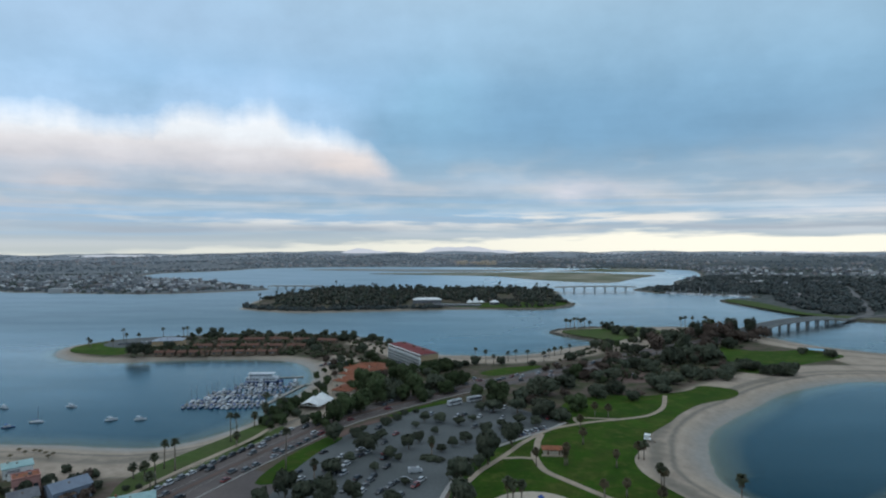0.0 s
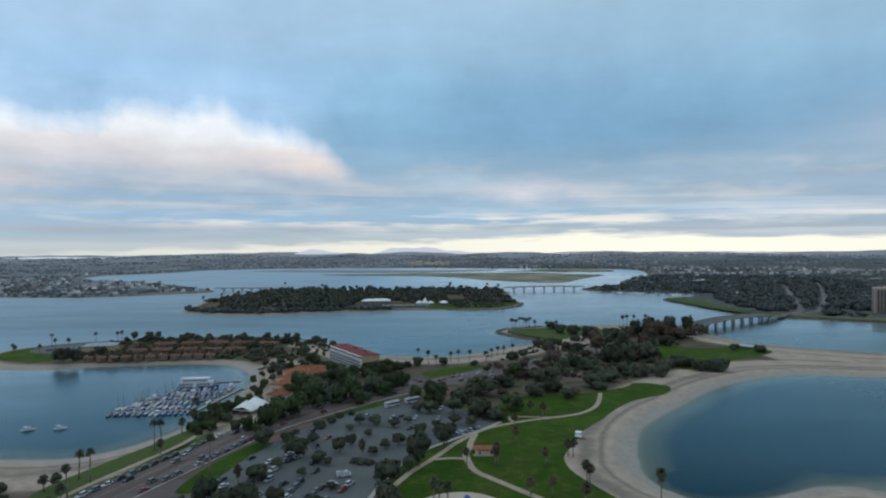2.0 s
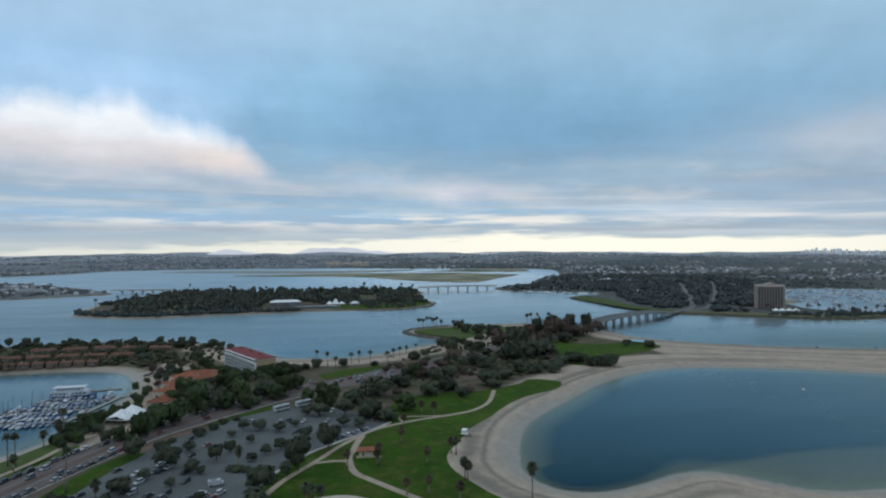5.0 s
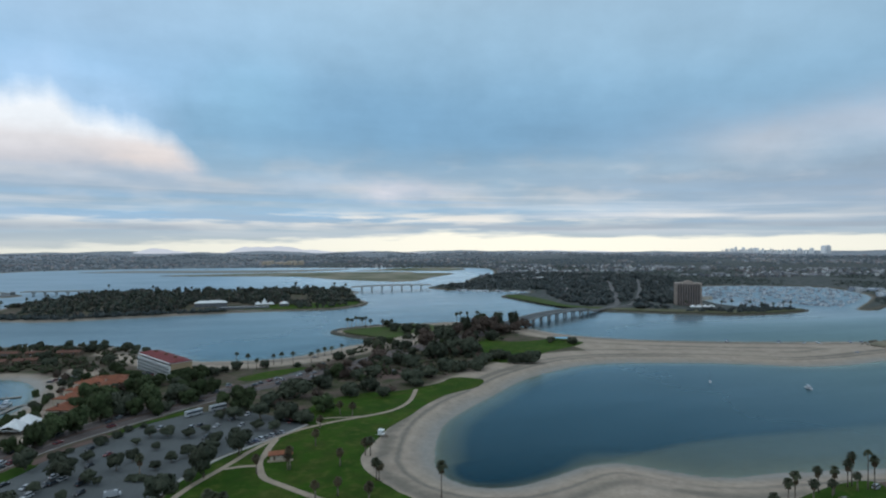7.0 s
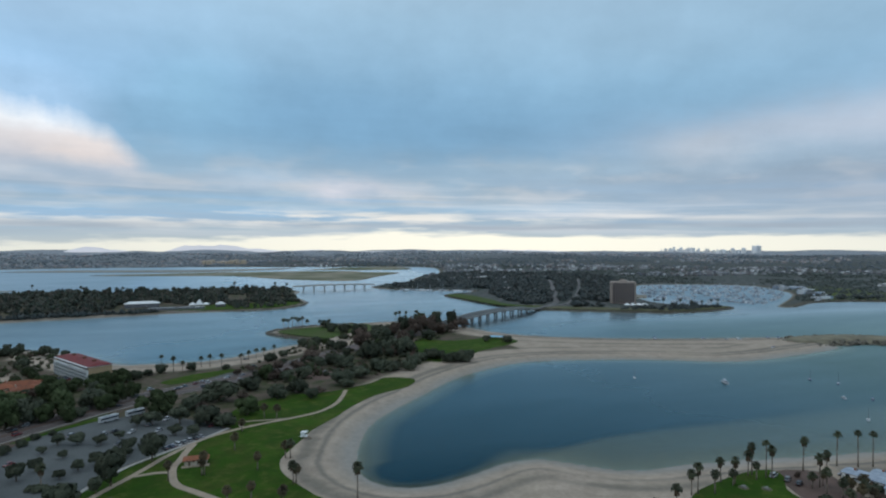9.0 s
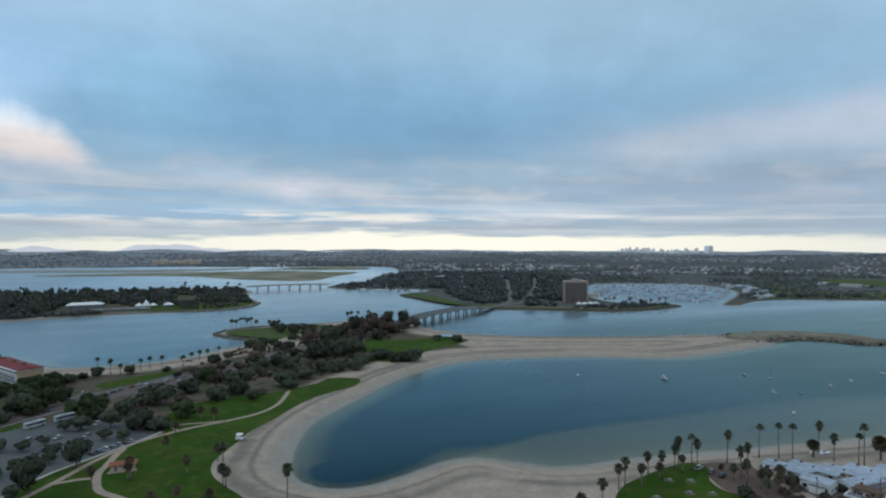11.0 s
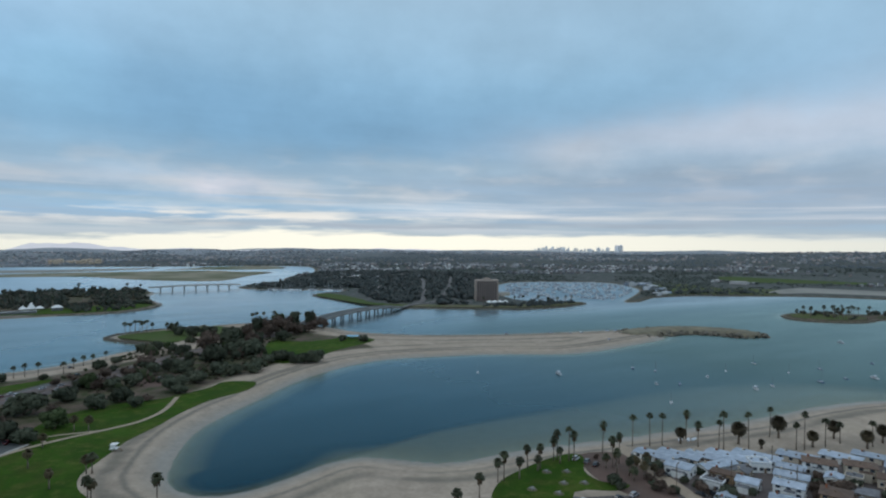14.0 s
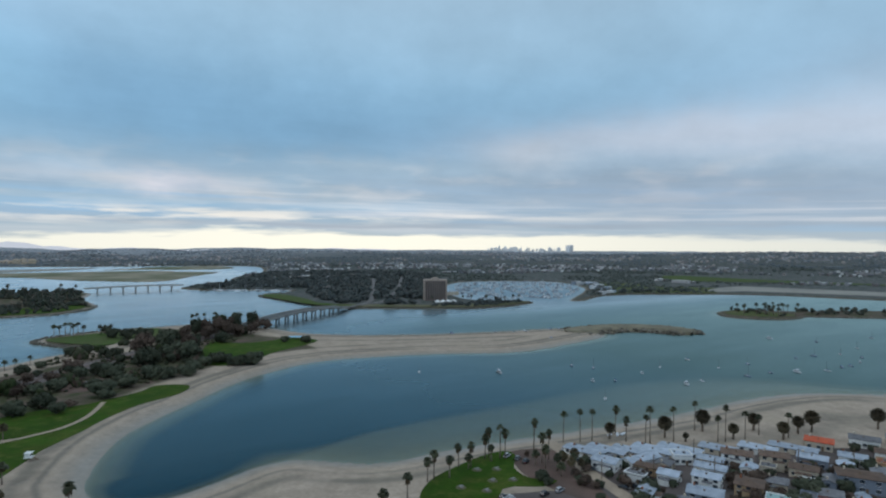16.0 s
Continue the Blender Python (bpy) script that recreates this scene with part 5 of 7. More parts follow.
def fan_palm(x, y, h, group, skirt=True, k=1.0, leaf=None):
    p = thing("fan_palm", "tall slender fan palm with a bare trunk" if h > 9 else "short fan palm with a brown skirt of dead fronds", "palm", group, pose(x, y, LAND, 0, 0, rng.uniform(0, 360)))
    lean = rng.uniform(-0.03, 0.05) * h
    b = MB()
    b.tube((0, 0, 0), (lean * 0.3, 0, h * 0.5), 0.27 * k, 0.2 * k, 8).tube((lean * 0.3, 0, h * 0.5), (lean, 0, h), 0.2 * k, 0.17 * k, 8)
    part("trunk", b, M_PALMTRUNK, p, smooth=True)
    c = part("crown", rng.choice(FAN_HEAD if leaf is None else DRY_HEAD), leaf or M_FROND, p)
    c.location, c.scale = (lean, 0, h), [k * rng.uniform(0.9, 1.15)] * 3
    if skirt:
        s = part("skirt", rng.choice(SKIRT), M_SKIRT, p, "brown dead fronds")
        s.location, s.scale = (lean, 0, h), (k * 1.1, k * 1.1, k * min(1.3, h / 7))
    return p


for x, y, h in WEST_PALMS:
    fan_palm(x, y, h, "palms along the west beach", h < 9, 1.25)
for i in range(5):
    fan_palm(-101 + i * 2.2 + rng.uniform(-3, 3), 302 + i * 9, rng.uniform(5, 8), "palms along the west beach", True, 1.2)
for x, y, h in BEACH_PALMS:
    fan_palm(x, y, h, "palms along the north shore", False, 1.15)
for x, y, h in PARK_PALMS:
    fan_palm(x, y, h * 1.35, "palms on the lawn", True, 1.2, None if (x > 78 and h > 4.6) else M_BROWNFROND)
for x, y, h in TIP_PALMS:
    fan_palm(x, y, h * 1.2, "palms on the point", False, 1.5)
for x, y, h in SOUTH_PALMS:
    fan_palm(x, y, h, "palms along the south beach", h < 13.0 and y > 150, 1.08)
for i in range(10):
    fan_palm(262 + (i % 4) * 3.6 + rng.uniform(-2, 2), 138 + (i // 4) * 7 + rng.uniform(-3, 3), rng.uniform(4, 7.5), "shaggy palms on the bare soil", True, 1.1, M_BROWNFROND if i % 2 else None)
for x, y, r in DATE_PALMS:
    p = thing("date_palm", "date palm with a dense round olive crown", "palm", "date palms behind the beach", pose(x, y, LAND))
    part("trunk", MB().tube((0, 0, 0), (0, 0, r * 1.75), 0.55, 0.42, 9), M_PALMTRUNK, p, smooth=True)
    c = part("crown", rng.choice(DATE_HEAD), M_DATEFROND, p)
    c.location, c.scale, c.rotation_euler = (0, 0, r * 1.75), (r * 0.92, r * 0.92, r * 0.86), (0, 0, rng.uniform(0, 6))



def clumps(name, places, material, label, seed, category="woods", flat=0.8, cards=34, lobes=3):
    """Far woods: many crowns in one mesh, each of a few lobes with an uneven outline."""
    rnd = random.Random(seed)
    kinds = []
    for k in range(6):
        me = crown_mesh("clump", seed * 10 + k, flat, lobes, cards, 0.34, 0.62)
        v, f = np.empty(len(me.vertices) * 3), np.empty(len(me.polygons) * 3, int)
        me.vertices.foreach_get("co", v)
        me.polygons.foreach_get("vertices", f)
        kinds.append((v.reshape(-1, 3), f))
        bpy.data.meshes.remove(me)
    vs, fs, o = [], [], 0
    for x, y, z, r, hgt in places:
        v, f = rnd.choice(kinds)
        a = rnd.uniform(0, 6.28)
        c, s = math.cos(a), math.sin(a)
        vs.append(np.stack([(v[:, 0] * c - v[:, 1] * s) * r + x, (v[:, 0] * s + v[:, 1] * c) * r + y, (v[:, 2] + 0.55) * hgt + z], -1))
        fs.append(f + o)
        o += len(v)
    vs, fs = np.concatenate(vs), np.concatenate(fs)
    me = bpy.data.meshes.new(name)
    me.vertices.add(len(vs))
    me.vertices.foreach_set("co", vs.ravel())
    me.loops.add(len(fs))
    me.loops.foreach_set("vertex_index", fs)
    me.polygons.add(len(fs) // 3)
    me.polygons.foreach_set("loop_start", np.arange(0, len(fs), 3))
    me.update(calc_edges=True)
    me.materials.append(material)
    return tagged(new(name, me), label, category, "", "stuff")


def in_poly(poly, n, rnd, margin=0.0, keep=lambda x, y: True):
    a = np.array(poly)
    lo, hi, res, tries = a.min(0), a.max(0), [], 0
    while len(res) < n and tries < 60:
        tries += 1
        x, y = np.array([rnd.uniform(lo[0], hi[0]) for _ in range(600)]), np.array([rnd.uniform(lo[1], hi[1]) for _ in range(600)])
        ok = inside(x, y, poly)
        if margin:
            ok &= distance(x, y, poly) > margin
        res += [(float(p), float(q)) for p, q, k in zip(x, y, ok) if k and keep(p, q)]
    return res[:n]


# woods tones hold painted haze: greyer and bluer than the leaves themselves
M_WOODS = island_mat("hazy_far_foliage", [(0.066, 0.08, 0.08), (0.078, 0.092, 0.086), (0.098, 0.104, 0.096), (0.062, 0.075, 0.077), (0.088, 0.088, 0.084)], 0.85)
M_ISLEWOOD = island_mat("island_foliage", [(0.05, 0.063, 0.052), (0.07, 0.083, 0.058), (0.092, 0.092, 0.07), (0.055, 0.066, 0.055), (0.105, 0.09, 0.075)], 0.85)
M_SHRUBS = island_mat("shrub_foliage", [(0.048, 0.062, 0.03), (0.063, 0.074, 0.037), (0.057, 0.064, 0.037), (0.069, 0.071, 0.044), (0.103, 0.074, 0.057)], 0.85)
isl_keep = lambda x, y: not (-80 < x < 20 and 845 < y < 960) and not (20 < x and y < 930) and not (-60 < x < 160 and y < 905)
clumps("park_thicket", [(x, y, 2.2, r, r * rng.uniform(0.9, 1.4)) for x, y, r in grove[46::2]], M_SHRUBS, "dense russet and olive trees in the park", 70, "trees", 0.8, 150)
clumps("park_undergrowth", [(x, y, 2.3, rng.uniform(1.0, 2.6), rng.uniform(0.8, 2.4)) for x, y in in_poly(GROVE, 420, rng, 1, lambda x, y: noise.noise((x / 30, y / 30, 4.1)) > -0.1 and min(math.dist((x, y), p) for p in ROAD_LINE[::3]) > 14)], M_SHRUBS, "low russet and olive undergrowth in the park", 69)
grow = lambda x, y: 0.55 + 0.45 * min(1.0, max(0.0, (x + 300) / 130)) + 0.25 * noise.noise((x / 45, y / 45, 2.6))
clumps("island_woods", [(x, y, 2.2, rng.uniform(3.0, 6.6), rng.choice((3.5, 4.5, 5.5, 6, 6.5, 7.5, 9.5)) * rng.uniform(0.85, 1.15) * grow(x, y)) for x, y in in_poly(ISLAND, 1350, rng, 11, lambda x, y: isl_keep(x, y) and noise.noise((x / 55, y / 55, 6.2)) > -0.32)], M_ISLEWOOD, "dense dark green woods on the island", 61, cards=26)
clumps("island_shrubs", [(x, y, 2.2, rng.uniform(2.0, 5), rng.uniform(2, 5.5)) for x, y in in_poly(ISLAND, 110, rng, 12, lambda x, y: x > 0 and y < 975 and not (x < 65 and y < 925))], M_ISLEWOOD, "dark green shrubs on the island lawn", 62)
for i in range(26):
    x, y = in_poly(ISLAND, 1, rng, 20, isl_keep)[0]
    fan_palm(x, y, rng.uniform(11, 17), "palms above the island woods", False, 1.7)
point = smooth_line([(-262, 490), (-190, 498), (-140, 496), (-112, 478), (-84, 470), (-62, 485), (-60, 545), (-95, 595), (-180, 618), (-250, 608), (-285, 580)], True, 2)
clumps("point_shrubs", [(x, y, 2.3, rng.uniform(1.6, 4.2), rng.uniform(1.4, 4.0)) for x, y in in_poly(point, 430, rng, 2)], M_SHRUBS, "dense russet and olive shrubs on the hotel point", 63)
east = smooth_line([(470, 760), (560, 700), (640, 660), (690, 650), (690, 690), (650, 760), (760, 920), (900, 1100), (1000, 1400), (760, 1560), (620, 1520), (520, 1340), (470, 1260), (400, 1220), (380, 1160), (440, 1110), (540, 1050), (500, 960), (480, 860)], True, 2)
EAST_LAWN = [(412, 934), (430, 885), (436, 800), (450, 750), (478, 728), (490, 740), (464, 800), (468, 850), (468, 940), (450, 974)]
CLEAR = [q[:2] for line in (FAR_ROAD, FAR_ROAD_2) for q in along(line, 9)]
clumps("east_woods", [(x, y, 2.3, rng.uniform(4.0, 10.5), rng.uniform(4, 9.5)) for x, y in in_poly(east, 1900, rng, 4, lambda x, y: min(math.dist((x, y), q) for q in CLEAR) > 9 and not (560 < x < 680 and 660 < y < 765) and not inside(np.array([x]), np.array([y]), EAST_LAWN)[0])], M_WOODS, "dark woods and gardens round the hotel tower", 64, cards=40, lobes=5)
clumps("isle_shrubs", [(x, y, 2.2, rng.uniform(2.5, 5.5), rng.uniform(2.5, 6)) for x, y in in_poly(ISLE, 60, rng, 8, lambda x, y: x > 858 and noise.noise((x / 25, y / 25, 3.3)) > -0.15)], M_ISLEWOOD, "dark trees on the small island", 65)

shore_line = smooth_line([(850, 640), (914, 668), (994, 658), (1065, 616), (1140, 572)], False, 6)
clumps("shore_trees", [(x + rng.uniform(-10, 10), y + rng.uniform(0, 26), 2.3, rng.uniform(3, 6), rng.uniform(4, 8)) for x, y, a in along(shore_line, 8.5) for k in range(2) if x > 925 and rng.random() < 0.55], M_WOODS, "dark trees along the far shore", 66)
for x, y in ((868, 352), (876, 346), (884, 350), (852, 372), (864, 346), (872, 338), (914, 346), (920, 356), (930, 340), (900, 330), (880, 360), (872, 366), (866, 378), (890, 358), (896, 366), (888, 374), (878, 384), (902, 352), (906, 362), (858, 384), (894, 342)):
    fan_palm(x, y, rng.uniform(9, 13), "palms on the small island", False, 1.4)
headland = smooth_line([(560, 672), (612, 640), (672, 632), (725, 643), (720, 656), (690, 664), (668, 690), (650, 672), (600, 680)], True, 2)
clumps("headland_shrubs", [(x, y, 2.3, rng.uniform(1.8, 4.2), rng.uniform(1.5, 4.5)) for x, y in in_poly(headland, 110, rng, 2)], M_WOODS, "dark shrubs below the hotel tower", 67)
for x, y in ((668, 668), (680, 660), (694, 655), (706, 650), (716, 648), (590, 700), (640, 690), (652, 684)):
    fan_palm(x, y, rng.uniform(7, 11), "palms below the hotel tower", False, 1.4)
clumps("island_edge", [(x + rng.uniform(-3, 3), y + rng.uniform(3, 12), 1.9, rng.uniform(2, 4.5), rng.uniform(2, 5.5)) for x, y, a in along(smooth_line([(-318, 893), (-298, 859), (-223, 824), (-163, 831), (-85, 844), (-20, 856)], False, 5), 3.0) for k in (0, 1)], M_WOODS, "dark undergrowth along the island's shore", 68)
# ---- vehicles ----
CAR_PAINT = {"white": (0.46, 0.47, 0.48), "silver": (0.3, 0.31, 0.33), "grey": (0.12, 0.125, 0.13), "black": (0.02, 0.02, 0.022), "red": (0.18, 0.02, 0.02), "blue": (0.045, 0.065, 0.12)}
M_CAR = {n: mat("car_paint_" + n, c, tuple(x * 0.9 for x in c), 1.0, 0.3, spec=0.5) for n, c in CAR_PAINT.items()}
M_LAMP = mat("lamp_lens", (0.7, 0.7, 0.68), (0.6, 0.6, 0.6), 2.0, 0.2)
M_TAIL = mat("tail_lamp", (0.35, 0.02, 0.02), (0.3, 0.02, 0.02), 2.0, 0.3)


def loft(b, rings):
    """Skins closed rings of equal length, and caps both ends."""
    n = len(rings[0])
    o = len(b.v)
    b.v += [tuple(p) for r in rings for p in r]
    for k in range(len(rings) - 1):
        b.f += [(o + k * n + i, o + k * n + (i + 1) % n, o + (k + 1) * n + (i + 1) % n, o + (k + 1) * n + i) for i in range(n)]
    b.f += [tuple(o + i for i in reversed(range(n))), tuple(o + (len(rings) - 1) * n + i for i in range(n))]
    return b


def car_kind(paint, tall=False, length=4.6):
    w, h = (1.85, 0.95) if tall else (1.78, 0.78)
    L = length
    t = thing("car", f"{paint} {'sport utility car' if tall else 'saloon car'} parked on asphalt", "car")
    rings = []
    for x, z0, z1, ww in ((-L / 2, 0.45, h * 0.85, 0.82), (-L / 2 + 0.25, 0.3, h, 0.95), (-L * 0.15, 0.28, h + 0.04, 1), (L * 0.2, 0.28, h, 1), (L / 2 - 0.3, 0.3, h * 0.88, 0.95), (L / 2, 0.42, h * 0.7, 0.8)):
        a = w * ww / 2
        rings.append([(x, -a, z0), (x, a, z0), (x, a * 1.0, (z0 + z1) / 2 + 0.1), (x, a * 0.93, z1), (x, -a * 0.93, z1), (x, -a * 1.0, (z0 + z1) / 2 + 0.1)])
    body = part("body", loft(MB(), rings), M_CAR[paint], t, smooth=False)
    r0, r1 = (-L * 0.42, L * 0.2) if tall else (-L * 0.33, L * 0.18)
    top = h + (0.72 if tall else 0.58)
    a, c = w * 0.45, w * 0.37
    g = MB().add([(r0, -a, h), (r1 + 0.35, -a, h), (r1 + 0.35, a, h), (r0, a, h), (r0 + 0.35, -c, top), (r1 - 0.4, -c, top), (r1 - 0.4, c, top), (r0 + 0.35, c, top)], [(0, 1, 5, 4), (1, 2, 6, 5), (2, 3, 7, 6), (3, 0, 4, 7), (4, 5, 6, 7)])
    part("glazing", g, M_GLASS, t, "dark tinted glass")
    part("roof", MB().box((r0 + r1 - 0.05) / 2, 0, top - 0.01, (r1 - r0) - 0.62, c * 2 + 0.06, 0.07, 0, 0.92), M_CAR[paint], t)
    for sx in (-L * 0.3, L * 0.31):
        for sy in (-1, 1):
            part("wheel", MB().tube((sx, sy * (w / 2 - 0.2), 0.32), (sx, sy * (w / 2 + 0.01), 0.32), 0.32, 0.32, 10), M_TYRE, t)
    for sy in (-0.62, 0.62):
        part("headlight", MB().box(L / 2 - 0.07, sy, h * 0.62, 0.16, 0.34, 0.14), M_LAMP, t)
        part("tail_light", MB().box(-L / 2 + 0.04, sy, h * 0.66, 0.12, 0.3, 0.16), M_TAIL, t)
    return t


CARS = [car_kind(p, tall) for p in CAR_PAINT for tall in (False, True)]
WEIGHT = [4, 3, 4, 4, 6, 6, 7, 7, 2, 1, 2, 1]


def put_car(x, y, turn, group, z=0.0):
    return tagged(copy_thing(rng.choices(CARS, WEIGHT)[0], pose(x, y, LAND + 0.06 + z, 0, 0, turn)), group=group)


LOT_TURN = 62
for x, y in LOT_CARS[:26] + LOT_CARS[31:]:
    put_car(x, y, LOT_TURN + rng.choice((0, 180)) + rng.uniform(-3, 3), "cars in the car park")
for x, y, a in along([(31, 286.5), (47, 300)], 3.1):
    put_car(x, y, a + 90, "cars in the car park")
for x, y in [(-60, 233), (-47, 240), (-44, 238), (-27, 221), (-19, 218), (-12, 232), (-52, 243), (-42, 258), (-30, 262), (2, 318), (6, 322), (-12, 322), (14, 318), (26, 316)]:
    put_car(x, y, LOT_TURN + rng.choice((0, 180)), "cars in the car park")
for x, y in FAR_CARS[:8]:
    put_car(x, y, rng.uniform(20, 60), "cars near the north beach")
south = offset_line(ROAD_LINE, -9.0)
north = offset_line(ROAD_LINE, 9.0)
for x, y, a in along([p for p in south if 228 < p[1] < 296], 5.7):
    if rng.random() < 0.9:
        put_car(x, y, a, "cars parked along the road")
for x, y, a in along([p for p in north if 205 < p[1] < 300], 5.6):
    if rng.random() < 0.9:
        put_car(x, y, a + 180, "cars parked along the road")
for off, gap, flip in ((5.2, 31, 180), (-5.2, 27, 0), (2.6, 47, 180)):
    for x, y, a in along([p for p in offset_line(ROAD_LINE, off) if 205 < p[1] < 470], gap, 9):
        put_car(x, y, a + flip, "cars on the road")
for x, y, a in [(258, 168, 20), (259.5, 163, 30), (260, 158.5, 25), (284, 158, -70), (279, 146, -72), (276.5, 137, -72), (283.5, 152, -72), (272, 118, -72), (270, 110, -72), (250, 130, 10), (243, 131, 12), (280, 100, 20), (276, 116, 70), (229, 138, 15)]:
    put_car(x, y, a, "cars by the cottages")
for i in range(9):
    put_car(-312 + i * 2.9 + rng.uniform(-0.3, 0.3), 548 + i * 1.2, 70, "cars on the hotel point", 0.02)
for i in range(26):
    u = i / 25
    put_car(-100 + u * 62 + rng.uniform(-2, 2), 452 + 10 * math.sin(u * 9) + rng.uniform(-3, 3), rng.uniform(0, 180), "cars by the hotel")
for k in CARS:
    park_away(k)


def bus(x, y, turn, L=12.0):
    t = thing("coach", "long white tour coach parked in the car park", "bus", "coaches in the car park", pose(x, y, LAND + 0.06, 0, 0, turn))
    part("body", MB().box(0, 0, 0.4, L, 2.5, 2.7, 0, 0.98, 0.94), M_CAR["white"], t)
    part("glazing", MB().box(0, 0, 1.65, L * 0.96, 2.54, 0.85), M_GLASS, t)
    part("roof_unit", MB().box(-1, 0, 3.1, 3.0, 1.7, 0.25, 0, 0.9), M_CAR["silver"], t)
    for sx in (-L * 0.28, L * 0.33):
        for sy in (-1, 1):
            part("wheel", MB().tube((sx, sy * 1.0, 0.48), (sx, sy * 1.26, 0.48), 0.48, 0.48, 10), M_TYRE, t)


bus(0.5, 342.5, 40, 9.5)
bus(12.0, 350.0, 34, 9.5)


def van(x, y, turn):
    t = thing("van", "white delivery van parked on asphalt", "van", "", pose(x, y, LAND + 0.06, 0, 0, turn))
    part("body", MB().box(-0.5, 0, 0.35, 4.6, 2.0, 1.9, 0, 0.97, 0.92), M_CAR["white"], t)
    part("bonnet", MB().box(2.3, 0, 0.35, 1.1, 1.95, 1.0, 0, 0.9), M_CAR["white"], t)
    part("windscreen", MB().box(1.75, 0, 1.3, 0.5, 1.8, 0.8, 0, 0.7, 0.95), M_GLASS, t)
    part("roof_rack", MB().box(-0.7, 0, 2.25, 2.4, 1.5, 0.1), M_METAL, t)
    for sx in (-1.7, 1.8):
        for sy in (-1, 1):
            part("wheel", MB().tube((sx, sy * 0.8, 0.36), (sx, sy * 1.02, 0.36), 0.36, 0.36, 10), M_TYRE, t)


van(-15.1, 240.5, 12)
van(228, 134, 14)


# ---- boats ----
M_HULL = {"white": mat("white_hull", (0.56, 0.58, 0.61), (0.47, 0.49, 0.52), 0.6, 0.35, spec=0.5), "blue": mat("blue_hull", (0.03, 0.06, 0.16), (0.04, 0.08, 0.2), 0.6, 0.35, spec=0.5)}
M_DECK = mat("boat_deck", (0.5, 0.48, 0.44), (0.42, 0.4, 0.37), 0.6, 0.7)
M_CANVAS = mat("blue_canvas", (0.05, 0.1, 0.3), (0.04, 0.08, 0.24), 1.0, 0.9)


def hull(L, w, h):
    rings = []
    for u in (0, 0.12, 0.35, 0.6, 0.8, 0.93, 1.0):
        x = -L / 2 + u * L
        k = min(1.0, 0.82 + u) * (1 - max(0, u - 0.5) ** 2 * 3.8)
        k = max(0.04, k)
        z = h * (1 + 0.35 * max(0, u - 0.4))
        rings.append([(x, -w / 2 * k, z), (x, -w / 2 * k * 0.92, h * 0.35), (x + 0.0, 0, -0.35), (x, w / 2 * k * 0.92, h * 0.35), (x, w / 2 * k, z)])
    return loft(MB(), rings)


def boat_kind(colour, sail, L):
    w, h = L * 0.31, L * 0.105
    t = thing("sailing_boat" if sail else "motor_boat", f"{colour} {'sailing boat with furled sail' if sail else 'cabin motor boat'} lying in calm water", "boat")
    part("hull", hull(L, w, h), M_HULL[colour], t)
    part("deck", MB().box(-L * 0.06, 0, h * 0.98, L * 0.74, w * 0.84, 0.08, 0, 0.98), M_DECK, t)
    if sail:
        part("cabin", MB().box(L * 0.05, 0, h, L * 0.36, w * 0.55, L * 0.05, 0, 0.88), M_HULL["white"], t)
        part("mast", MB().tube((L * 0.1, 0, h), (L * 0.1, 0, L * 1.25), 0.16, 0.12, 6), M_METAL, t)
        part("boom", MB().tube((L * 0.1, 0, h + L * 0.16), (-L * 0.34, 0, h + L * 0.15), 0.2, 0.16, 6), M_CANVAS, t, "boom with a furled blue sail cover")
    else:
        c = part("cabin", MB().box(-L * 0.02, 0, h, L * 0.42, w * 0.72, L * 0.13, 0, 0.8, 0.86), M_HULL["white"], t)
        part("windscreen", MB().box(L * 0.0, 0, h + L * 0.06, L * 0.43, w * 0.69, L * 0.04, 0, 0.95), M_GLASS, t)
        part("canopy", MB().box(-L * 0.18, 0, h + L * 0.2, L * 0.3, w * 0.7, 0.12, 0, 0.94), M_CANVAS if colour == "blue" else M_HULL["white"], t)
        for sx in (-0.32, -0.05):
            for sy in (-0.3, 0.3):
                part("post", MB().tube((L * sx, w * sy, h), (L * sx, w * sy, h + L * 0.2), 0.04, 0.04, 5), M_METAL, t)
    return t


BOATS = [boat_kind("white", False, 7.5), boat_kind("white", True, 8.5), boat_kind("blue", True, 9.0), boat_kind("white", False, 10.5), boat_kind("blue", False, 7.0)]


def put_boat(x, y, turn, group, k=None, scale=1.0):
    b = BOATS[k] if k is not None else rng.choices(BOATS, (4, 3, 1, 3, 1))[0]
    return tagged(copy_thing(b, pose(x, y, -0.05, 0, 0, turn) @ Matrix.Scale(scale, 4)), group=group)


for i, (x, y) in enumerate(BOATS_W):
    put_boat(x, y, rng.uniform(-20, 30), "boats at moorings", (0, 4, 1, 0, 0, 0)[i], 0.85)
for i, (x, y) in enumerate(BOATS_C):
    big = i in (1, 9, 15, 25)
    put_boat(x, y, rng.uniform(28, 78) + (180 if i % 3 else 0), "boats moored in the cove", 3 if big else rng.choice((1, 1, 1, 2, 0, 4)), 0.66 if not big else 0.76)
for i, (x, y) in enumerate(SPIT_THINGS):
    tagged(copy_thing(BOATS[(4, 4, 0, 0, 4, 4, 4)[i]], pose(x, y, 1.55, 8, 0, rng.uniform(0, 360)) @ Matrix.Scale(0.95, 4)), group="boats pulled up on the sand")

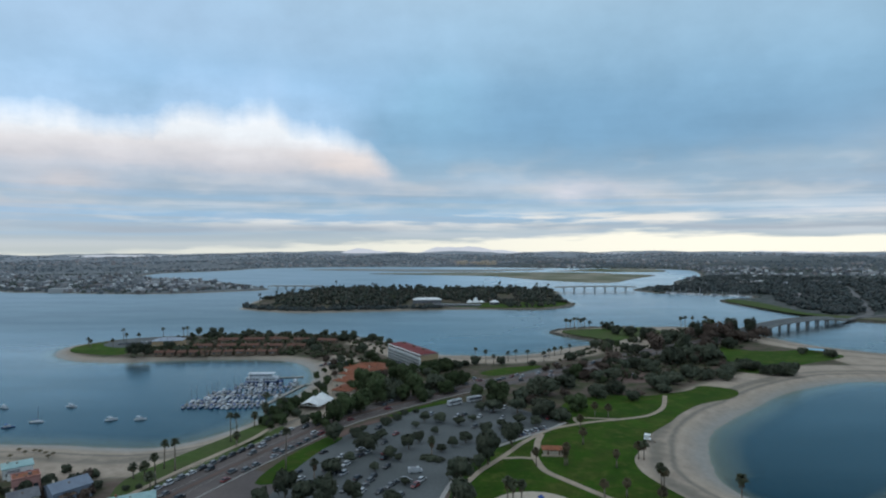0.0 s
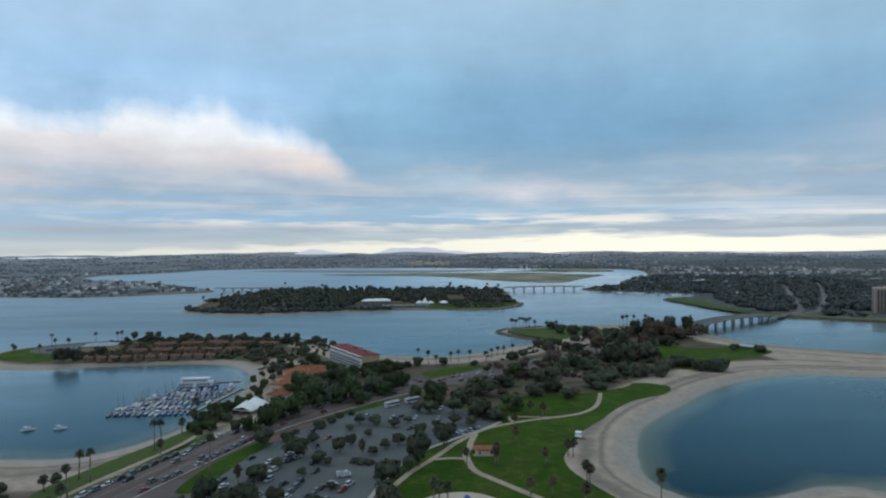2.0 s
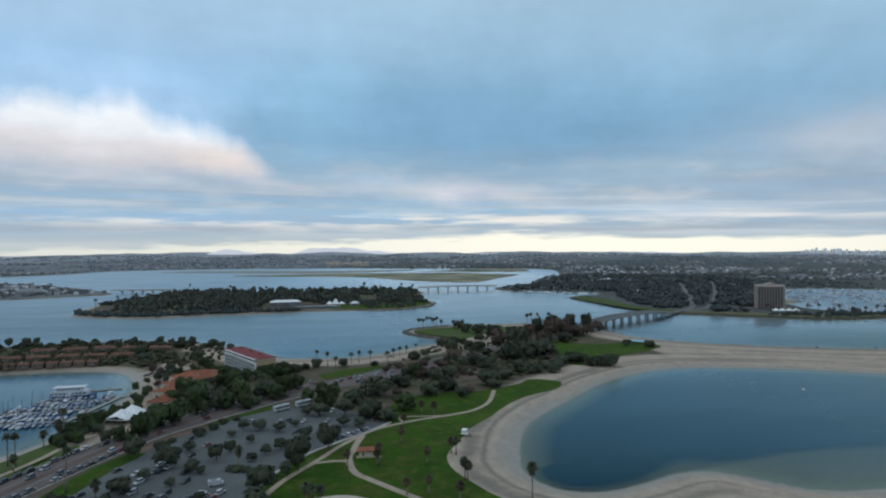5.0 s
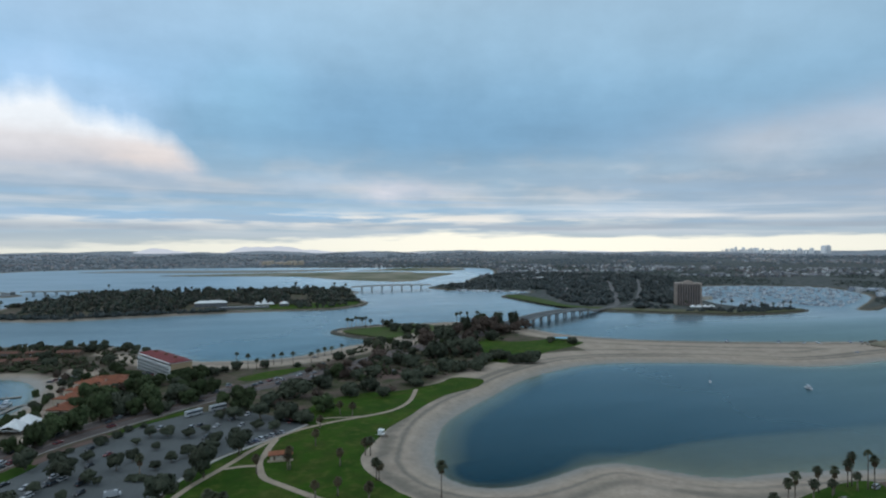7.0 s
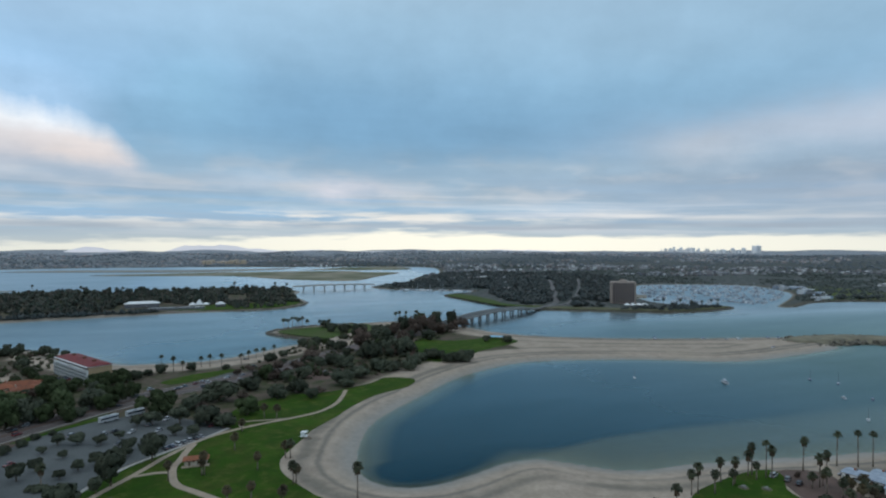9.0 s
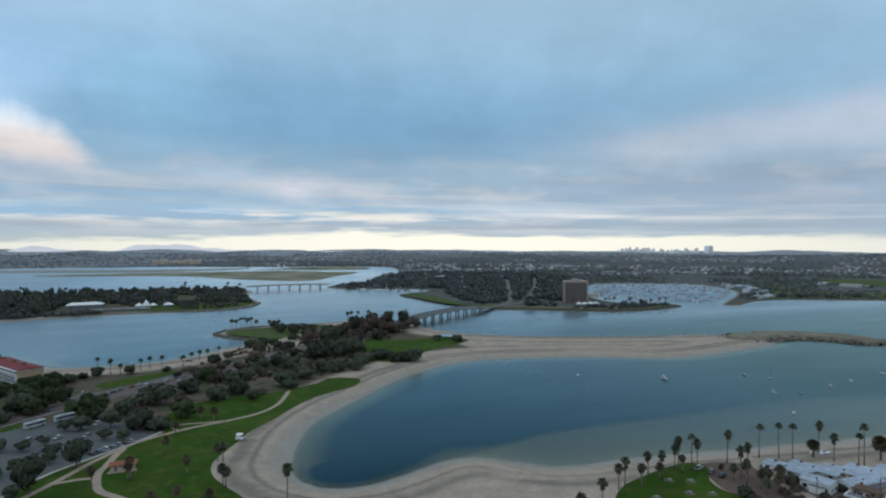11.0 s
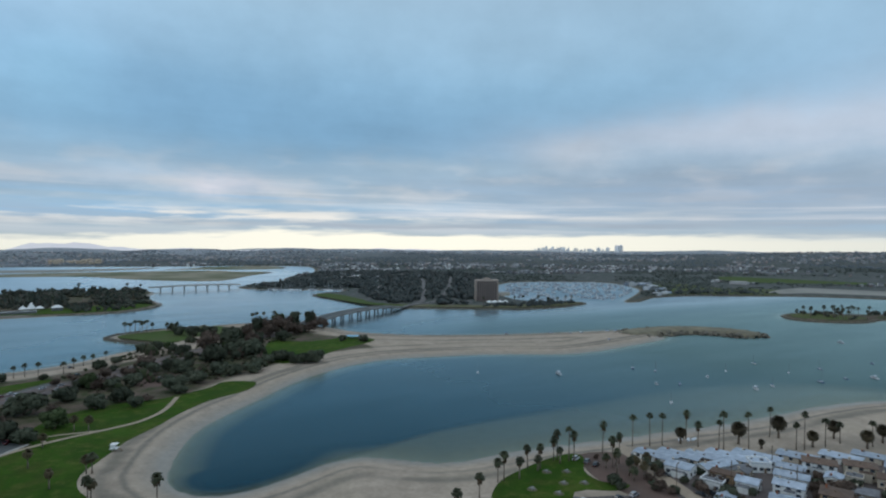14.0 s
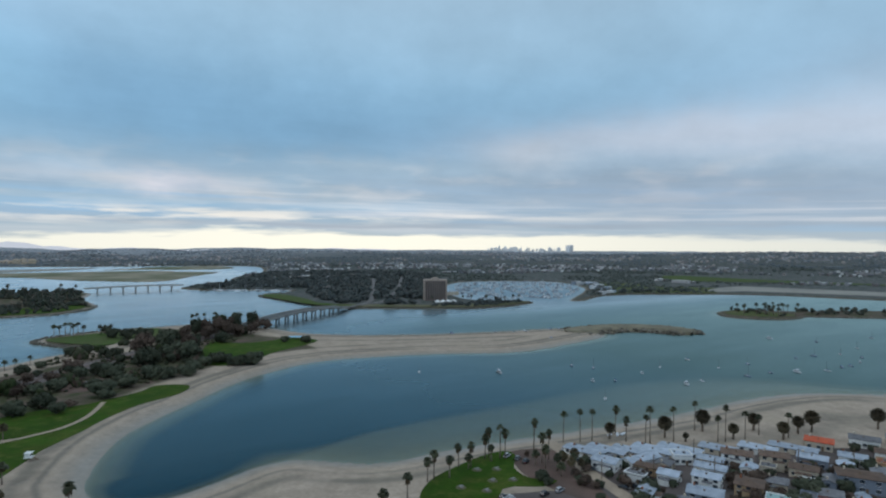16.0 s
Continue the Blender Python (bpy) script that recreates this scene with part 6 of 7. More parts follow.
# the marina in the west cove: floating docks with boats on both sides
for p, q, w in (((-160, 350), (-112, 352), 2.2), ((-156, 372), (-108, 374), 2.2), ((-146, 394), (-104, 396), 2.2), ((-112, 350), (-102, 398), 2.4), ((-104, 398), (-92, 404), 2.0), ((-134, 420), (-108, 424), 2.2)):
    d = thing("floating_dock", "pale grey floating dock in the marina", "dock", "docks of the marina")
    L = math.dist(p, q)
    a = math.degrees(math.atan2(q[1] - p[1], q[0] - p[0]))
    d.matrix_basis = pose((p[0] + q[0]) / 2, (p[1] + q[1]) / 2, 0, 0, 0, a)
    part("deck", MB().box(0, 0, 0.25, L, w, 0.3), M_DOCK, d)
    part("float", MB().box(0, 0, -0.4, L * 0.98, w * 0.8, 0.65), M_TYRE, d)
    for k in range(int(L / 9) + 1):
        part("pile", MB().tube((-L / 2 + 0.5 + k * 9, w / 2 + 0.2, -2), (-L / 2 + 0.5 + k * 9, w / 2 + 0.2, 2.4), 0.18, 0.18, 7), M_WOOD, d)
    if L > 30 and a < 45:
        for k in range(int(L / 3.3)):
            for side in (-1, 1):
                if rng.random() < 0.95:
                    u = -L / 2 + 1.7 + k * 3.3
                    m = d.matrix_basis @ Vector((u, side * (w / 2 + 4.8), 0))
                    put_boat(m.x, m.y, a + 90 * side + rng.choice((0, 180)), "boats in the marina", rng.choice((0, 3, 1, 4, 2, 4, 4)), rng.uniform(0.72, 1.05))
for b in BOATS:
    park_away(b)


def paddle_boat():
    t = thing("excursion_boat", "white two-deck excursion boat at the dock", "boat", "", pose(-131, 408, 0, 0, 0, 4))
    part("hull", hull(26, 7, 1.5), M_HULL["blue"], t, "dark hull")
    part("lower_deck", MB().box(-1.5, 0, 1.5, 21, 6.2, 2.4), M_HULL["white"], t)
    part("upper_deck", MB().box(-2, 0, 4.0, 19, 6.0, 0.25), M_HULL["white"], t)
    part("upper_cabin", MB().box(-2, 0, 4.25, 14, 5.0, 2.1), M_HULL["white"], t)
    part("roof", MB().box(-2, 0, 6.4, 18, 6.0, 0.2), M_HULL["white"], t)
    for z, L in ((2.4, 20), (5.0, 13.5)):
        for k in range(9):
            for s in (-1, 1):
                part("window", MB().box(-2 - L / 2 + (k + 0.5) * L / 9, s * (3.1 if z < 3 else 2.5), z, L / 14, 0.08, 0.9), M_GLASS, t)


paddle_boat()


# ---- buildings ----
def house(name, x, y, sx, sy, h, turn, wall, roof, label, style="gable", pitch=1.3, group="", windows=3, storeys=1):
    """A house with its walls, roof, doors and windows; its long side runs along its own x."""
    t = thing(name, label, "house", group, pose(x, y, LAND, 0, 0, turn))
    w = part("wall", MB().box(0, 0, -0.2, sx, sy, h + 0.2), wall, t)
    if style == "gable":
        b = MB().gable(0, 0, h + 0.1, sx, sy, pitch)
        part("roof", b, roof, t)
        part("gable_wall", MB().add([(-sx / 2 + 0.02, -sy / 2, h), (-sx / 2 + 0.02, sy / 2, h), (-sx / 2 + 0.02, 0, h + pitch * 0.9), (-sx / 2 + 0.3, -sy / 2, h), (-sx / 2 + 0.3, sy / 2, h), (-sx / 2 + 0.3, 0, h + pitch * 0.9)], [(0, 2, 1), (3, 4, 5), (0, 3, 5, 2), (1, 2, 5, 4)]), wall, t)
        part("gable_wall", MB().add([(sx / 2 - 0.02, -sy / 2, h), (sx / 2 - 0.02, sy / 2, h), (sx / 2 - 0.02, 0, h + pitch * 0.9), (sx / 2 - 0.3, -sy / 2, h), (sx / 2 - 0.3, sy / 2, h), (sx / 2 - 0.3, 0, h + pitch * 0.9)], [(0, 1, 2), (3, 5, 4), (0, 2, 5, 3), (1, 4, 5, 2)]), wall, t)
    elif style == "hip":
        part("roof", MB().hip(0, 0, h + 0.1, sx, sy, pitch), roof, t)
    else:
        part("roof", MB().box(0, 0, h, sx + 0.3, sy + 0.3, 0.25), roof, t)
        part("parapet", MB().box(0, -sy / 2, h + 0.25, sx + 0.3, 0.25, 0.45).box(0, sy / 2, h + 0.25, sx + 0.3, 0.25, 0.45).box(-sx / 2, 0, h + 0.25, 0.25, sy - 0.3, 0.45).box(sx / 2, 0, h + 0.25, 0.25, sy - 0.3, 0.45), wall, t)
        part("roof_unit", MB().box(sx * 0.15, 0, h + 0.25, 1.2, 1.0, 0.8), M_METAL, t)
    for s in range(storeys):
        z = 1.0 + s * (h / storeys)
        for k in range(windows):
            u = -sx / 2 + (k + 0.5) * sx / windows
            for side in (-1, 1):
                win = part("window", MB().box(u, side * sy / 2, z, 1.5, 0.14, 1.25), M_GLASS, t)
                if sx > 9:
                    part("window_frame", MB().box(u, side * sy / 2, z - 0.14, 1.75, 0.1, 0.14).box(u, side * sy / 2, z + 1.25, 1.75, 0.1, 0.12), M_WHITE, win)
        for v in (-0.25, 0.25) if sx > 9 else (0.05,):
            for side in (-1, 1):
                part("window", MB().box(side * sx / 2, v * sy, z, 0.14, 1.2, 1.2), M_GLASS, t)
    for k in range(1 if sx < 9 else 2):
        part("roof_vent", MB().box(sx * (0.28 * k - 0.3), sy * 0.2 * (1, -1)[k], h + (0.25 if style == "flat" else 0.1 + pitch * 0.5), 0.6, 0.5, 0.6), (M_METAL, M_WOOD)[k], t)
    if style != "flat" and sx < 26:
        side = rng.choice((-1, 1))
        a, d = sx * rng.uniform(0.3, 0.55), rng.uniform(1.6, 2.6)
        u = rng.uniform(-0.2, 0.2) * sx
        an = part("annex", MB().box(u, side * (sy / 2 + d / 2), -0.2, a, d, h * 0.72 + 0.2), wall, t)
        part("annex_roof", MB().box(u, side * (sy / 2 + d / 2 + 0.1), h * 0.72, a + 0.4, d + 0.3, 0.16), rng.choice((roof, M_GREYROOF, M_BROWNROOF)), an)
        part("chimney", MB().box(-sx * 0.33, sy * 0.12, h, 0.6, 0.6, pitch + 0.7), rng.choice((M_CLAY, M_CREAM)), t)
    part("door", MB().box(sx * 0.02 + 1.3, -sy / 2, 0, 0.95, 0.2, 2.05), M_WOOD, t)
    return t


M_PALEROOF = mat("pale_blue_white_roof", (0.38, 0.43, 0.5), (0.23, 0.27, 0.325), 0.3, 0.6, rand=0.18)
M_GREYROOF = mat("grey_shingle_roof", (0.19, 0.19, 0.2), (0.12, 0.12, 0.13), 0.5, 0.9, rand=0.2)
M_BROWNROOF = mat("brown_shingle_roof", (0.15, 0.1, 0.075), (0.1, 0.07, 0.055), 0.5, 0.9, rand=0.2)
M_TEALROOF = mat("pale_teal_roof", (0.3, 0.45, 0.44), (0.22, 0.34, 0.34), 0.3, 0.6)
M_ORANGEROOF = mat("orange_tile_roof", (0.5, 0.1, 0.045), (0.42, 0.085, 0.04), 0.4, 0.8)
M_BLUEWALL = mat("grey_blue_siding", (0.2, 0.235, 0.29), (0.17, 0.2, 0.25), 0.4, 0.85)
M_PINKWALL = mat("pink_stucco", (0.5, 0.26, 0.23), (0.43, 0.22, 0.2), 0.3, 0.9)
# the front row behind the south beach
FRONT = [(287, 150), (296, 145), (304, 138), (313, 133), (323, 127), (338, 118), (353, 108), (366, 99)]
for i, (x, y) in enumerate(FRONT):
    house("beach_cottage", x, y, (17, 17, 16, 18, 18, 15, 15, 19)[i], (7.2, 6.6, 6.6, 7.4, 8, 8, 8, 7)[i], 2.6, -75 + (i % 3 - 1) * 2, (M_WHITE, M_CREAM)[i % 2], M_PALEROOF, "low white beach cottage with a pale roof", "gable", 0.45, "cottages behind the beach", 4)
BACK = [
    (298, 129, 20, 7, 3.6, -8, M_WHITE, M_PALEROOF, "gable", "long low white motel wing with a pale roof"),
    (283, 135, 12, 9, 4.4, -75, M_WHITE, M_PALEROOF, "gable", "white cottage with a pale roof"),
    (314, 121, 9, 8, 4.6, -40, M_WHITE, M_PALEROOF, "flat", "white flat-roofed cottage among others"),
    (331, 106, 14, 9, 6.4, -62, M_WHITE, M_BROWNROOF, "hip", "two-storey cream house with a brown roof"),
    (342, 96, 13, 9, 6.2, -62, M_CREAM, M_BROWNROOF, "hip", "two-storey cream house with a brown roof"),
    (313, 107, 14, 8, 3.6, -70, M_WHITE, M_PALEROOF, "gable", "white cottage with a pale roof"),
    (322, 112, 12, 8, 3.4, -70, M_CREAM, M_PALEROOF, "gable", "cream cottage with a pale roof"),
    (292, 112, 9, 8, 4.2, -72, M_WHITE, M_PALEROOF, "gable", "white cottage with a pale roof"),
    (300, 101, 12, 8, 5.2, -70, M_WHITE, M_PALEROOF, "gable", "white house with a pale roof"),
    (285, 93, 14, 10, 5.4, -65, M_BLUEWALL, M_PALEROOF, "gable", "blue-grey house with a pale roof"),
    (306, 88, 11, 11, 5.5, -68, M_TAN, M_BROWNROOF, "hip", "brown house with a hipped shingle roof"),
]
REAR = [
    (318, 84, 9, 8, 4.5, -68, M_CREAM, M_GREYROOF, "hip", "cream house with a grey roof"),
    (341, 84, 12, 9, 4.4, -70, M_CREAM, M_BROWNROOF, "gable", "tan house with a brown roof"),
    (356, 87, 13, 8, 4.6, -72, M_BLUEWALL, M_PALEROOF, "gable", "purple-grey house with a pale roof"),
    (382, 95, 13, 10, 4.6, -70, M_CREAM, M_ORANGEROOF, "hip", "house with a bright orange-red roof"),
    (402, 84, 14, 10, 4.6, -70, M_WHITE, M_GREYROOF, "gable", "house with a grey-green roof"),
    (416, 74, 14, 10, 4.6, -70, M_CREAM, M_GREYROOF, "gable", "house with a grey-green roof"),
    (372, 78, 12, 9, 4.4, -70, M_WHITE, M_PALEROOF, "gable", "white house with a pale roof"),
    (388, 70, 12, 9, 5.0, -70, M_WHITE, M_BROWNROOF, "gable", "white house with a brown roof"),
    (345, 66, 18, 11, 7.0, -62, M_BLUEWALL, M_BROWNROOF, "hip", "large two-storey grey-blue house with a brown roof"),
    (322, 68, 11, 9, 4.4, -66, M_PINKWALL, M_GREYROOF, "gable", "red-brown cottage with a grey roof"),
    (302, 76, 9, 8, 4.2, -66, M_WHITE, M_TEALROOF, "flat", "white cottage with a flat pale roof"),
    (330, 78, 7, 6, 3.2, -66, M_WHITE, M_WHITE, "flat", "small white flat-roofed outbuilding"),
    (362, 62, 14, 10, 5.0, -66, M_CREAM, M_GREYROOF, "hip", "cream house with a grey roof"),
]
for i, (x, y, sx, sy, h, turn, wall, roof, style, label) in enumerate(BACK + REAR):
    k = 0.84
    house("house", x, y, sx * k, sy * k, h * 0.82, turn, wall, roof, label, style, 1.2, "houses behind the south beach", 3, 2 if h > 5 else 1)
TAKEN = [(x, y) for x, y in FRONT] + [r[:2] for r in BACK + REAR] + [(331, 106), (290, 140)]
KINDS = [(M_WHITE, M_PALEROOF, "small white cottage with a pale roof"), (M_CREAM, M_BROWNROOF, "small cream cottage with a brown roof"), (M_BLUEWALL, M_GREYROOF, "small grey-blue cottage with a grey roof"),
         (M_TAN, M_CLAY, "small tan cottage with a clay roof"), (M_WHITE, M_GREYROOF, "small white cottage with a grey roof"), (M_CREAM, M_GREYROOF, "small cream cottage with a grey roof"), (M_TAN, M_BROWNROOF, "small tan cottage with a brown roof")]
for i in range(220):
    u, v = rng.uniform(0, 150), rng.uniform(14, 75)
    x, y = 287 + 0.81 * u - 0.55 * v, 158 - 0.59 * u - 0.72 * v
    if min(math.dist((x, y), q) for q in TAKEN) > 9.2 and x - 268 > (118 - y) * -0.36 + 4 and len(TAKEN) < 76:
        TAKEN.append((x, y))
        w, r, label = rng.choice(KINDS)
        house("cottage", x, y, rng.uniform(6, 8.5), rng.uniform(4.5, 6), rng.uniform(2.6, 4.2), -70 + rng.choice((0, 90)) + rng.uniform(-4, 4), w, r, label, rng.choice(("gable", "gable", "hip", "flat")), 1.0, "houses behind the south beach", 2)
WEST = [
    (-152, 206, 9, 7, 4.4, 45, M_CREAM, M_GREYROOF, "gable", "cream house with a grey roof"),
    (-196, 236, 10, 8, 4.4, 40, M_WHITE, M_BROWNROOF, "hip", "white house with a brown roof"),
    (-141, 214, 13, 9, 5.0, 55, M_BLUEWALL, M_BLUEWALL, "gable", "grey-blue house with a matching pitched roof"),
    (-114, 208, 15, 7, 3.0, 28, M_WHITE, M_TEALROOF, "hip", "white building with a pale teal roof"),
    (-164, 224, 9, 7, 4.6, 40, M_PINKWALL, M_CLAY, "flat", "pink flat-roofed house by the beach"),
    (-177, 237, 10, 8, 4.2, 40, M_WHITE, M_TEALROOF, "hip", "pale house with a grey-green roof"),
    (-170, 210, 9, 8, 5.2, 40, M_TAN, M_CLAY, "flat", "tan stucco house by the beach"),
    (-186, 222, 9, 8, 5.2, 40, M_CREAM, M_GREYROOF, "gable", "cream house with a grey roof"),
]
for x, y, sx, sy, h, turn, wall, roof, style, label in WEST:
    house("house", x, y, sx, sy, h, turn, wall, roof, label, style, 2.4 if style == "gable" else 1.2, "houses by the west beach", 3, 2 if h > 5 else 1)


M_SLATE = mat("grey_green_panel", (0.12, 0.14, 0.135), (0.09, 0.1, 0.1), 0.4, 0.7)
M_RUST = mat("orange_clay_roof", (0.26, 0.085, 0.04), (0.17, 0.06, 0.034), 0.3, 0.85, bump=0.05, rand=0.2)


def resort_hotel():
    """A five-storey hotel slab with balconies, white bands and a red roof."""
    L, W, H, N = 56, 14, 11.4, 5
    turn = math.degrees(math.atan2(433.6 - 482.6, -27.7 + 56.3))
    t = thing("hotel", "long five-storey cream hotel with a red hipped roof", "hotel", "", pose(-33.0, 462, LAND, 0, 0, turn))
    part("wall", MB().box(0, 0.8, 0, L, W - 1.6, H), M_BROWNROOF, t, "brown recessed wall")
    part("end_wall", MB().box(L / 2 + 0.2, 0.5, 0, 0.4, W + 0.4, H + 0.4), M_TAN, t, "tan rendered end wall")
    part("end_wall", MB().box(-L / 2 - 0.2, 0.5, 0, 0.4, W + 0.4, H + 0.4), M_TAN, t)
    for k in range(N + 1):
        part("balcony_slab", MB().box(0, -W / 2 + 0.2, k * H / N - 0.1 if k else 0, L, 2.0, 0.2), M_WHITE if k > N - 2 else M_GREYROOF, t)
    for k in range(N):
        part("balustrade", MB().box(0, -W / 2 - 0.75, k * H / N + 0.15, L, 0.1, 0.8), M_WHITE if k == N - 1 else M_SLATE, t)
    for i in range(17):
        part("fin", MB().box(-L / 2 + i * L / 16, -W / 2 - 0.15, 0, 0.5, 1.9, H - 2.4), M_WHITE, t)
    for k in range(N):
        for i in range(16):
            part("window", MB().box(-L / 2 + (i + 0.5) * L / 16, -W / 2 + 1.58, k * H / N + 0.3, 2.6, 0.12, 2.0), M_GLASS, t)
    part("fascia", MB().box(0, 0.3, H, L + 1.6, W + 1.6, 0.5), M_WHITE, t)
    part("roof", MB().hip(0, 0.4, H + 0.55, L + 0.8, W + 0.2, 1.5, 0, 0.5, L / 2 - 4), M_REDROOF, t, "dark red tiled roof")
    for u in (-16, 2, 18):
        part("roof_vent", MB().box(u, 0.6, H + 1.9, 2.4, 1.8, 1.1), M_OLDCLAY, t)


resort_hotel()
for x, y, sx, sy, turn in ((-70, 390, 17, 12, 70), (-66, 366, 18, 12, 75), (-62, 434, 22, 11, 5), (-71, 410, 15, 11, 68), (-70, 426, 15, 11, 40), (-60, 402, 14, 11, 66), (-58, 384, 14, 11, 70), (-55, 420, 15, 11, 20)):
    house("resort_building", x, y, sx, sy, 4.4, turn, M_CREAM, M_RUST, "low stucco building with an orange clay tile roof", "hip", 1.9, "low buildings of the hotel", 4)
row = smooth_line([(-248, 495), (-215, 497), (-180, 500), (-150, 500)], False, 4)
for i, (x, y, a) in enumerate(along(row, 9.5)):
    house("bungalow", x, y, 7, 6, 3.0, a, M_WOOD, M_OLDCLAY, "small brown bungalow with a dull clay roof", "gable", 1.2, "bungalows on the hotel point", 2)
for i, (x, y, a) in enumerate(along([(-225, 528), (-180, 530), (-130, 528)], 21)):
    house("bungalow", x, y, 16, 7, 3.0, a, M_WOOD, M_OLDCLAY, "long bungalow with a dull red roof", "gable", 1.4, "bungalows on the hotel point", 2)
for i, (x, y, a) in enumerate(along([(-215, 562), (-170, 566), (-110, 556)], 24)):
    house("bungalow", x, y, 18, 7, 3.0, a, M_WOOD, M_OLDCLAY, "long bungalow with a dull red roof", "gable", 1.4, "bungalows on the hotel point", 2)
house("pavilion", -262, 540, 26, 14, 6.0, 12, M_TAN, M_PALEROOF, "tan pavilion with a pale hipped roof", "hip", 2.2, "", 5)


def marquee():
    t = thing("marquee", "large white event tent with a peaked roof", "tent", "", pose(-78, 339, LAND, 0, 0, 72) @ Matrix.Scale(0.8, 4))
    L, W, h = 22, 15, 3.6
    roof = MB()
    n = 2
    for k in range(n):
        x0, x1 = -L / 2 + k * L / n, -L / 2 + (k + 1) * L / n
        c = (x0 + x1) / 2
        roof.add([(x0, -W / 2, h), (x1, -W / 2, h), (x1, W / 2, h), (x0, W / 2, h), (x0, 0, h + 2.0), (x1, 0, h + 2.0), (c, 0, h + 5.6)], [(0, 1, 6), (1, 5, 6), (5, 2, 6), (2, 3, 6), (3, 4, 6), (4, 0, 6)])
    part("canopy", roof, M_WHITE, t)
    part("valance", MB().box(0, -W / 2, h - 0.5, L, 0.06, 0.5).box(0, W / 2, h - 0.5, L, 0.06, 0.5).box(-L / 2, 0, h - 0.5, 0.06, W, 0.5).box(L / 2, 0, h - 0.5, 0.06, W, 0.5), M_WHITE, t)
    for k in range(n + 1):
        for s in (-1, 1):
            part("pole", MB().tube((-L / 2 + k * L / n, s * W / 2, 0), (-L / 2 + k * L / n, s * W / 2, h), 0.08, 0.08, 6), M_METAL, t)


marquee()


def rest_hut():
    """The park's small restroom building with a clay roof."""
    t = thing("park_hut", "small tan park building with an orange-brown roof", "hut", "", pose(44.5, 263.5, LAND + 0.1, 0, 0, -3) @ Matrix.Scale(0.82, 4))
    part("wall", MB().box(0, 0, -0.2, 10.5, 5.2, 3.0), M_CREAM, t)
    part("roof", MB().hip(0, 0, 2.9, 10.8, 5.6, 1.3, 0, 0.9), M_CLAY, t)
    for u in (-3, 3):
        part("door", MB().box(u, -2.6, 0, 1.0, 0.16, 2.1), M_WOOD, t)
    for u in (-1, 1):
        part("vent_window", MB().box(u, -2.6, 1.9, 1.2, 0.12, 0.5), M_GLASS, t)
    part("apron", MB().box(0, -3.6, -0.05, 13, 3.0, 0.12), M_PATH, t)


rest_hut()


def lifeguard_tower():
    t = thing("lifeguard_tower", "white lifeguard tower on posts at the beach's edge", "tower", "", pose(91, 280, LAND, 0, 0, -25) @ Matrix.Scale(0.8, 4))
    for sx in (-1.2, 1.2):
        for sy in (-1.2, 1.2):
            part("leg", MB().tube((sx, sy, -0.4), (sx * 0.9, sy * 0.9, 1.6), 0.12, 0.1, 6), M_WOOD, t)
    part("platform", MB().box(0, 0, 1.5, 4.0, 3.6, 0.2), M_WHITE, t)
    part("cabin", MB().box(-0.3, 0, 1.7, 2.6, 2.8, 2.2), M_WHITE, t)
    part("window", MB().box(1.02, 0, 2.4, 0.1, 2.2, 1.0), M_GLASS, t)
    part("roof", MB().box(0, 0, 3.9, 3.6, 3.6, 0.2, 0, 0.94), M_WHITE, t)
    part("ramp", MB().add([(2.0, -0.5, 1.65), (2.0, 0.5, 1.65), (4.6, 0.5, 0), (4.6, -0.5, 0), (2.0, -0.5, 1.5), (2.0, 0.5, 1.5), (4.4, 0.5, -0.1), (4.4, -0.5, -0.1)], [(0, 3, 2, 1), (4, 5, 6, 7), (0, 4, 7, 3), (1, 2, 6, 5)]), M_WOOD, t)


lifeguard_tower()
tank = thing("shade_sail", "pale blue shade canopy on the point's lawn", "canopy", "", pose(301, 506, LAND, 0, 0, -30))
part("canopy", MB().box(0, 0, 2.6, 15, 8, 0.3, 0, 0.9), mat("blue_canopy", (0.25, 0.48, 0.62), (0.2, 0.4, 0.54), 0.4, 0.7), tank)
for sx in (-6, 6):
    for sy in (-3, 3):
        part("post", MB().tube((sx, sy, 0), (sx, sy, 2.7), 0.12, 0.12, 6), M_METAL, tank)
slide = thing("play_frame", "small blue play frame on sand", "play frame", "", pose(32, 212, LAND + 0.1, 0, 0, 20))
part("tower", MB().box(0, 0, 0, 1.4, 1.4, 2.4), mat("blue_plastic", (0.03, 0.07, 0.3), (0.03, 0.06, 0.25), 1.0, 0.5), slide)
part("roof", MB().hip(0, 0, 2.5, 1.5, 1.5, 0.8, 0, 0.2, 0.1), M_CANVAS, slide)
part("slide", MB().add([(0.7, -0.4, 1.4), (0.7, 0.4, 1.4), (3.4, 0.4, 0.1), (3.4, -0.4, 0.1), (0.7, -0.4, 1.3), (0.7, 0.4, 1.3), (3.4, 0.4, 0.0), (3.4, -0.4, 0.0)], [(0, 3, 2, 1), (4, 5, 6, 7), (0, 4, 7, 3), (1, 2, 6, 5)]), M_CANVAS, slide)
for x, y in [(236, 152), (245, 160), (228, 146), (222, 154), (238, 164), (243, 148)]:
    t = thing("picnic_ring", "pale concrete ring with picnic table on grass", "picnic table", "picnic places on the lawn", pose(x, y, LAND + 0.06))
    part("pad", MB().tube((0, 0, 0), (0, 0, 0.06), 2.0, 2.0, 16), M_DRYGRASS, t)
    part("tabletop", MB().box(0, 0, 0.72, 1.8, 0.8, 0.08), M_CONC, t)
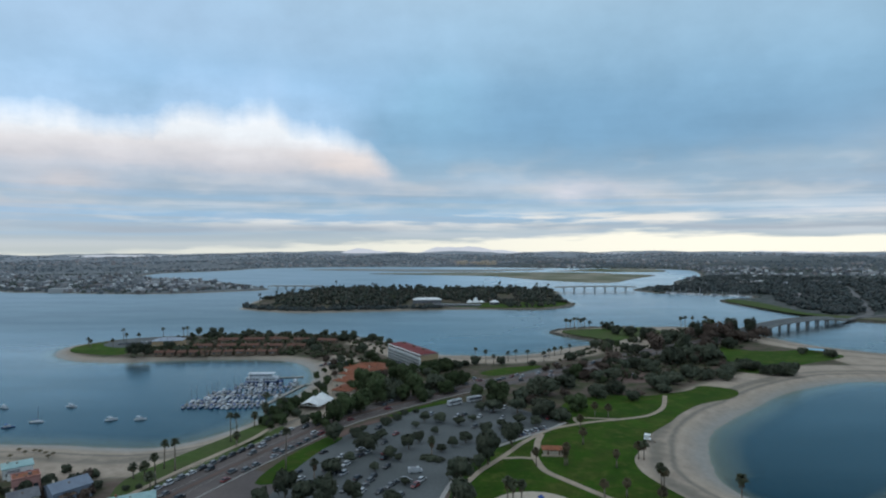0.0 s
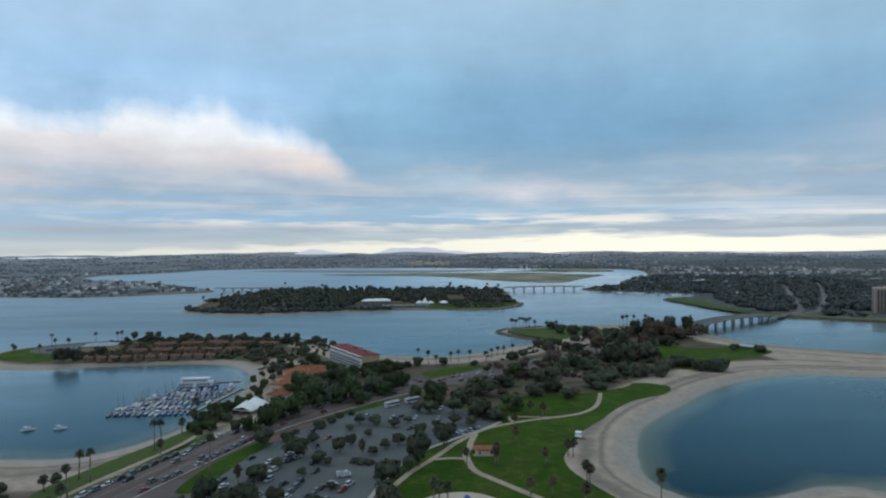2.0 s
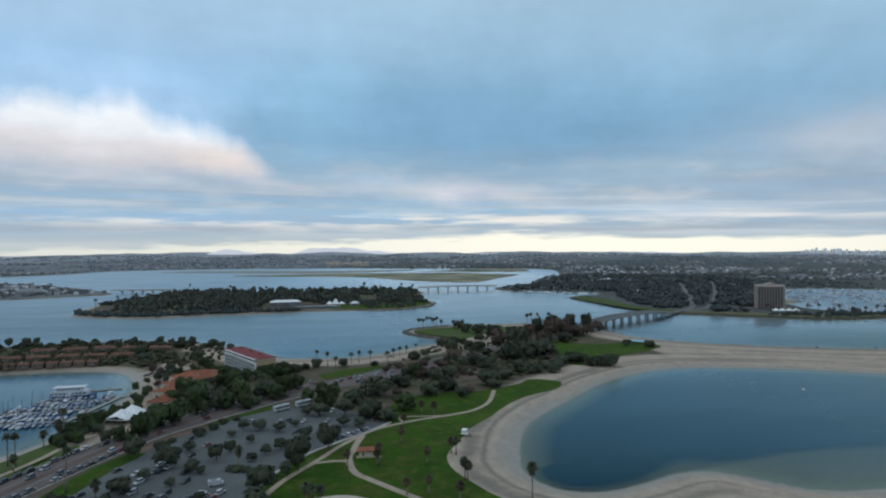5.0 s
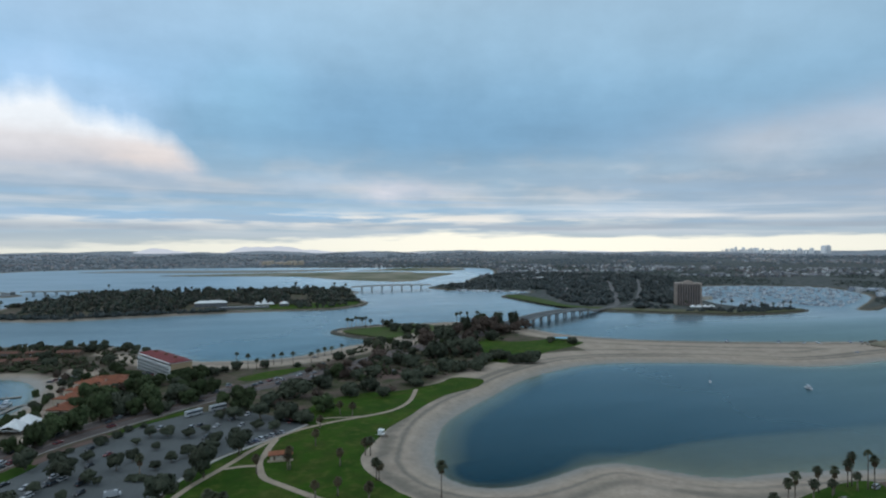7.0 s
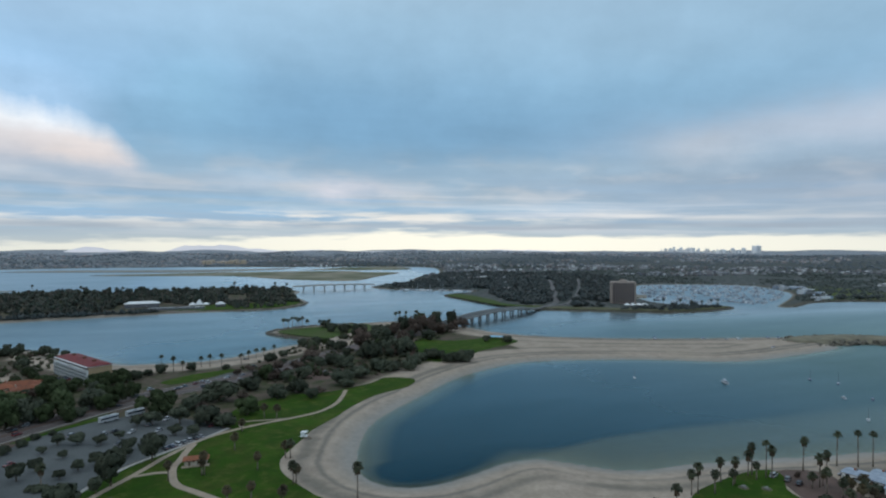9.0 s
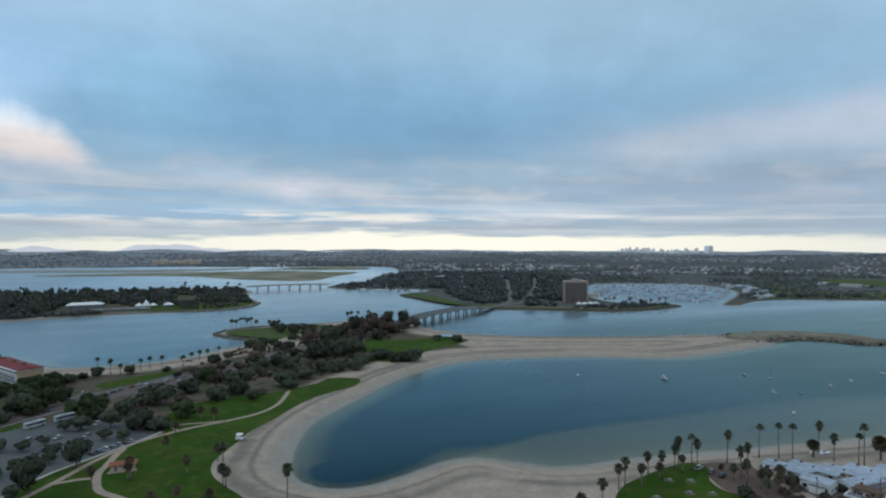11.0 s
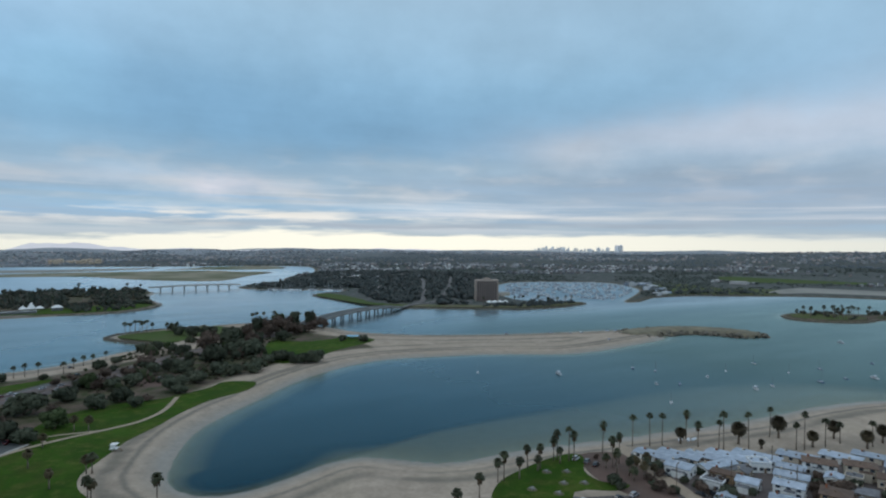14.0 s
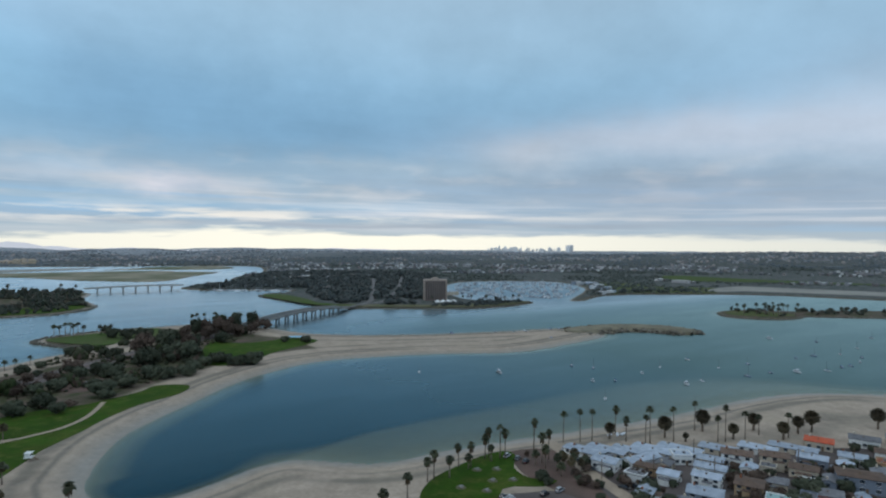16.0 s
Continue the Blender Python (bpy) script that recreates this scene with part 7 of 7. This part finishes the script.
    part("bench", MB().box(0, 0.85, 0.4, 1.8, 0.3, 0.08), M_CONC, t)
    part("bench", MB().box(0, -0.85, 0.4, 1.8, 0.3, 0.08), M_CONC, t)
    part("pedestal", MB().box(0, 0, 0.04, 0.5, 1.9, 0.38, 0, 0.9), M_CONC, t)


# ---- small things on the beaches and among the cottages ----
for x, y in [(-193, 254), (-195, 262), (-190, 259), (-187, 261), (-184, 260), (-180, 258), (-176, 254), (-176, 257), (-201, 256), (-199, 251)]:
    t = thing("straw_parasol", "dark straw parasol on the sand", "parasol", "parasols on the west beach", pose(x, y, LAND))
    part("pole", MB().tube((0, 0, 0), (0, 0, 1.9), 0.06, 0.05, 6), M_WOOD, t)
    part("canopy", MB().hip(0, 0, 1.7, 1.3, 1.3, 0.6, 0, 0.15, 0.1), M_BROWNFROND, t)
for x, y, h in [(289, 117, 10), (305, 101, 10), (343, 87, 10), (322, 120, 9), (362, 74, 10), (270, 127, 9)]:
    t = thing("utility_pole", "dark wooden utility pole with a crossarm", "pole", "poles among the cottages", pose(x, y, LAND, 0, 0, 15))
    part("post", MB().tube((0, 0, 0), (0, 0, h), 0.17, 0.12, 7), M_WOOD, t)
    part("crossarm", MB().box(0, 0, h - 1.0, 2.4, 0.14, 0.16), M_WOOD, t)
    part("crossarm", MB().box(0, 0, h - 2.0, 1.8, 0.14, 0.16), M_WOOD, t)
    part("transformer", MB().tube((0.3, 0.2, h - 3.2), (0.3, 0.2, h - 2.3), 0.25, 0.25, 8), M_METAL, t)
for x, y, a in [(318, 161, 20), (321, 159, 35), (324, 158, 10)]:
    t = thing("beached_dinghy", "small white dinghy lying on the sand", "boat", "dinghies on the south beach", pose(x, y, LAND + 0.1, 6, 0, a))
    part("hull", hull(4.2, 1.5, 0.55), M_HULL["white"], t)
    part("thwart", MB().box(0, 0, 0.42, 0.3, 1.2, 0.08), M_WOOD, t)
    part("thwart", MB().box(-1.2, 0, 0.42, 0.3, 1.2, 0.08), M_WOOD, t)


# ---- bridges ----
def bridge(name, pts, width, piers, z_of, label, pier_w, stone=None):
    t = thing(name, label, "bridge")
    stone = stone or M_CONC
    line = smooth_line(pts, False, 8)
    deck = ribbon("deck", pts, width, lambda p: z_of(p), stone, "", 1.1, 8, "", t)
    top = ribbon("roadway", pts, width - 2.0, lambda p: z_of(p) + 0.05, M_ASPHALT, "", 0.04, 8, "", t)
    for s in (-1, 1):
        ribbon("parapet", pts, 0.35, lambda p: z_of(p) + 0.9, stone, "", 0.95, 8, "", t, s * (width / 2 - 0.2))
    total = sum(math.dist(a, b) for a, b in zip(line, line[1:]))
    for x, y, a in along(line, total / (piers + 1), total / (piers + 1))[:piers]:
        z = z_of((x, y)) - 1.1
        cap = part("pier_cap", MB().box(0, 0, z - 1.5, 1.8, width * 0.7, 1.5, 0, 1.0, 1.3), stone, t)
        cap.matrix_basis = pose(x, y, 0, 0, 0, a)
        for s in (-1, 1):
            c = part("column", MB().box(0, s * pier_w * 0.7, -3, 1.1, 1.5, z + 1.6), stone, t)
            c.matrix_basis = pose(x, y, 0, 0, 0, a)
        if width > 18:
            f = part("fender", MB().box(0, 0, 0.9, 3.6, width + 3.0, 1.4), M_WOOD, t, "dark timber fender round the pier")
            f.matrix_basis = pose(x, y, 0, 0, 0, a)
    return t


BR_A, BR_B = Vector((280, 594)), Vector((452, 709))
camber = lambda p: 4.2 + 5.0 * math.sin(math.pi * max(0.0, min(1.0, (Vector(p[:2]) - BR_A).dot(BR_B - BR_A) / (BR_B - BR_A).length_squared))) ** 0.5
bridge("road_bridge", [(280, 594), (322, 628), (366, 660), (410, 687), (452, 709)], 18, 10, camber, "long grey concrete road bridge on column piers", 6.0)
bridge("far_bridge", [(190, 1172), (260, 1176), (352, 1180)], 14, 7, lambda p: 8.0 + 1.5 * math.sin(math.pi * max(0, min(1, (p[0] - 190) / 162))), "pale low concrete bridge across the channel", 4.5, M_PALECONC)
bridge("west_bridge", [(-392, 1240), (-340, 1236), (-280, 1230)], 14, 5, lambda p: 8.0, "pale low concrete bridge to the island", 4.5, M_PALECONC)


# ---- the breakwater ----
def breakwater():
    line = smooth_line([(548, 396), (575, 398), (605, 394), (632, 382), (650, 362), (656, 340), (652, 322)], False, 6)
    t = thing("breakwater", "curved breakwater of brown rock, flat-topped", "breakwater")
    b = MB()
    rnd = random.Random(8)
    prof = [(-25, -1.5), (-18, 1.8), (-12, 4.3), (0, 4.7), (12, 4.3), (18, 1.8), (25, -1.5)]
    rows = []
    for i, p in enumerate(line):
        k = min(1.0, 0.3 + i / 6, 0.12 + (len(line) - 1 - i) / 5)
        rows.append([(*offset_line(line, d * k + rnd.uniform(-0.8, 0.8))[i], h * (0.6 + 0.4 * k) + rnd.uniform(-0.25, 0.25)) for d, h in prof])
    n = len(prof)
    b.add([v for r in rows for v in r], [(j * n + i, j * n + i + 1, (j + 1) * n + i + 1, (j + 1) * n + i) for j in range(len(rows) - 1) for i in range(n - 1)])
    part("core", b, mat("gravel_top", (0.23, 0.2, 0.135), (0.125, 0.112, 0.08), 0.1, 0.95, where="world"), t)
    bm = bmesh.new()
    bmesh.ops.create_icosphere(bm, subdivisions=1, radius=1.0)
    kinds = []
    for k in range(4):
        kinds.append(MB().add([v.co * rnd.uniform(0.7, 1.15) for v in bm.verts], [[v.index for v in f.verts] for f in bm.faces]).mesh("rock"))
    bm.free()
    for i in range(280):
        j = rnd.randrange(1, len(line) - 1)
        k = min(1.0, 0.45 + j / 6, 0.4 + (len(line) - 1 - j) / 5)
        d = rnd.choice((-1, 1)) * rnd.uniform(15, 23) * k
        x, y = offset_line(line, d)[j]
        r = part("rock", rnd.choice(kinds), M_ROCK, t)
        s = rnd.uniform(1.0, 2.6)
        r.matrix_basis = pose(x + rnd.uniform(-3, 3), y + rnd.uniform(-3, 3), max(0.0, (23 * k - abs(d)) * 0.42), rnd.uniform(0, 90), 0, rnd.uniform(0, 360)) @ Matrix.Diagonal((s, s * 0.8, s * 0.7, 1))


breakwater()


# ---- the hotel tower beyond the bridge ----
def tower_hotel():
    t = thing("hotel_tower", "brown multi-storey hotel tower with pale corner piers", "hotel", "", pose(622, 737, LAND, 0, 0, -31) @ Matrix.Scale(0.87, 4))
    W, D, H, N = 39, 22, 35, 12
    M_BROWN = mat("brown_facade", (0.23, 0.175, 0.155), (0.18, 0.135, 0.12), 0.2, 0.8)
    M_PIER = mat("tan_render", (0.42, 0.34, 0.29), (0.34, 0.28, 0.24), 0.2, 0.9)
    M_FIN = mat("tan_fin", (0.33, 0.265, 0.235), (0.26, 0.21, 0.185), 0.2, 0.85)
    part("wall", MB().box(0, 0, 0, W, D, H), M_BROWN, t)
    for sx in (-1, 1):
        part("corner_pier", MB().box(sx * W / 2, -D / 2 + 1.5, 0, 2.2, 4.0, H + 0.5), M_PIER, t, "pale corner pier")
        part("corner_pier", MB().box(sx * W / 2, D / 2 - 1.5, 0, 2.2, 4.0, H + 0.5), M_PIER, t)
    part("cornice", MB().box(0, 0, H, W + 2, D + 2, 2.2), M_PIER, t)
    part("penthouse", MB().box(0, 0, H + 2.2, 14, 11, 2.2).box(0, 0, H + 4.4, 7, 7, 1.8), M_PIER, t)
    for k in range(N):
        part("balcony", MB().box(0, -D / 2 - 0.6, 1.5 + k * H / N, W - 4, 1.2, 0.9), M_BROWN, t)
        for i in range(9):
            part("window", MB().box(-W / 2 + 4 + i * (W - 8) / 8, -D / 2 - 0.05, 2.4 + k * H / N, 2.0, 0.2, 1.7), M_GLASS, t)
    for i in range(10):
        part("fin", MB().box(-W / 2 + 2 + i * (W - 4) / 9, -D / 2 - 0.9, 0, 1.0, 1.5, H), M_FIN, t)


tower_hotel()
for x, y in ((595, 692), (603, 689.5), (611, 687), (619, 684.5)):
    t = thing("event_tent", "white peaked event tent by the water", "tent", "tents below the hotel tower", pose(x, y, LAND, 0, 0, -18))
    part("canopy", MB().hip(0, 0, 3.0, 7, 7, 3.0, 0, 0.2, 0.1), M_WHITE, t)
    for sx in (-3.3, 3.3):
        for sy in (-3.3, 3.3):
            part("pole", MB().tube((sx, sy, 0), (sx, sy, 3.0), 0.08, 0.08, 5), M_METAL, t)
for x, y, sx, sy, h in ((690, 800, 40, 16, 5), (600, 1330, 46, 14, 5), (655, 1320, 34, 14, 5)):
    house("resort_wing", x, y, sx, sy, h, -18, M_CREAM, M_PALEROOF, "low pale resort building among trees", "flat", 1.5, "low buildings on the east shore", 4, 1)
for x, y, sx, sy, h, turn, st in ((-45, 930, 44, 14, 5.5, 4, "hip"), (2, 884, 70, 7, 2.6, -3, "flat"), (58, 902, 12, 9, 4, 10, "hip")):
    house("island_pavilion", x, y, sx, sy, h, turn, M_GREYROOF, M_WHITE, "low dark pavilion with a white roof", st, 3.0, "pavilions on the island", 4)
tent = thing("island_marquee", "white peaked marquee on the island", "tent", "", pose(30, 912, LAND, 0, 0, 8))
for k in range(3):
    part("canopy", MB().hip(-9 + k * 9, 0, 3, 9, 10, (4, 8, 3)[k], 0, 0.2, 0.2), M_WHITE, tent)
for sx in (-13, 13):
    for sy in (-4.6, 4.6):
        part("pole", MB().tube((sx, sy, 0), (sx, sy, 3), 0.1, 0.1, 5), M_METAL, tent)
quay = slab("quay", [(-70, 862), (20, 862), (60, 866), (60, 872), (-70, 872)], 2.0, M_DOCK, "long grey landing stage", 2.2, 1)

# ---- the city beyond the bay ----
def far_town(name, places, label, colours, seed):
    """Hundreds of far roofs and walls in one mesh."""
    rnd = random.Random(seed)
    b = MB()
    for x, y, z, sx, sy, h, gab in places:
        a = rnd.choice((12, 102)) + rnd.uniform(-6, 6)
        b.box(x, y, z - 1.5, sx, sy, h + 1.5, a)
        if gab:
            b.gable(x, y, z + h, sx, sy, min(sx, sy) * 0.22, a, 0.3, 0.3)
    ob = part(name, b, island_mat(name + "_tones", colours, 0.85))
    return tagged(ob, label, "buildings", "", "stuff")


def ground_at(x, y):
    i, j = min(len(XS) - 2, max(0, int(np.searchsorted(XS, x)) - 1)), min(len(YS) - 2, max(0, int(np.searchsorted(YS, y)) - 1))
    u, v = (x - XS[i]) / (XS[i + 1] - XS[i]), (y - YS[j]) / (YS[j + 1] - YS[j])
    h = HEIGHT
    return float((h[j, i] * (1 - u) + h[j, i + 1] * u) * (1 - v) + (h[j + 1, i] * (1 - u) + h[j + 1, i + 1] * u) * v)


def land_at(x, y):
    i, j = min(len(XS) - 1, int(np.searchsorted(XS, x))), min(len(YS) - 1, int(np.searchsorted(YS, y)))
    return SD[j, i] if KIND[j, i] == 2 else -1


FIELD = smooth_line([(1380, 800), (1470, 690), (1560, 580), (1640, 440), (1720, 300), (1960, 380), (1880, 640), (1720, 840), (1520, 940)], True, 2)
slab("far_field", FIELD, 3.6, M_FARGRASS, "green playing fields beyond the river", 2.0, 1)
homes, blocks, greens = [], [], []
town = random.Random(17)


def scatter(n, r0, r1, bias, a0, a1):
    """Places on the far land, thinning away from the eye."""
    res = []
    while len(res) < n:
        r, a = r0 + (r1 - r0) * town.random() ** bias, radians(town.uniform(a0, a1))
        x, y = r * math.sin(a), r * math.cos(a)
        if land_at(x, y) > 10 and not inside(np.array([x]), np.array([y]), east)[0] and not inside(np.array([x]), np.array([y]), FIELD)[0] and not inside(np.array([x]), np.array([y]), FLAT)[0]:
            res.append((x, y, r))
    return res


FLAT = [(1130, 560), (1205, 640), (1320, 650), (1460, 600), (1560, 480), (1800, 100), (1700, 0), (1400, 60)]
for x, y, r in scatter(12000, 1120, 4250, 1.25, -42, 86):
    built = noise.noise((x / 330, y / 330, 4.4)) + 0.5 * noise.noise((x / 120, y / 120, 1.4))
    k = 1 + max(0.0, r - 2000) / 3500
    if built < -0.1 + 0.25 * town.random() and (x > -400 or r > 1900):
        continue
    z = ground_at(x, y)
    if town.random() < 0.035:
        blocks.append((x, y, z, town.uniform(18, 46), town.uniform(10, 18), town.uniform(5, 8), False))
    homes.append((x, y, z, town.uniform(5, 9.5) * k, town.uniform(4.5, 7.5) * k, town.uniform(3.5, 6.5), town.random() < 0.7))
for x, y, r in scatter(30000, 1120, 4250, 1.35, -42, 86):
    wood = noise.noise((x / 260, y / 260, 8.8)) + 0.6 * noise.noise((x / 90, y / 90, 3.7))
    if wood < (-0.02 if r > 1700 else -0.2) - 0.25 * town.random():
        continue
    k = (1 + r / 4200) * (1.0 + 0.5 * max(0.0, wood))
    greens.append((x, y, ground_at(x, y) - 1, town.uniform(2.4, 5.2) * k, town.uniform(2.2, 5.0) * (1.0 + 0.4 * max(0.0, wood)) * (0.7 if noise.noise((x / 330, y / 330, 4.4)) > 0 else 1.0)))
resort = [(x, y, 2.4, town.uniform(9, 24), town.uniform(7, 12), town.uniform(4, 7), town.random() < 0.4) for x, y in in_poly(east, 30, town, 12, lambda x, y: y > 860 and x > 540 and min(math.dist((x, y), q) for q in CLEAR) > 34)] + [(x, y, 2.4, 44, 13, 6.5, False) for x, y in ((585, 1300), (628, 1298), (520, 1280), (690, 1290))]
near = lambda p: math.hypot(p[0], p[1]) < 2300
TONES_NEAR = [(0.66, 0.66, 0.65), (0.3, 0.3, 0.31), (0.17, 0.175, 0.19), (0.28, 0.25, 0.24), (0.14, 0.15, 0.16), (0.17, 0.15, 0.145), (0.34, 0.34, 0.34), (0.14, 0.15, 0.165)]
# tones for houses past 2300 m, paled and blued as painted haze
TONES_HAZED = [(0.46, 0.4, 0.37), (0.36, 0.3, 0.29), (0.283, 0.302, 0.32), (0.209, 0.228, 0.253), (0.32, 0.32, 0.327), (0.185, 0.209, 0.234), (0.271, 0.259, 0.253), (0.407, 0.407, 0.413), (0.222, 0.246, 0.271)]
yard = [(x, y, 2.4, town.uniform(8, 22), town.uniform(6, 10), town.uniform(3, 5.5), False) for x, y in in_poly([(838, 640), (905, 668), (960, 690), (1020, 770), (1060, 800), (1090, 900), (1140, 860), (1060, 740), (985, 668), (920, 662)], 34, town, 2)]
far_town("boat_yard_sheds", yard, "low white and blue-grey boat yard sheds by the marina", [(0.6, 0.62, 0.64), (0.34, 0.4, 0.48), (0.45, 0.46, 0.47), (0.26, 0.3, 0.36), (0.16, 0.17, 0.18)], 79)
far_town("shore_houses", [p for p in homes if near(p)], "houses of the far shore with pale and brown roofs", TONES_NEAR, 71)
far_town("far_houses", [p for p in homes if not near(p)], "hazy far city houses on low hills", TONES_HAZED, 74)
far_town("resort_houses", resort, "low grey and white resort buildings among trees", TONES_NEAR, 76)
far_town("far_blocks", blocks, "far larger pale buildings of the city", [(0.36, 0.36, 0.37), (0.28, 0.285, 0.29), (0.42, 0.41, 0.41), (0.25, 0.24, 0.245)], 72)
# haze is put into the tree colours, more of it in the farther set
M_NEARGREEN = island_mat("hazy_shore_trees", [(0.088, 0.104, 0.096), (0.105, 0.122, 0.106), (0.126, 0.134, 0.12), (0.094, 0.112, 0.106)], 0.9)
M_FARGREEN = island_mat("hazy_town_trees", [(0.135, 0.162, 0.182), (0.152, 0.176, 0.19), (0.172, 0.19, 0.198), (0.14, 0.168, 0.19)], 0.9)
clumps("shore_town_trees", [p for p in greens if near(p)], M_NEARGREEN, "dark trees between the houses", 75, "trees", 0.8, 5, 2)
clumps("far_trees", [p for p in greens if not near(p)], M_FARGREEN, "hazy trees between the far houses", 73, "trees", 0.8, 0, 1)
# the marina beyond the hotel tower, and the boats by the far bridge
b = MB()
basin = smooth_line([(700, 700), (745, 660), (830, 660), (960, 745), (1040, 810), (1100, 930), (1040, 1005), (905, 1030), (770, 890), (705, 760)], True, 2)
for x, y in in_poly(basin, 400, town, 3, lambda x, y: math.sin(x * 0.09 + y * 0.05) > -0.5 and not (700 < x < 800 and y < 700)):
    L = town.uniform(4.5, 9)
    b.box(x, y, 0, L, L * 0.3, 1.6, town.choice((30, 120)), 0.9)
    b.box(x, y, 1.6, L * 0.4, L * 0.22, 1.4, 30, 0.8)
    if town.random() < 0.8:
        b.tube((x, y, 1.5), (x, y, L * 1.2), 0.14, 0.08, 4)
for i in range(70):
    x = 452 + town.uniform(-60, 70)
    y = 1085 - (x - 452) * 0.62 + town.uniform(-14, 14)
    L = town.uniform(6, 12)
    b.box(x, y, 0, L, L * 0.3, 1.6, town.choice((30, 120)), 0.9)
    if town.random() < 0.5:
        b.tube((x, y, 1.5), (x, y, L * 1.2), 0.14, 0.08, 4)
tagged(part("far_marina_boats", b, island_mat("far_boat_tones", [(0.5, 0.53, 0.56), (0.34, 0.36, 0.39), (0.66, 0.68, 0.7), (0.28, 0.3, 0.34)], 0.5)), "rows of small white boats in far marinas", "boats", "", "stuff")
# downtown towers on the skyline; near-white facades carry the paling of haze
M_TOWER = mat("hazy_tower_facade", (0.86, 0.83, 0.8), (0.76, 0.74, 0.73), 0.02, 0.8, where="world", rand=0.2)
for i in range(40):
    u = i / 39
    az_t = 41.4 + u * 7.7 + town.uniform(-0.14, 0.14)
    if 0.86 < u < 0.93:
        continue
    r = 4560 + town.uniform(-60, 60)
    x, y = r * math.sin(radians(az_t)), r * math.cos(radians(az_t))
    h = (16, 24, 20, 34, 30, 40, 22, 26, 44, 18, 32, 36, 20, 42, 36, 28, 40, 18, 34, 30)[i % 20] * 0.85 * town.uniform(0.8, 1.1) if u < 0.9 else 44 + 6 * (i % 2)
    t = thing("office_tower", "hazy blue-grey downtown office tower on the skyline", "tower", "downtown skyline", pose(x, y, ground_at(x, y) - 2, 0, 0, town.uniform(0, 60)))
    w = town.choice((9, 12, 16, 22, 30)) * town.uniform(0.85, 1.15) if u < 0.9 else 34
    part("shaft", MB().box(0, 0, 0, w, w * 0.8, h), M_TOWER, t)
    part("crown", MB().box(0, 0, h, w * 0.6, w * 0.5, town.uniform(2, 6), 0, 0.8), M_TOWER, t)


# ---- pale ranges on the skyline, far beyond the city: haze in colour and glow ----
def ranges():
    m = bpy.data.materials.new("glowing_haze_range")
    m.use_nodes = True
    t = m.node_tree
    p = t.nodes["Principled BSDF"]
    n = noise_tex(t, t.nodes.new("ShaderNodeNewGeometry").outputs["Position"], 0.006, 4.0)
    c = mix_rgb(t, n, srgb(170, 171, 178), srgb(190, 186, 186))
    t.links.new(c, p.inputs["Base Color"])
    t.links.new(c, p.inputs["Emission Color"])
    # no source of light: emission lifts the ranges to the brightness of haze
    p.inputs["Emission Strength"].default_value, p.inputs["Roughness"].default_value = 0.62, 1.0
    b = MB()
    n_az = 240
    for i in range(n_az + 1):
        a = -48 + i * 140 / n_az
        h = sum(k * math.exp(-((a - c0) / w) ** 2) for c0, w, k in ((-9.2, 1.6, 33), (-6.8, 1.0, 10), (-2.2, 1.2, 22), (-0.4, 1.6, 30), (1.8, 1.4, 34), (4.4, 1.3, 16), (9, 2.5, 11), (-31, 3, 9), (17, 2.2, 5), (26.5, 1.6, 12), (30, 2.0, 10)))
        h *= 1.35
        h += h * 0.22 * noise.noise((a * 1.9, 3.3, 1.2)) + h * 0.12 * noise.noise((a * 5.0, 1.3, 7.2))
        h += (0.3 if a > 47 else 1.0) * (6 + 3.5 * noise.noise((a * 0.9, 0, 2.2)) + 2.0 * noise.noise((a * 3.1, 0, 5.2)))
        for r, z in ((4500, -4), (4640, 9 + h), (4760, -4)):
            b.v.append((r * math.sin(radians(a)), r * math.cos(radians(a)), z))
    b.f = [(3 * i + k, 3 * i + 3 + k, 3 * i + 4 + k, 3 * i + 1 + k) for i in range(n_az) for k in (0, 1)]
    tagged(part("backdrop", b, m, smooth=True), "hazy blue ranges on the skyline, pale by painted haze and glow", "hills", "", "structure")


ranges()


# ---- landmarks in the city ----
t = thing("observation_tower", "slim grey observation tower above the trees", "tower", "", pose(1103, 2354, 2))
part("mast", MB().tube((0, 0, 0), (0, 0, 50), 1.5, 1.0, 10), M_CONC, t)
part("cabin", MB().tube((0, 0, 36), (0, 0, 40), 4.5, 4.5, 16), M_WHITE, t)
part("aerial", MB().tube((0, 0, 50), (0, 0, 56), 0.4, 0.2, 6), M_METAL, t)
# the warm sunlight on these blocks is put into their roof and wall colours
M_LITROOF = mat("sunlit_pale_roof", (0.48, 0.38, 0.3), (0.4, 0.31, 0.25), 0.05, 0.9)
M_LIT = mat("sunlit_tan_wall", (0.62, 0.5, 0.37), (0.52, 0.41, 0.3), 0.02, 0.9)
for i in range(12):
    x, y = 5 + i * 13 + town.uniform(-8, 8), 2520 + town.uniform(-60, 90)
    t = thing("hillside_block", "tan apartment block on the far shore, warm with painted sunlight", "building", "tan blocks on the far shore", pose(x, y, 2, 0, 0, town.uniform(-20, 20)))
    h = town.uniform(8, 20)
    part("wall", MB().box(0, 0, -1, town.uniform(14, 24), 14, h), M_LIT, t)
    part("roof", MB().hip(0, 0, h - 0.8, 18, 14, 3, 0, 0.5), M_LITROOF, t)
    for k in range(4):
        part("window", MB().box(-6 + k * 4, -7, h * 0.5, 1.8, 0.2, 2.0), M_GLASS, t)
